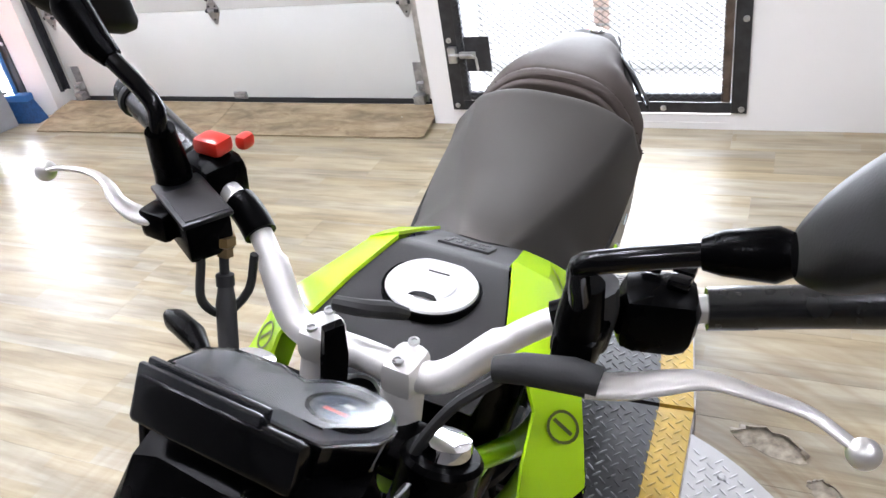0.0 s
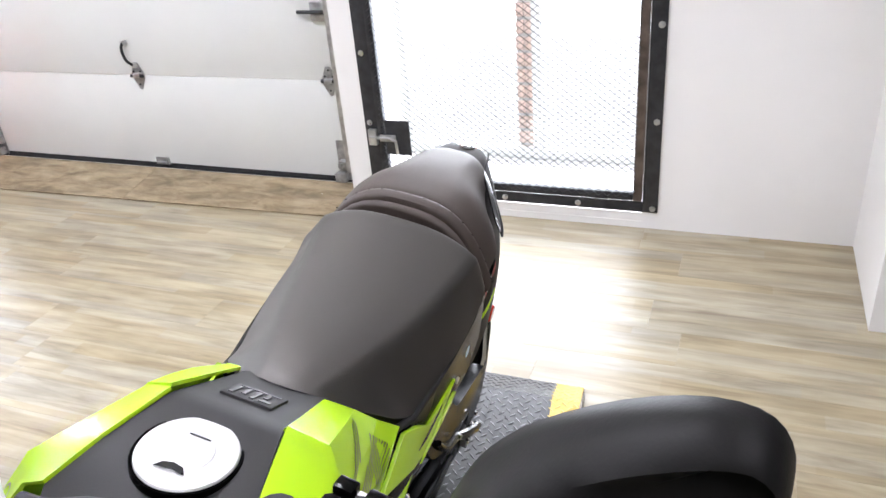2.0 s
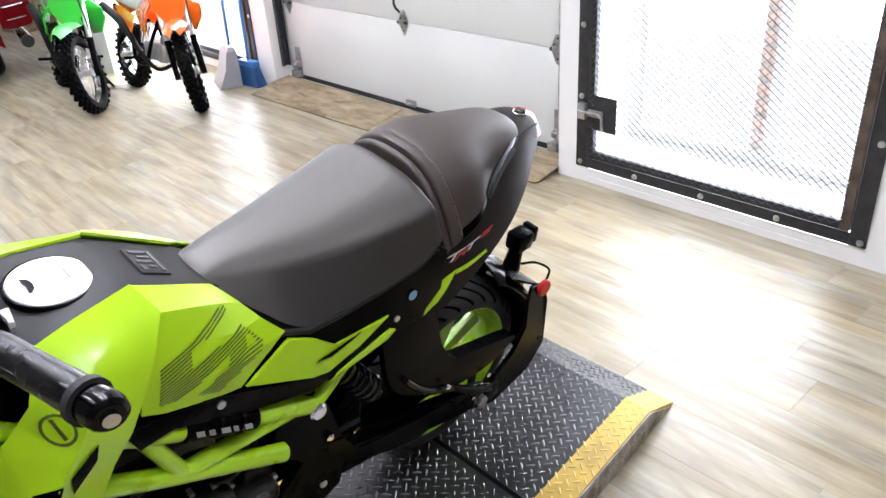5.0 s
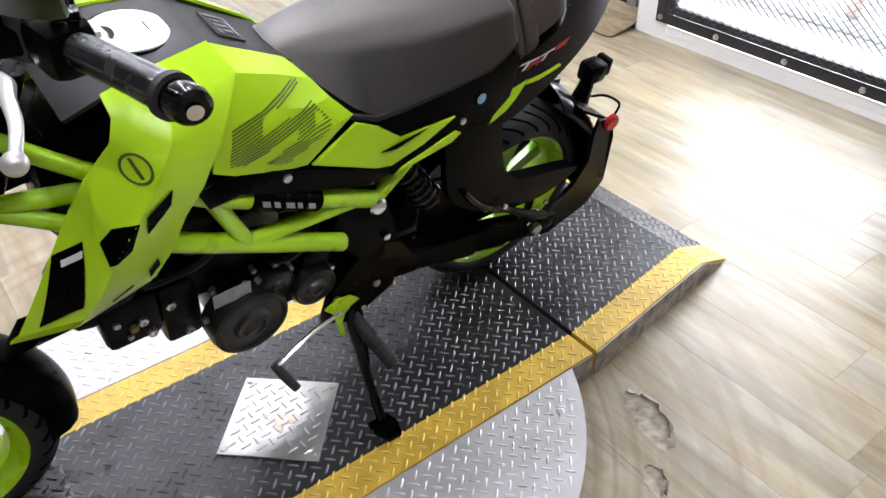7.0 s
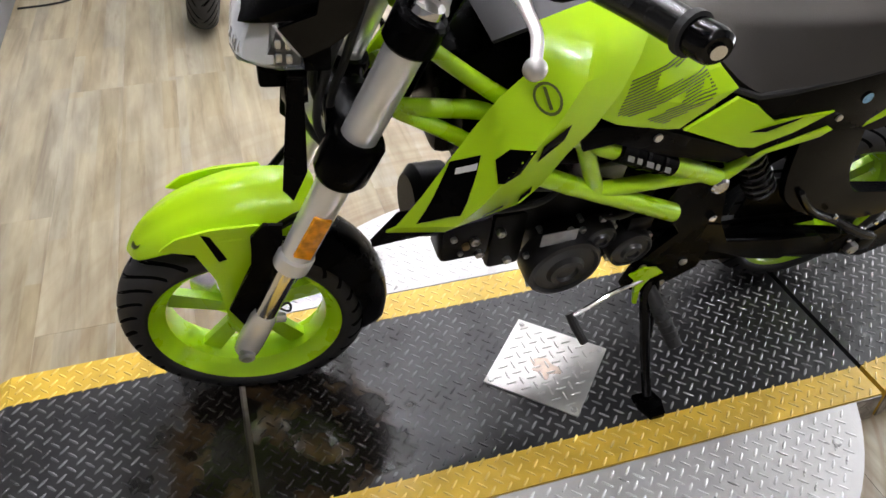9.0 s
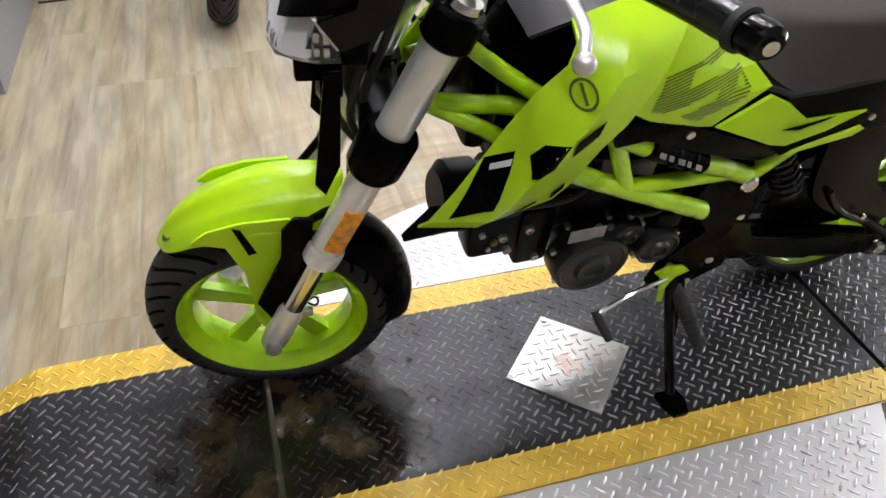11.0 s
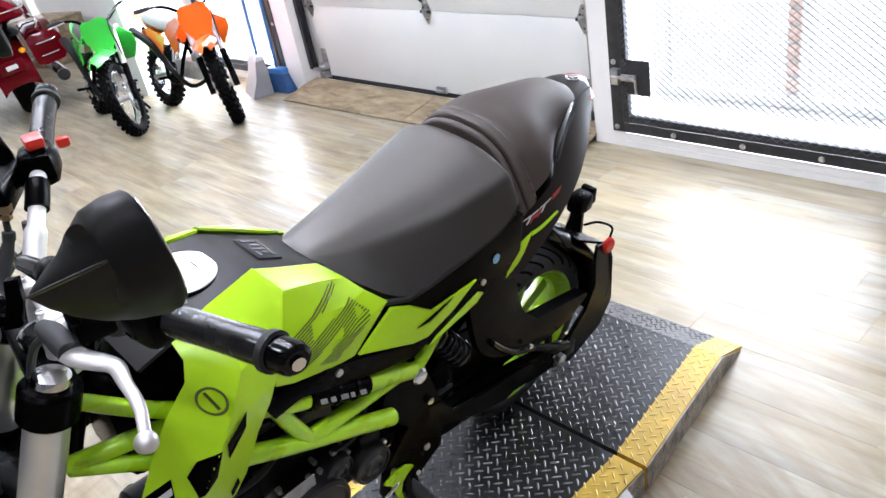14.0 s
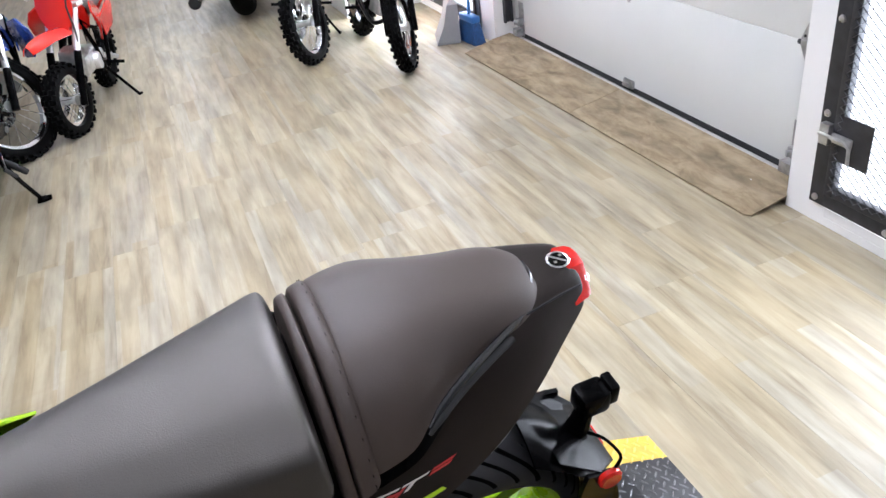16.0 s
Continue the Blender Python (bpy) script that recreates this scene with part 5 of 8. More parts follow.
cap = part("fuel_cap", bm, M_CAP, bike, "brushed silver fuel cap")
bm = slab(bmesh.new(), [(0.030, -0.017, 0.0062), (0.027, 0.0, 0.0062), (0.029, 0.016, 0.0062), (0.021, 0.010, 0.0062), (0.019, -0.002, 0.0062), (0.022, -0.012, 0.0062)], (0, 0, 0.0006))
bm.transform(cap_m)
part("key_flap", bm, M_GAP, cap, "dark key slot", 0)
bm = boxes((-0.022, -0.0205, -0.012, 0.012, 0.0058, 0.0066))
bm.transform(cap_m)
part("hinge_line", bm, M_GAP, cap, "", 0)

SHROUD = [  # front edge, mid crease, rear ridge; from the top down
    ((0.800, 0.102, 0.886), (0.735, 0.088, 0.893), (0.653, 0.069, 0.895)),
    ((0.800, 0.128, 0.870), (0.735, 0.140, 0.872), (0.637, 0.110, 0.870)),
    ((0.811, 0.140, 0.848), (0.752, 0.172, 0.845), (0.664, 0.140, 0.842)),
    ((0.848, 0.142, 0.813), (0.780, 0.186, 0.808), (0.690, 0.160, 0.812)),
    ((0.882, 0.150, 0.772), (0.815, 0.200, 0.775), (0.722, 0.170, 0.765)),
    ((0.912, 0.156, 0.728), (0.850, 0.205, 0.735), (0.752, 0.174, 0.732)),
    ((0.945, 0.160, 0.676), (0.878, 0.204, 0.690), (0.783, 0.176, 0.678)),
    ((0.978, 0.158, 0.622), (0.905, 0.192, 0.645), (0.806, 0.174, 0.648)),
    ((0.990, 0.150, 0.607), (0.915, 0.178, 0.620), (0.815, 0.168, 0.636)),
]


def between(grid, n):
    """More columns on straight lines between the given ones."""
    rows = []
    for row in grid:
        r = []
        for a, b in zip(row, row[1:]):
            r += [tuple(np.array(a) * (1 - t) + np.array(b) * t) for t in np.linspace(0, 1, n, endpoint=False)]
        rows.append(r + [row[-1]])
    return rows


SIDE = [  # the flank behind the ridge, from the top down; forward to rear
    ((0.653, 0.068, 0.895), (0.615, 0.065, 0.874), (0.575, 0.061, 0.8525), (0.538, 0.057, 0.832), (0.529, 0.067, 0.823)),
    ((0.640, 0.108, 0.869), (0.605, 0.105, 0.855), (0.570, 0.100, 0.839), (0.535, 0.092, 0.819), (0.513, 0.087, 0.806)),
    ((0.664, 0.132, 0.838), (0.622, 0.131, 0.822), (0.580, 0.128, 0.803), (0.535, 0.121, 0.786), (0.495, 0.111, 0.783)),
    ((0.690, 0.148, 0.800), (0.645, 0.146, 0.785), (0.600, 0.145, 0.765), (0.545, 0.141, 0.747), (0.470, 0.134, 0.758)),
    ((0.700, 0.156, 0.762), (0.668, 0.150, 0.740), (0.615, 0.148, 0.722), (0.575, 0.144, 0.708), (0.552, 0.142, 0.703)),
]


def tank_half(s):
    fl = lambda g: [[(x, y * s, z) for x, y, z in row] for row in g]
    bm = shell(bmesh.new(), between(fl(SHROUD), 3), -0.004 * s)
    sh = part("tank_shroud", bm, M_GREEN, bike, "lime green tank shroud", 26)
    bm = shell(bmesh.new(), between(fl(SIDE), 2), 0.004 * s)
    sd = part("tank_flank", bm, M_GREEN, bike, "lime green tank flank", 17)
    # green side cover with a dark slash, black rail and seat side panel
    part("rail_cover", slab(bmesh.new(), [(x, y * s, z) for x, y, z in ((0.725, 0.158, 0.738), (0.69, 0.155, 0.742), (0.612, 0.149, 0.722), (0.555, 0.147, 0.698), (0.43, 0.147, 0.648), (0.40, 0.147, 0.622), (0.43, 0.143, 0.606), (0.555, 0.145, 0.652), (0.66, 0.149, 0.706), (0.71, 0.155, 0.70))], (0, -0.012 * s, 0), bevel=0.004), M_BLK, bike, "black rail cover")
    cov = part("side_cover", slab(bmesh.new(), [(x, y * s, z) for x, y, z in ((0.545, 0.146, 0.700), (0.468, 0.142, 0.745), (0.430, 0.148, 0.727), (0.390, 0.152, 0.694), (0.286, 0.158, 0.700), (0.345, 0.156, 0.668), (0.405, 0.153, 0.644), (0.436, 0.152, 0.652))], (0, -0.006 * s, 0), bevel=0.002), M_GREEN, bike, "lime green side cover")
    part("seat_side_panel", slab(bmesh.new(), [(x, y * s, z) for x, y, z in ((0.47, 0.132, 0.745), (0.43, 0.141, 0.733), (0.38, 0.147, 0.739), (0.30, 0.152, 0.752), (0.225, 0.156, 0.766), (0.190, 0.156, 0.782), (0.178, 0.155, 0.792), (0.160, 0.156, 0.776), (0.17, 0.160, 0.70), (0.215, 0.158, 0.655), (0.28, 0.154, 0.655), (0.40, 0.149, 0.618), (0.43, 0.147, 0.645))], (0, -0.010 * s, 0), bevel=0.003), M_BLK, bike, "black side panel below the seat")
    part("seat_gap", tube(bmesh.new(), [(x, y * s, z) for x, y, z in ((0.475, 0.128, 0.752), (0.43, 0.138, 0.738), (0.38, 0.144, 0.744), (0.30, 0.150, 0.757), (0.222, 0.153, 0.771), (0.188, 0.152, 0.790), (0.176, 0.149, 0.806))], 0.0055, 8), M_GAP, bike)
    part("green_strip", slab(bmesh.new(), [(x, y * s, z) for x, y, z in ((0.396, 0.152, 0.620), (0.385, 0.152, 0.630), (0.28, 0.158, 0.668), (0.268, 0.158, 0.660), (0.285, 0.157, 0.646))], (0, -0.006 * s, 0), bevel=0.002), M_GREEN, bike, "lime green strip")
    part("chin", slab(bmesh.new(), [(x, y * s, z) for x, y, z in ((1.008, 0.148, 0.570), (0.972, 0.158, 0.632), (0.915, 0.178, 0.634), (0.815, 0.172, 0.642), (0.84, 0.160, 0.60), (0.93, 0.158, 0.590))], (0, -0.016 * s, 0), bevel=0.003), M_BLK, bike, "black lower tip of the shroud")
    return sh, sd, cov


halves = {s: tank_half(s) for s in (1, -1)}
part("inner_shroud", boxes((0.76, 0.84, -0.11, 0.045, 0.66, 0.80), bevel=0.02), M_BLK, bike)


def skin(*obs):
    verts, polys = [], []
    for o in obs:
        b = len(verts)
        verts += [v.co.copy() for v in o.data.vertices]
        polys += [[b + i for i in p.vertices] for p in o.data.polygons]
    return BVHTree.FromPolygons(verts, polys)


def decal(name, outline, tree, mat, parent, s=1, lift=0.0022, cuts=4, label="", face=None):
    """A thin sticker: an outline in (x, z), laid on the surface from the side."""
    bm = bmesh.new()
    vs = [bm.verts.new((x, 0.5 * s, z)) for x, z in outline]
    if face:
        n = len(vs) // 2
        for k in range(n - 1):
            bm.faces.new((vs[k], vs[k + 1], vs[2 * n - 2 - k], vs[2 * n - 1 - k]))
    else:
        bm.faces.new(vs)
    bmesh.ops.triangulate(bm, faces=bm.faces[:])
    for _ in range(cuts):
        long = [e for e in bm.edges if e.calc_length() > 0.012]
        if not long:
            break
        bmesh.ops.subdivide_edges(bm, edges=long, cuts=1, use_grid_fill=False)
        bmesh.ops.triangulate(bm, faces=[f for f in bm.faces if len(f.verts) > 3])
    seen = 0.12 * s
    for v in bm.verts:
        hit = tree.ray_cast(v.co, Vector((0, -s, 0)))
        if hit[0]:
            seen = hit[0].y
        v.co.y = seen + lift * s
    return part(name, bm, mat, parent, label, 0)


def ring_outline(x, z, r0, r1, n=20):
    a = [(x + r1 * math.cos(q), z + r1 * math.sin(q)) for q in np.linspace(0, 2 * math.pi, n)]
    b = [(x + r0 * math.cos(q), z + r0 * math.sin(q)) for q in np.linspace(2 * math.pi, 0, n)]
    return a + b


S_FORM = [(0.676, 0.760), (0.662, 0.810), (0.544, 0.826), (0.540, 0.813), (0.614, 0.808), (0.620, 0.786), (0.529, 0.792), (0.506, 0.761), (0.517, 0.748), (0.589, 0.724), (0.622, 0.739), (0.566, 0.758), (0.562, 0.771), (0.650, 0.751)]


def hatch(form, gap, run=(-0.118, 0.0185)):
    """Parallel lines inside a closed form."""
    d = Vector(run).normalized()
    n = Vector((-d.y, d.x))
    pts = [Vector(p) for p in form]
    lo, hi = min(p.dot(n) for p in pts), max(p.dot(n) for p in pts)
    out, h = [], lo + gap / 2
    while h < hi:
        cut = []
        for a, b in zip(pts, pts[1:] + pts[:1]):
            if (a.dot(n) - h) * (b.dot(n) - h) < 0:
                t = (h - a.dot(n)) / (b.dot(n) - a.dot(n))
                cut.append((a + (b - a) * t).dot(d))
        cut.sort()
        out += [(d * c0 + n * h, d * c1 + n * h) for c0, c1 in zip(cut[::2], cut[1::2]) if c1 - c0 > 0.006]
        h += gap
    return out


for s in (1, -1):
    sh, sd, cov = halves[s]
    tr, ts = skin(sh), skin(sd, sh)
    decal("black_panel", [(0.912, 0.733), (0.877, 0.752), (0.903, 0.668), (0.955, 0.637)], tr, M_BLK, sh, s, label="black panel sticker")
    decal("pale_mark", [(0.906, 0.729), (0.881, 0.743), (0.884, 0.735), (0.908, 0.721)], tr, M_GREYTXT, sh, s, lift=0.0034, label="pale bar mark")
    decal("dark_block", [(0.862, 0.752), (0.845, 0.768), (0.816, 0.775), (0.832, 0.737), (0.862, 0.727)], tr, M_BLK, sh, s)
    decal("dark_block", [(0.806, 0.777), (0.765, 0.793), (0.772, 0.772), (0.808, 0.747)], tr, M_BLK, sh, s)
    decal("dark_dash", [(0.868, 0.654), (0.838, 0.664), (0.838, 0.659), (0.868, 0.648)], tr, M_BLK, sh, s)
    decal("dark_dash", [(0.815, 0.675), (0.80, 0.69), (0.798, 0.672), (0.813, 0.655)], tr, M_BLK, sh, s)
    em = decal("shroud_emblem", ring_outline(0.797, 0.825, 0.0135, 0.0165), tr, M_OLIVE, sh, s, cuts=0, label="olive ring emblem", face="ring")
    decal("emblem_bar", [(0.802, 0.836), (0.798, 0.836), (0.792, 0.815), (0.796, 0.814)], tr, M_OLIVE, sh, s, cuts=0)
    # hatch stripes of the flank: one slanted family, cut off by an angular S
    for p0, p1 in hatch(S_FORM, 0.0046):
        off = (p1 - p0).normalized().orthogonal() * 0.0011
        decal("hatch_stripe", [tuple(p0 + off), tuple(p1 + off), tuple(p1 - off), tuple(p0 - off)], ts, M_OLIVE, sd, s, cuts=4)
    tt = skin(tail, [c for c in bike.children if c.name.startswith("seat_side_panel")][0 if s > 0 else 1])
    decal("green_blade", [(0.200, 0.648), (0.186, 0.680), (0.158, 0.702), (0.122, 0.714), (0.150, 0.680), (0.168, 0.664)], tt, M_GREEN, tail, s, lift=0.003, label="lime green blade sticker")
    decal("green_blade", [(0.128, 0.704), (0.122, 0.712), (0.05, 0.722), (0.045, 0.716), (0.10, 0.706)], tt, M_GREEN, tail, s, lift=0.003)
    # three slanted block letters in white and red, drawn as plain bars
    across, down = Vector((-0.098, 0.0175)).normalized(), Vector((0.045, -0.040)).normalized()
    o = Vector((0.138, 0.741))
    for k, (m, a0, a1, d0, d1) in enumerate(((M_GREYTXT, 0.0, 0.040, 0.0, 0.005), (M_GREYTXT, 0.016, 0.023, 0.005, 0.022), (M_REDTXT, 0.028, 0.034, 0.008, 0.026), (M_REDTXT, 0.034, 0.046, 0.010, 0.018), (M_REDTXT, 0.046, 0.052, 0.006, 0.024),
                                             (M_GREYTXT, 0.044, 0.078, 0.0, 0.005), (M_GREYTXT, 0.056, 0.063, 0.005, 0.020), (M_REDTXT, 0.082, 0.112, -0.002, 0.004), (M_REDTXT, 0.084, 0.112, 0.006, 0.012))):
        q = [o + across * a + down * d for a, d in ((a0, d0), (a1, d0), (a1, d1), (a0, d1))]
        decal("letter_bar", [tuple(x) for x in q], tt, m, tail, s, lift=0.0034, cuts=3)
    decal("round_sticker", [(0.236 + 0.009 * math.cos(q), 0.718 + 0.010 * math.sin(q)) for q in np.linspace(0, 2 * math.pi, 14, endpoint=False)], skin([c for c in bike.children if c.name.startswith("seat_side_panel")][0 if s > 0 else 1]), M_BLUE, tail, s, cuts=0, label="small pale blue sticker")
    part("panel_screw", lathe(bmesh.new(), [(0, 0.006), (0.003 * s, 0.006), (0.004 * s, 0.0)], (0.268, 0.155 * s, 0.683), "Y", 10), M_BOLT, bike)
    part("panel_screw", lathe(bmesh.new(), [(0, 0.007), (0.004 * s, 0.007), (0.005 * s, 0.0)], (0.59, 0.148 * s, 0.700), "Y", 10), M_BOLT, bike)
part("slash", slab(bmesh.new(), [(0.43, 0.1535, 0.683), (0.345, 0.1565, 0.699), (0.36, 0.1565, 0.693), (0.40, 0.1545, 0.679)], (0, 0.001, 0)), M_BLK, bike, "", 0)
# tank badge behind the cap: a dark plate with a raised comb
plate = Matrix.Translation((0.600, 0.0, 0.8635)) @ Matrix.Rotation(radians(-28), 4, "Y")
bm = boxes((-0.022, 0.022, -0.032, 0.032, -0.004, 0.0025), bevel=0.001)
bm.transform(plate)
tb = part("tank_badge", bm, M_MATTE, bike, "dark square tank badge")
for a in ((-0.017, -0.012, -0.026, 0.026), (-0.010, 0.016, -0.026, -0.020), (-0.010, 0.010, -0.013, -0.007), (-0.010, 0.016, 0.000, 0.006), (-0.010, 0.004, 0.012, 0.018), (0.010, 0.016, 0.012, 0.026)):
    bm = boxes((*a, 0.0022, 0.0042), bevel=0.0005)
    bm.transform(plate)
    part("badge_bar", bm, M_COMB, tb, "", 0)

# -- rear mudguard, plate bracket, reflectors
guard = []
for q in np.linspace(118, 186, 19):
    a, r = radians(q), float(np.interp(q, (112, 122, 134, 152, 186), (0.300, 0.306, 0.306, 0.308, 0.318)))
    hw = float(np.interp(q, (112, 120, 140, 165, 186), (0.050, 0.074, 0.090, 0.088, 0.070)))
    guard.append([(r * math.cos(a), -0.02 + hw * y, 0.240 + r * math.sin(a) - (0.04 * math.sin(a) * abs(y) ** 3) + 0.006 * math.exp(-(y / 0.3) ** 2)) for y in np.linspace(-1, 1, 15)])
part("rear_mudguard", shell(bmesh.new(), guard, 0.005), M_BLKGUARD, bike, "satin black rear mudguard", 50)
part("plate_bracket", slab(bmesh.new(), [(-0.185, -0.075, 0.468), (-0.245, -0.09, 0.442), (-0.295, -0.07, 0.395), (-0.295, 0.05, 0.395), (-0.245, 0.085, 0.442), (-0.185, 0.06, 0.468)], (0.004, 0, 0.010), bevel=0.003), M_BLKGUARD, bike, "satin black plate bracket")
both(lambda s: part("mudguard_arm", slab(bmesh.new(), mirror_pts([(-0.02, 0.112, 0.262), (-0.095, 0.108, 0.270), (-0.160, 0.102, 0.305), (-0.198, 0.096, 0.357), (-0.200, 0.088, 0.430), (-0.215, 0.080, 0.456), (-0.262, 0.080, 0.445), (-0.272, 0.090, 0.395), (-0.282, 0.096, 0.262), (-0.225, 0.105, 0.215), (-0.10, 0.112, 0.190), (-0.02, 0.114, 0.222)], s), (0, 0.010 * s, 0), bevel=0.003), M_BLKGUARD, bike, "black mudguard arm"))
part("mudguard_back", shell(bmesh.new(), [[(0.272 * math.cos(radians(q)) * (1 + 0.04 * (1 - y * y)) - 0.012, 0.088 * y, 0.240 + 0.272 * math.sin(radians(q))) for y in np.linspace(-1, 1, 7)] for q in np.linspace(150, 192, 10)], 0.004), M_BLKGUARD, bike, "black inner face of the mudguard", 50)
for u, w in ((-0.262, 0.285), (-0.150, 0.232)):
    part("arm_hole", lathe(bmesh.new(), [(0.0, 0.0065), (0.0012, 0.0065), (0.0012, 0.0)], (u, 0.1135 - 0.055 * abs(u + 0.10), w), "Y", 12), M_GAP, bike, "", 0)
part("plate_lamp_stalk", tube(bmesh.new(), [(-0.25, -0.005, 0.435), (-0.265, -0.008, 0.49)], [0.022, 0.016], 10), M_BLK, bike)
part("plate_lamp", boxes((-0.302, -0.248, -0.034, 0.012, 0.482, 0.530), bevel=0.009), M_BLK, bike, "black plate lamp box")
part("plate_lamp_cap", boxes((-0.318, -0.300, -0.030, 0.008, 0.492, 0.534), bevel=0.005), M_BLK, bike)
(lambda s: part("rear_reflector", lathe(bmesh.new(), [(0, 0.0), (0, 0.021), (0.008 * s, 0.021), (0.012 * s, 0.017), (0.013 * s, 0.0)], (-0.252, 0.090 * s, 0.440), "Y", 20), M_RED, bike, "round red reflector"))(1)
part("plate_reflector", boxes((-0.312, -0.304, -0.075, 0.0, 0.345, 0.368), bevel=0.003), M_RED, bike, "red reflector strip")
(lambda s: part("wire_hoop", tube(bmesh.new(), mirror_pts([(-0.255, 0.02, 0.462), (-0.265, 0.05, 0.480), (-0.272, 0.085, 0.480), (-0.265, 0.09, 0.460), (-0.255, 0.09, 0.445)], s), 0.003, 6, smooth=4), M_BLK, bike))(1)
part("rear_signal", boxes((-0.17, -0.12, -0.155, -0.115, 0.64, 0.665), bevel=0.008), M_BLK, bike, "small black turn signal")


M_HOUSING = material("mirror_housing_plastic", (0.007, 0.0066, 0.0062), 0.50, vary=0.15, scale=12, fine=0.1, fine_scale=500, rough_vary=0.04, spec=0.14)
M_GRIP = material("grip_rubber", (0.009, 0.009, 0.009), 0.27, vary=0.2, scale=40, fine=0.02, fine_scale=600, rough_vary=0.02)


# ---- steering: fork, front wheel, handlebar, dash ----
AXIS = Vector((-0.392, 0, 0.92)).normalized()
STEER = TILT @ Matrix.Translation((0.878, 0, 0.93)) @ Matrix.Rotation(radians(-9.0), 4, AXIS) @ Matrix.Translation((-0.878, 0, -0.93))


LOW = Matrix.Translation((-0.018, -0.011, 0.0))  # the wheel trails a little further back
low = [False]
level = [0.0]  # the handlebar sits a little lower in its clamps


def sp(name, bm, mat, label="", smooth=35, parent=None):
    """A part that turns with the handlebar."""
    if low[0]:
        bm.transform(LOW)
    bm.transform(STEER @ Matrix.Translation((0, 0, level[0])))
    return part(name, bm, mat, parent or bike, label, smooth)


front = wheel(bike, "front_wheel", 1.212, 0.226, 0.116, 5, -1)
front.matrix_basis = STEER @ LOW @ Matrix.Translation((1.212, 0, 0.226))
FU = lambda w: 0.916 + 0.400 * (0.925 - w)


def leg(s):
    v = 0.1 * s
    at = lambda w: (FU(w), v - 0.011 * max(0.0, 0.93 - w) / 0.69, w)
    sp("fork_tube", tube(bmesh.new(), [at(0.895), at(0.80), at(0.475)], 0.0262, 24), M_SILVER, "silver fork tube")
    sp("fork_seal", tube(bmesh.new(), [at(0.488), at(0.484), at(0.458), at(0.454)], [0.027, 0.030, 0.030, 0.024], 24), M_SILVER)
    sp("fork_slider", tube(bmesh.new(), [at(0.50), at(0.27)], 0.0185, 18), M_CHROME, "chromed fork slider")
    sp("axle_lug", tube(bmesh.new(), [at(0.335), at(0.32), at(0.25), at(0.225), at(0.215)], [0.019, 0.023, 0.024, 0.022, 0.012], 18), M_SILVER)
    low[0] = True
    sp("axle_end", lathe(bmesh.new(), [(0, 0.014), (0.012 * s, 0.014), (0.016 * s, 0.009), (0.016 * s, 0.0)], (1.212, v + 0.018 * s, 0.238), "Y", 14), M_ZINC)
    low[0] = False
    sp("fork_cap", tube(bmesh.new(), [at(0.905), at(0.910), at(0.918), at(0.920)], [0.023, 0.024, 0.021, 0.010], 24), M_CHROME, "chrome fork cap")
    sp("lower_clamp", tube(bmesh.new(), [at(0.722), at(0.715), at(0.659), at(0.647)], [0.036, 0.041, 0.041, 0.034], 24), M_BLK, "black fork clamp")
    sp("top_clamp", tube(bmesh.new(), [at(0.906), at(0.902), at(0.865), at(0.86)], [0.031, 0.035, 0.035, 0.030], 24), M_BLK, "black fork clamp")
    m = Matrix.Translation(at(0.545)) @ Matrix.Rotation(math.atan2(-0.293, 0.687), 4, "Y")
    bm = boxes((-0.014, 0.014, s * 0.0225, s * 0.031, -0.045, 0.045), bevel=0.003)
    bm.transform(m)
    sp("side_reflector", bm, M_ORANGE, "orange side reflector")
    # plastic guard in front of the slider
    low[0] = True
    g = [(1.126, 0.543), (1.154, 0.547), (1.175, 0.520), (1.179, 0.451), (1.203, 0.399), (1.227, 0.342), (1.202, 0.284), (1.148, 0.372), (1.118, 0.418), (1.108, 0.445), (1.131, 0.494)]
    sp("fork_guard", slab(bmesh.new(), [(x + 0.002, 0.092 * s, z if s > 0 else 0.28 + 0.72 * (z - 0.28)) for x, z in g], (0, 0.007 * s, 0), bevel=0.002), M_BLK, "black fork guard")
    low[0] = False


both(leg)
sp("clamp_bridge", boxes((0.895, 0.945, -0.10, 0.10, 0.865, 0.902), bevel=0.01), M_BLK)
sp("lower_bridge", boxes((0.975, 1.04, -0.10, 0.10, 0.672, 0.715), bevel=0.01), M_BLK)

# front mudguard
low[0] = True
fen = []
for q in np.linspace(45, 114, 19):
    a, r = radians(q), float(np.interp(q, (45, 53, 77, 95, 110), (0.246, 0.256, 0.284, 0.312, 0.325)))
    hw = float(np.interp(q, (45, 48, 54, 68, 90, 114), (0.012, 0.032, 0.052, 0.070, 0.076, 0.072)))
    drop = float(np.interp(q, (45, 60, 77, 95, 114), (0.006, 0.022, 0.036, 0.058, 0.055)))
    row = []
    for y in np.linspace(-1, 1, 17):
        rr = r - drop * abs(y) ** 3 + 0.010 * max(0, 1 - (abs(y) / 0.34) ** 2) * float(np.interp(q, (45, 60, 114), (0, 1, 0.6)))
        row.append((1.212 + rr * math.cos(a), hw * y, 0.238 + rr * math.sin(a)))
    fen.append(row)
fender = sp("front_mudguard", shell(bmesh.new(), fen, 0.004), M_GREEN, "lime green front mudguard", 50)
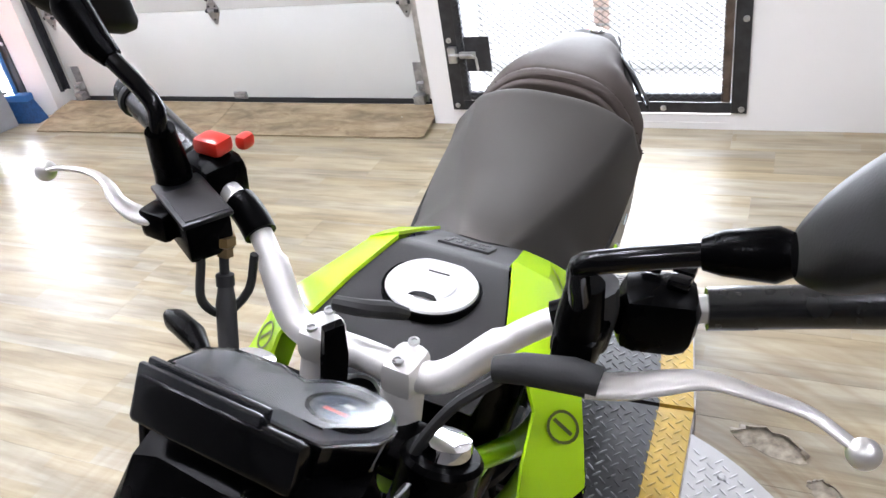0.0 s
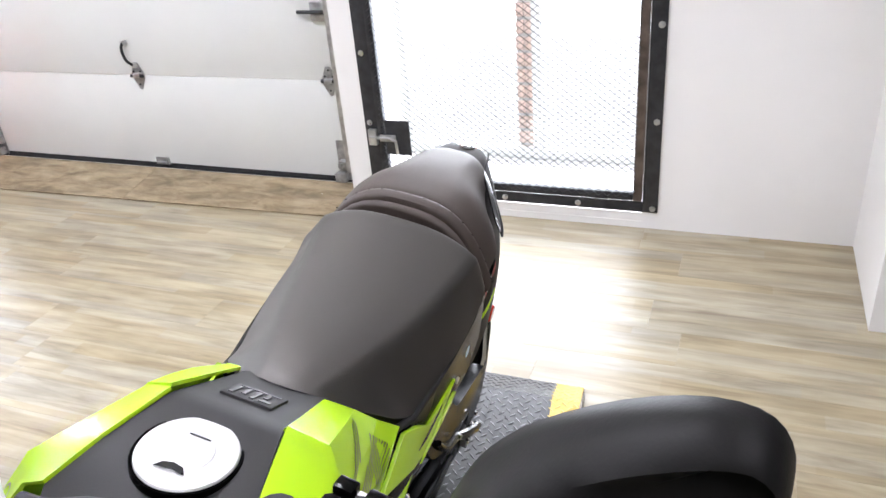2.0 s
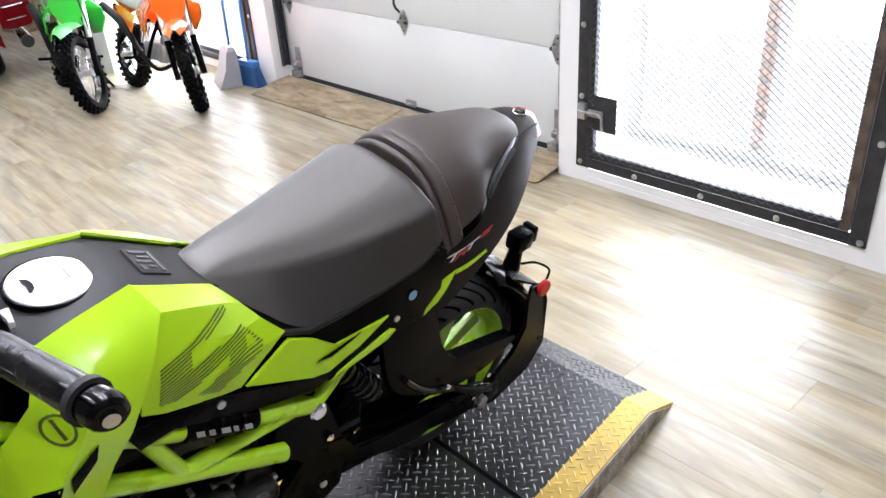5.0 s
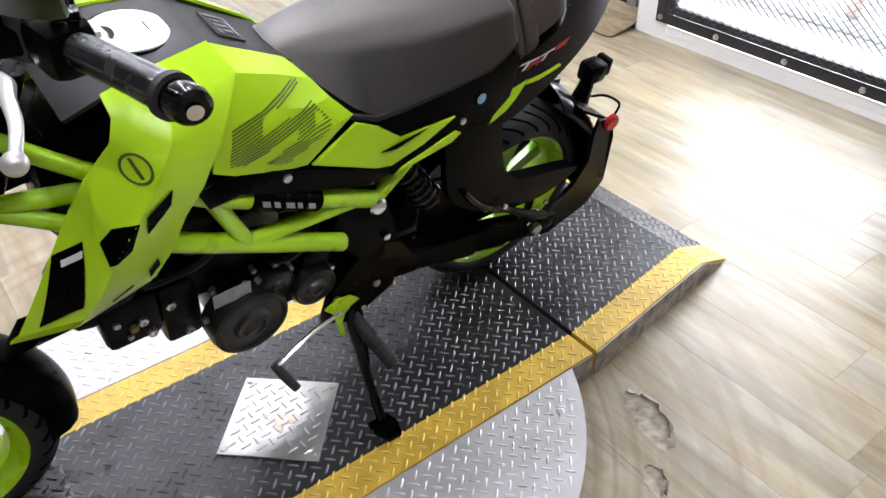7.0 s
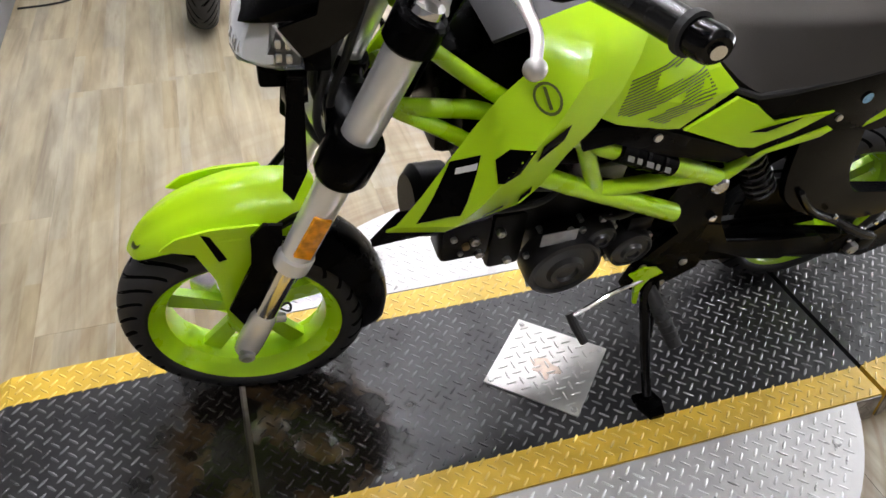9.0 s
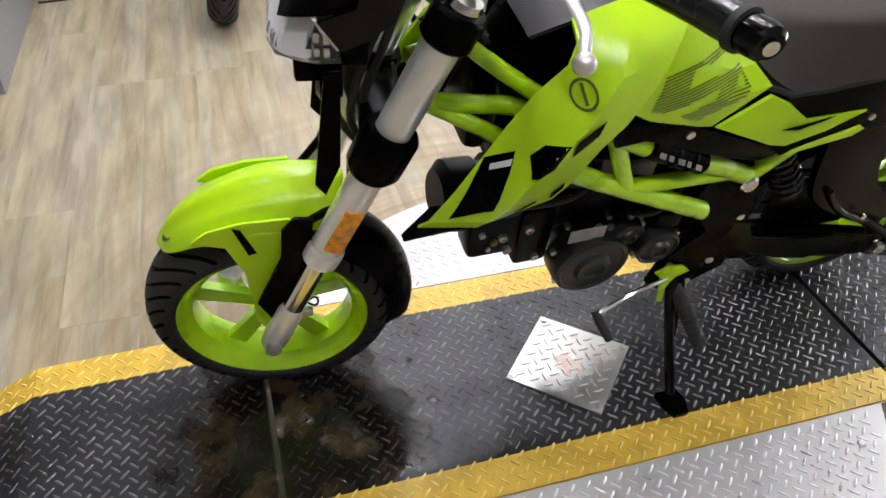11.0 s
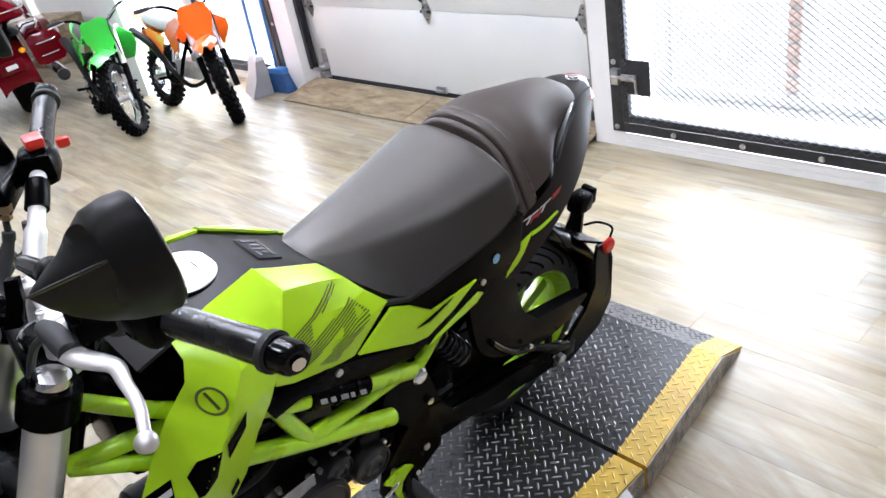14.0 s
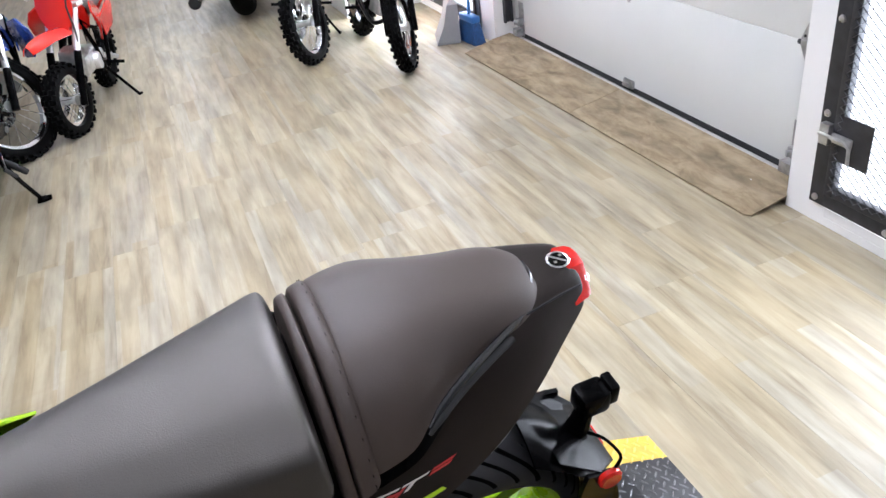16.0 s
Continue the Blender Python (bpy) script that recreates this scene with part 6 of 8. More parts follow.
both(lambda s: sp("mudguard_flap", slab(bmesh.new(), [(x, 0.068 * s, z) for x, z in ((1.318, 0.476), (1.267, 0.462), (1.244, 0.396), (1.236, 0.276), (1.204, 0.213), (1.167, 0.306), (1.160, 0.40), (1.150, 0.488), (1.165, 0.52), (1.235, 0.516), (1.29, 0.500))], (0, 0.006 * s, 0), bevel=0.002), M_GREEN, "lime green mudguard side", parent=fender))
both(lambda s: sp("mudguard_vent", slab(bmesh.new(), [(x, 0.0742 * s, z) for x, z in ((1.252, 0.508), (1.239, 0.502), (1.220, 0.447), (1.233, 0.442))], (0, 0.001 * s, 0)), M_BLK, "", 0, parent=fender))
sp("mudguard_emblem", lathe(bmesh.new(), [(0.0, 0.0125), (0.0015, 0.0125), (0.0015, 0.0105), (0.0, 0.0105)], (0, 0, 0), "X", 20), M_OLIVE, "", parent=fender)
for o in [c for c in fender.children if c.name.startswith("mudguard_emblem")]:
    o.matrix_basis = STEER @ LOW @ Matrix.Translation((1.212 + 0.2565 * math.cos(radians(54)), 0.022, 0.238 + 0.2565 * math.sin(radians(54)))) @ Matrix.Rotation(radians(-54), 4, "Y") @ (STEER @ LOW).inverted()
rear_fen = [[(1.212 + (0.258 - 0.05 * abs(y) ** 3) * math.cos(radians(q)), 0.064 * y, 0.238 + (0.258 - 0.05 * abs(y) ** 3) * math.sin(radians(q))) for y in np.linspace(-1, 1, 9)] for q in np.linspace(112, 190, 14)]
sp("inner_mudguard", shell(bmesh.new(), rear_fen, 0.004), M_BLK, "black inner mudguard", 50)
both(lambda s: sp("fender_stay", tube(bmesh.new(), [(1.15, 0.07 * s, 0.50), (1.11, 0.085 * s, 0.545), (1.10, 0.095 * s, 0.56)], 0.007, 8), M_BLK))
sp("caliper", boxes((1.10, 1.155, -0.085, -0.05, 0.26, 0.35), bevel=0.01), M_BLK, "black brake caliper")
sp("sensor_wire", tube(bmesh.new(), [(1.07, 0.04, 0.62), (1.075, 0.05, 0.5), (1.10, 0.06, 0.40), (1.15, 0.07, 0.33), (1.18, 0.075, 0.30)], 0.004, 6, smooth=5), M_RUBBER)
sp("wire_coil", tube(bmesh.new(), [(1.15 + 0.02 * math.cos(t), 0.082, 0.315 + 0.012 * math.sin(2 * t)) for t in np.linspace(0, 6.28, 24)], 0.0022, 6), M_RUBBER)
sp("lug_arm", boxes((1.14, 1.205, 0.07, 0.082, 0.268, 0.288), bevel=0.004), M_SILVER)

# handlebar
low[0] = False
level[0] = -0.022
BAR = [(0.888, 0.0, 0.963), (0.888, 0.055, 0.963), (0.882, 0.083, 0.974), (0.862, 0.115, 1.005), (0.843, 0.150, 1.030), (0.828, 0.19, 1.043), (0.785, 0.31, 1.064), (0.752, 0.40, 1.076)]


def bar_at(v):
    p = smooth_path(BAR, 8)
    return Vector([float(np.interp(abs(v), [q.y for q in p], [q[k] for q in p])) if k != 1 else v for k in range(3)])


half = smooth_path(BAR, 6)
line = [(p.x, -p.y, p.z) for p in half[::-1]] + [tuple(p) for p in half[1:]]
bar = sp("handlebar", tube(bmesh.new(), line, [0.011 if abs(p[1]) > 0.12 else 0.0142 for p in line], 20), M_BARS, "satin silver handlebar")


def along(v0, v1, r, n=16, k=7, s=1, ends=True):
    pts = [bar_at(s * v) for v in np.linspace(v0, v1, k)]
    return tube(bmesh.new(), pts, r if isinstance(r, list) else [r] * k, n)


def side(s):
    level[0] = -0.022
    b = bar_at
    sp("riser", tube(bmesh.new(), [(0.902, 0.043 * s, 0.898), (0.900, 0.043 * s, 0.905), (0.891, 0.043 * s, 0.952)], [0.0215, 0.019, 0.0185], 20), M_BARS, "satin silver riser")
    sp("bar_clamp", boxes((0.868, 0.910, 0.026 * s, 0.060 * s, 0.944, 0.984), bevel=0.0115), M_BARS, "silver bar clamp")
    for du in (-0.013, 0.013):
        sp("clamp_bolt", lathe(bmesh.new(), [(0, 0.005), (0.003, 0.005), (0.003, 0.003), (0.001, 0.003), (0.001, 0)], (0.889 + du, 0.043 * s, 0.986), "Z", 12), M_BOLT)
    sp("bar_sleeve", along(0.138, 0.174, 0.0155, s=s) if s < 0 else along(0.150, 0.178, 0.0155), M_BLK)
    g = sp("grip", along(0.252, 0.378, [0.0165, 0.017, 0.0165, 0.0165, 0.0165, 0.017, 0.0165], 24, s=s), M_GRIP, "black rubber grip")
    sp("grip_flange", tube(bmesh.new(), [b(s * 0.374), b(s * 0.381)], 0.0205, 20), M_RUBBER)
    sp("bar_end", along(0.382, 0.408, [0.0165, 0.017, 0.017, 0.017, 0.017, 0.0165, 0.0125], 20, s=s), M_GLOSS, "black bar end weight")
    sp("bar_end_screw", tube(bmesh.new(), [b(s * 0.407), b(s * 0.411)], 0.007, 12), M_CHROME)
    c = b(s * 0.218)
    bm = boxes((-0.026, 0.026, -0.029, 0.031, -0.029, 0.026), bevel=0.016)
    bm.transform(Matrix.Translation(c) @ Matrix.Rotation(radians(18 * s), 4, "Z"))
    h = sp("switch_housing", bm, M_BLK, "black switch housing")
    if s > 0:
        for dx, dy, m in ((-0.024, -0.012, M_GLOSS), (-0.024, 0.012, M_GLOSS), (0.0, 0.012, M_GLOSS)):
            bm = boxes((-0.006, 0.006, -0.008, 0.008, 0.0, 0.010), bevel=0.002)
            bm.transform(Matrix.Translation(c + Vector((dx * 0.6, dy, 0.026))))
            sp("switch_button", bm, m, parent=h)
        bm = boxes((-0.004, 0.004, -0.012, 0.012, -0.003, 0.004), bevel=0.001)
        bm.transform(Matrix.Translation(c + Vector((-0.030, 0.0, 0.006))))
        sp("switch_mark", bm, M_GREYTXT, parent=h)
    else:
        bm = boxes((-0.013, 0.012, -0.016, 0.016, 0.0, 0.017), bevel=0.005)
        bm.transform(Matrix.Translation(c + Vector((-0.002, 0.002, 0.026))))
        sp("stop_switch", bm, M_SWRED, "red engine stop switch", parent=h)
        bm = boxes((-0.010, 0.008, -0.007, 0.007, 0.0, 0.016), bevel=0.005)
        bm.transform(Matrix.Translation(c + Vector((-0.036, 0.010, 0.016))))
        sp("start_button", bm, M_SWRED, "red start button", parent=h)
    # lever perch, lever and mirror
    p = b(0.178) if s > 0 else Vector((0.888, -0.204, 1.048))
    bm = boxes((-0.012, 0.045 if s > 0 else 0.016, -0.016, 0.016, -0.015, 0.015), bevel=0.005)
    bm.transform(Matrix.Translation(p + Vector((0.01, 0, 0))))
    sp("lever_perch", bm, M_BLK, "black lever perch")
    if s > 0:
        sp("cable_boot", tube(bmesh.new(), [(0.898, 0.205, 1.036), (0.900, 0.185, 1.036), (0.904, 0.15, 1.030), (0.908, 0.13, 1.024)], [0.012, 0.0135, 0.012, 0.010], 14), M_RUBBER, "black rubber cable boot")
        sp("perch_boot", tube(bmesh.new(), [p + Vector((0.012, 0, -0.022)), p + Vector((0.008, 0, 0.012)), p + Vector((0.01, -0.002, 0.035))], [0.016, 0.019, 0.017], 14), M_RUBBER)
        sp("clutch_cable", tube(bmesh.new(), [(0.91, 0.135, 1.018), (0.925, 0.105, 0.985), (0.94, 0.08, 0.93), (0.955, 0.06, 0.85)], 0.005, 8, smooth=5), M_RUBBER)
    else:
        m = Matrix.Translation((0.880, -0.186, 1.063)) @ Matrix.Rotation(radians(-26), 4, "Z")
        bm = boxes((-0.021, 0.021, -0.041, 0.040, -0.040, -0.002), bevel=0.004)
        bm.transform(m)
        mc = sp("brake_reservoir", bm, M_BLK, "black brake fluid reservoir")
        bm = boxes((-0.023, 0.023, -0.043, 0.042, -0.002, 0.003), bevel=0.0015)
        bm.transform(m)
        sp("reservoir_lid", bm, M_COVER, parent=mc)
        bm = boxes((-0.019, 0.019, -0.020, 0.038, 0.003, 0.0042), bevel=0.0005)
        bm.transform(m)
        sp("lid_panel", bm, M_MATTE, "worn grey lid panel", parent=mc)
        part("hose_fitting", tube(bmesh.new(), [(0.861, -0.149, 1.008), (0.862, -0.149, 0.999), (0.8625, -0.149, 0.996), (0.864, -0.150, 0.988)], [0.010, 0.010, 0.0065, 0.0085], 6), M_BRASS, bike, "dull brass brake hose fitting", 0)
        part("brake_hose", tube(bmesh.new(), [(0.865, -0.150, 0.992), (0.868, -0.150, 0.970), (0.8685, -0.1498, 0.968), (0.872, -0.148, 0.958), (0.8725, -0.1478, 0.957), (0.882, -0.143, 0.945), (0.904, -0.130, 0.915), (0.96, -0.115, 0.84), (0.99, -0.11, 0.78)], [0.0045, 0.0045, 0.0085, 0.0085, 0.0072, 0.0095, 0.0095, 0.008, 0.006], 12), M_RUBBER, bike, "black brake hose")
        part("throttle_cable", tube(bmesh.new(), [(0.878, -0.162, 1.01), (0.884, -0.162, 0.985), (0.893, -0.160, 0.952), (0.878, -0.150, 0.928), (0.857, -0.135, 0.945), (0.85, -0.128, 0.985)], 0.0042, 8, smooth=5), M_RUBBER, bike, "black throttle cable")
        part("turn_signal", tube(bmesh.new(), [(0.965, -0.10, 0.905), (0.912, -0.150, 0.901), (0.888, -0.182, 0.897), (0.868, -0.218, 0.887), (0.860, -0.234, 0.882)], [0.005, 0.006, 0.012, 0.012, 0.006], 14), M_BLK, bike, "black turn signal")
    lev = [(0.897, -0.203, 1.053), (0.906, -0.216, 1.052), (0.911, -0.228, 1.056), (0.913, -0.243, 1.066), (0.904, -0.262, 1.071), (0.899, -0.290, 1.074), (0.896, -0.335, 1.065), (0.894, -0.360, 1.055)] if s < 0 else [(0.900, 0.196 * s, 1.032), (0.892, 0.222 * s, 1.036), (0.880, 0.246 * s, 1.041), (0.871, 0.270 * s, 1.046), (0.872, 0.300 * s, 1.049), (0.872, 0.334 * s, 1.048), (0.879, 0.364 * s, 1.040)]
    lv = sp("brake_lever" if s < 0 else "clutch_lever", tube(bmesh.new(), lev, [0.0125, 0.0125, 0.0115, 0.0085, 0.0065, 0.0058, 0.0052][:len(lev)] + [0.005] * (len(lev) - 7), 14, smooth=4, flat=0.5), M_LEVER, "polished silver lever")
    bm = bmesh.new()
    bmesh.ops.create_icosphere(bm, subdivisions=3, radius=0.0105, matrix=Matrix.Translation((0.881, 0.370, 1.038) if s > 0 else (0.894, -0.365, 1.053)))
    sp("lever_ball", bm, M_LEVER, parent=lv)
    level[0] = 0.0
    base = Vector((0.872, 0.176, 1.035)) if s > 0 else Vector((0.860, -0.226, 1.040))
    if s > 0:
        st = [base, base + Vector((0.008, 0, 0.03)), Vector((0.898, 0.176, 1.104)), Vector((0.902, 0.19, 1.118)), Vector((0.889, 0.256, 1.139))]
        nk = [(0.891, 0.245, 1.136), (0.889, 0.256, 1.139), (0.887, 0.284, 1.146), (0.887, 0.292, 1.149)]
    else:
        st = [base, base + Vector((0.006, 0.002, 0.035)), Vector((0.869, -0.223, 1.102)), Vector((0.864, -0.231, 1.123)), Vector((0.862, -0.288, 1.164))]
        nk = [(0.862, -0.272, 1.153), (0.862, -0.288, 1.164), (0.861, -0.312, 1.194), (0.860, -0.32, 1.198)]
    mi = sp("mirror_stem", tube(bmesh.new(), st, [0.011, 0.008, 0.008, 0.008, 0.008], 12, smooth=3), M_GLOSS, "black mirror stem")
    sp("mirror_boot", tube(bmesh.new(), [base - Vector((0, 0, 0.02)), base + Vector((0, 0, 0.01)), base + (Vector((0, 0, 0.04)) if s > 0 else Vector((0.008, 0.003, 0.058)))], [0.018, 0.017, 0.0135], 14), M_BLK, parent=mi)
    sp("mirror_neck", tube(bmesh.new(), nk, [0.010, 0.014, 0.017, 0.013], 16), M_BLK, parent=mi)
    # the rim in (across, up), the ridge from the nose of the shell to its outer end
    rim = [(0.288, 1.108), (0.292, 1.135), (0.305, 1.170), (0.328, 1.206), (0.364, 1.242), (0.397, 1.262), (0.420, 1.262), (0.434, 1.244), (0.436, 1.220), (0.424, 1.190), (0.388, 1.148), (0.345, 1.115), (0.315, 1.098), (0.297, 1.097)]
    rim = [(p.x, p.y) for p in smooth_path([Vector((*p, 0)) for p in rim + rim[:1]], 3)[:-1]]
    nose, far = Vector((0.340, 1.176)), Vector((0.430, 1.236))
    off = Vector((0, 0, 0)) if s > 0 else Vector((-0.027, -0.028, 0.049))
    plane = lambda v, w: 0.828 + 0.17 * (w - 1.16)
    rings = []
    for k, d in ((0.06, -0.006), (0.0, -0.003), (0.0, 0.010), (0.10, 0.030), (0.27, 0.050), (0.50, 0.066), (0.74, 0.077), (0.97, 0.084)):
        ring = []
        for v, w in rim:
            q = Vector((v, w))
            t = max(0.0, min(1.0, (q - nose).dot(far - nose) / (far - nose).length_squared))
            g = nose.lerp(far, t)
            c = q.lerp(g, k)
            ring.append(Vector((plane(c.x, c.y) + d * (1 - 0.80 * t * min(1.0, k * 2)), c.x * s, c.y)) + off)
        rings.append(ring)
    mh = sp("mirror_housing", loft(bmesh.new(), rings), M_HOUSING, "black mirror housing", 50, parent=mi)
    # thin gloss bead added to draw the glint along the folded edge
    crest = [Vector((plane(g.x, g.y) + 0.0845 * (1 - 0.80 * t), g.x * s, g.y)) + off for t in (0.0, 0.25, 0.5, 0.75, 1.0) for g in (nose.lerp(far, t),)]
    sp("housing_crest", tube(bmesh.new(), crest, [0.0012, 0.0018, 0.0018, 0.0018, 0.0010], 8), M_LIP, "thin gloss bead for the glint along the housing's crest", parent=mi)
    cen = Vector((0.362, 1.18))
    gl = []
    for v, w in rim:
        c = Vector((v, w)).lerp(cen, 0.10)
        gl.append(Vector((plane(c.x, c.y) - 0.0072, c.x * s, c.y)) + off)
    sp("mirror_glass", slab(bmesh.new(), gl, (-0.0012, 0, 0)), M_CHROME, "", 0, parent=mi)


both(side)
sp("cable_strap", tube(bmesh.new(), [(0.884, -0.030, 0.985), (0.880, -0.006, 0.986), (0.858, 0.006, 0.972), (0.838, 0.012, 0.955)], [0.007, 0.008, 0.0085, 0.006], 10, smooth=4), M_RUBBER, "black rubber strap behind the bar")

# dash, ignition, headlight mask
sp("ignition_lock", lathe(bmesh.new(), [(0, 0.024), (0.012, 0.024), (0.016, 0.020), (0.014, 0.017), (0.014, 0.0)], (0.912, 0.008, 0.905), "Z", 24), M_CHROME, "chrome ignition lock ring")
sp("lock_face", lathe(bmesh.new(), [(0, 0.0165), (0.016, 0.0165), (0.0165, 0.0)], (0.912, 0.008, 0.9052), "Z", 24), M_BLK)
sp("ignition_key", slab(bmesh.new(), [(0.938, -0.012, 0.930), (0.924, -0.018, 0.958), (0.916, -0.022, 0.988), (0.902, -0.012, 0.990), (0.906, -0.006, 0.962), (0.920, 0.0, 0.932)], (0.006, 0.008, 0.0), bevel=0.002), M_BLK, "black key standing in the lock")
DM = Matrix.Translation((0.990, 0.0, 0.988)) @ Matrix.Rotation(radians(-28), 4, "Y")
ROUND = [(-0.008 + 0.044 * math.cos(q), 0.044 + 0.044 * math.sin(q)) for q in np.linspace(radians(60), radians(-110) + 2 * math.pi, 15)]
PANEL = [(0.040, -0.086), (0.040, 0.062)] + ROUND[1:] + [(-0.034, -0.030), (-0.026, -0.076), (-0.006, -0.090)]


def layer(scale, z0, z1, m, name, label="", parent=None, sm=35):
    """A stretch of the instrument housing between two heights, drawn in towards its middle by scale."""
    rings = [[DM @ Vector((0.002 + (x - 0.002) * k, -0.005 + (y + 0.005) * k, z)) for x, y in PANEL] for k, z in zip(scale, (z0, (z0 + z1) / 2, z1))]
    return sp(name, loft(bmesh.new(), rings), m, label, sm, parent=parent)


d = layer((0.72, 0.96, 1.0), -0.052, -0.006, M_GLOSS, "dash", "black instrument housing")
layer((1.0, 0.985, 0.93), -0.0055, 0.006, M_CLEARBLK, "clear_cover", "smoked clear cover over the dials", d)
bm = lathe(bmesh.new(), [(-0.006, 0.027), (0.0015, 0.027), (0.002, 0.0255), (0.0, 0.0235), (-0.004, 0.023)], (0, 0, 0), "Z", 36)
bm.transform(DM @ Matrix.Translation((-0.006, 0.046, -0.001)))
sp("dial_bezel", bm, M_LIP, "dark dial bezel", parent=d)
bm = lathe(bmesh.new(), [(-0.001, 0.0), (-0.001, 0.023), (-0.004, 0.023)], (0, 0, 0), "Z", 36)
bm.transform(DM @ Matrix.Translation((-0.006, 0.046, -0.0012)))
sp("dial_face", bm, M_SCREEN, "dark blue dial face", parent=d)
for a, m in (((-0.016, -0.010, 0.044, 0.052, -0.0020, -0.0014), M_GREYTXT), ((0.000, 0.004, 0.036, 0.056, -0.0020, -0.0014), M_SWRED), ((-0.010, -0.004, 0.054, 0.062, -0.0020, -0.0014), M_BLUE)):
    bm = boxes(a)
    bm.transform(DM)
    sp("display_field", bm, m, "", 0, parent=d)
# the grey here paints the ceiling's reflection seen on the clear cover
layer((0.95, 0.94, 0.93), -0.0052, -0.0034, M_FACE_SHEEN, "dial_panel", "panel round the dial, greyed for the cover's reflection", d)
for x0, x1, z in ((0.041, 0.047, 0.007), (0.050, 0.056, 0.005)):
    bm = boxes((x0, x1, -0.092, 0.020, -0.018, z), bevel=0.0022)
    bm.transform(DM)
    sp("visor_rib", bm, M_LIP, "dark grey ribbed visor", parent=d)
bm = boxes((0.040, 0.060, -0.090, 0.058, -0.040, -0.002), bevel=0.006)
bm.transform(DM)
sp("visor", bm, M_GLOSS, "gloss black visor bar", parent=d)
MASK = [(1.005, 0.096, 0.895, 0.962), (1.040, 0.104, 0.885, 0.966), (1.072, 0.100, 0.878, 0.960), (1.098, 0.094, 0.880, 0.931), (1.120, 0.087, 0.883, 0.904), (1.131, 0.083, 0.887, 0.894)]
rings = []
for u, hw, w0, w1 in MASK:
    h = (w1 - w0)
    rings.append([(u, hw * 0.55, w0), (u + 0.004, hw * 0.95, w0 + h * 0.22), (u, hw, w0 + h * 0.5), (u - 0.006, hw * 0.86, w0 + h * 0.88), (u - 0.008, hw * 0.6, w1), (u - 0.004, 0, w1 + 0.004)] + [(u - 0.008, -hw * 0.6, w1), (u - 0.006, -hw * 0.86, w0 + h * 0.88), (u, -hw, w0 + h * 0.5), (u + 0.004, -hw * 0.95, w0 + h * 0.22), (u, -hw * 0.55, w0)])
mask = sp("headlight_mask", loft(bmesh.new(), rings), M_BLK, "gloss black headlight mask", 24)


def lamp_box(k, back, rows):
    """A lamp body that slopes back at the front and wraps round to its sides."""
    return loft(bmesh.new(), [[(back, hw * k, w), (u - 0.038, hw * k, w), (u - 0.010, hw * 0.80 * k, w), (u, hw * 0.4 * k, w), (u, -hw * 0.4 * k, w), (u - 0.010, -hw * 0.80 * k, w), (u - 0.038, -hw * k, w), (back, -hw * k, w)] for u, hw, w in rows])


hl = sp("headlight_lens", lamp_box(1.0, 1.062, ((1.132, 0.076, 0.816), (1.152, 0.082, 0.826), (1.151, 0.085, 0.842), (1.134, 0.087, 0.889))), M_LENS, "clear headlight lens", 30, parent=mask)
hl.visible_shadow = False
sp("lamp_reflector", lamp_box(0.95, 1.098, ((1.126, 0.076, 0.819), (1.144, 0.081, 0.828), (1.143, 0.084, 0.843), (1.127, 0.086, 0.886))), M_SILVERPAINT, "pale lamp reflector", 30, parent=mask)
sp("lamp_back", boxes((1.03, 1.064, -0.082, 0.082, 0.815, 0.884), bevel=0.004), M_BLK, parent=mask)
sp("lamp_bowl", boxes((1.066, 1.096, -0.070, 0.070, 0.822, 0.880), bevel=0.004), M_LABEL, "grey lamp bowl", parent=mask)
for k in range(6):
    y = -0.05 + 0.02 * k
    sp("led_cell", boxes((1.128, 1.1445, y - 0.006, y + 0.006, 0.832, 0.850), bevel=0.002), M_CHROME, parent=mask)
for s in (1, -1):
    for u, w in ((1.080, 0.836), (1.080, 0.856), (1.092, 0.838), (1.092, 0.858)):
        sp("side_cell", boxes((u - 0.0045, u + 0.0045, 0.078 * s - 0.004, 0.078 * s + 0.004, w - 0.008, w + 0.008), bevel=0.002), M_CHROME, parent=mask)
    sp("lens_trim", tube(bmesh.new(), [(1.066, 0.0885 * s, 0.846), (1.082, 0.0895 * s, 0.868), (1.094, 0.0885 * s, 0.889)], 0.003, 8), M_SILVERPAINT, parent=mask)
sp("lamp_foot", boxes((1.082, 1.122, -0.055, 0.055, 0.772, 0.815), bevel=0.006), M_BLK)
both(lambda s: sp("mask_side", slab(bmesh.new(), [(x, y * s, z) for x, y, z in ((1.036, 0.103, 0.962), (0.988, 0.101, 0.945), (0.994, 0.101, 0.915), (1.002, 0.100, 0.892), (1.030, 0.099, 0.868), (1.064, 0.096, 0.850), (1.090, 0.092, 0.888), (1.046, 0.104, 0.912))], (0, 0.006 * s, 0), bevel=0.0025), M_GLOSS, parent=mask))
both(lambda s: sp("mask_stay", slab(bmesh.new(), [(x, y * s, z) for x, y, z in ((1.085, 0.086, 0.815), (1.065, 0.09, 0.815), (1.068, 0.09, 0.66), (1.09, 0.086, 0.60), (1.104, 0.084, 0.62))], (0, 0.007 * s, 0), bevel=0.002), M_BLK))
sp("horn", lathe(bmesh.new(), [(-0.015, 0.0), (-0.015, 0.032), (0.015, 0.034), (0.02, 0.025), (0.012, 0.0)], (1.075, 0.02, 0.76), "X", 24), M_GLOSS)
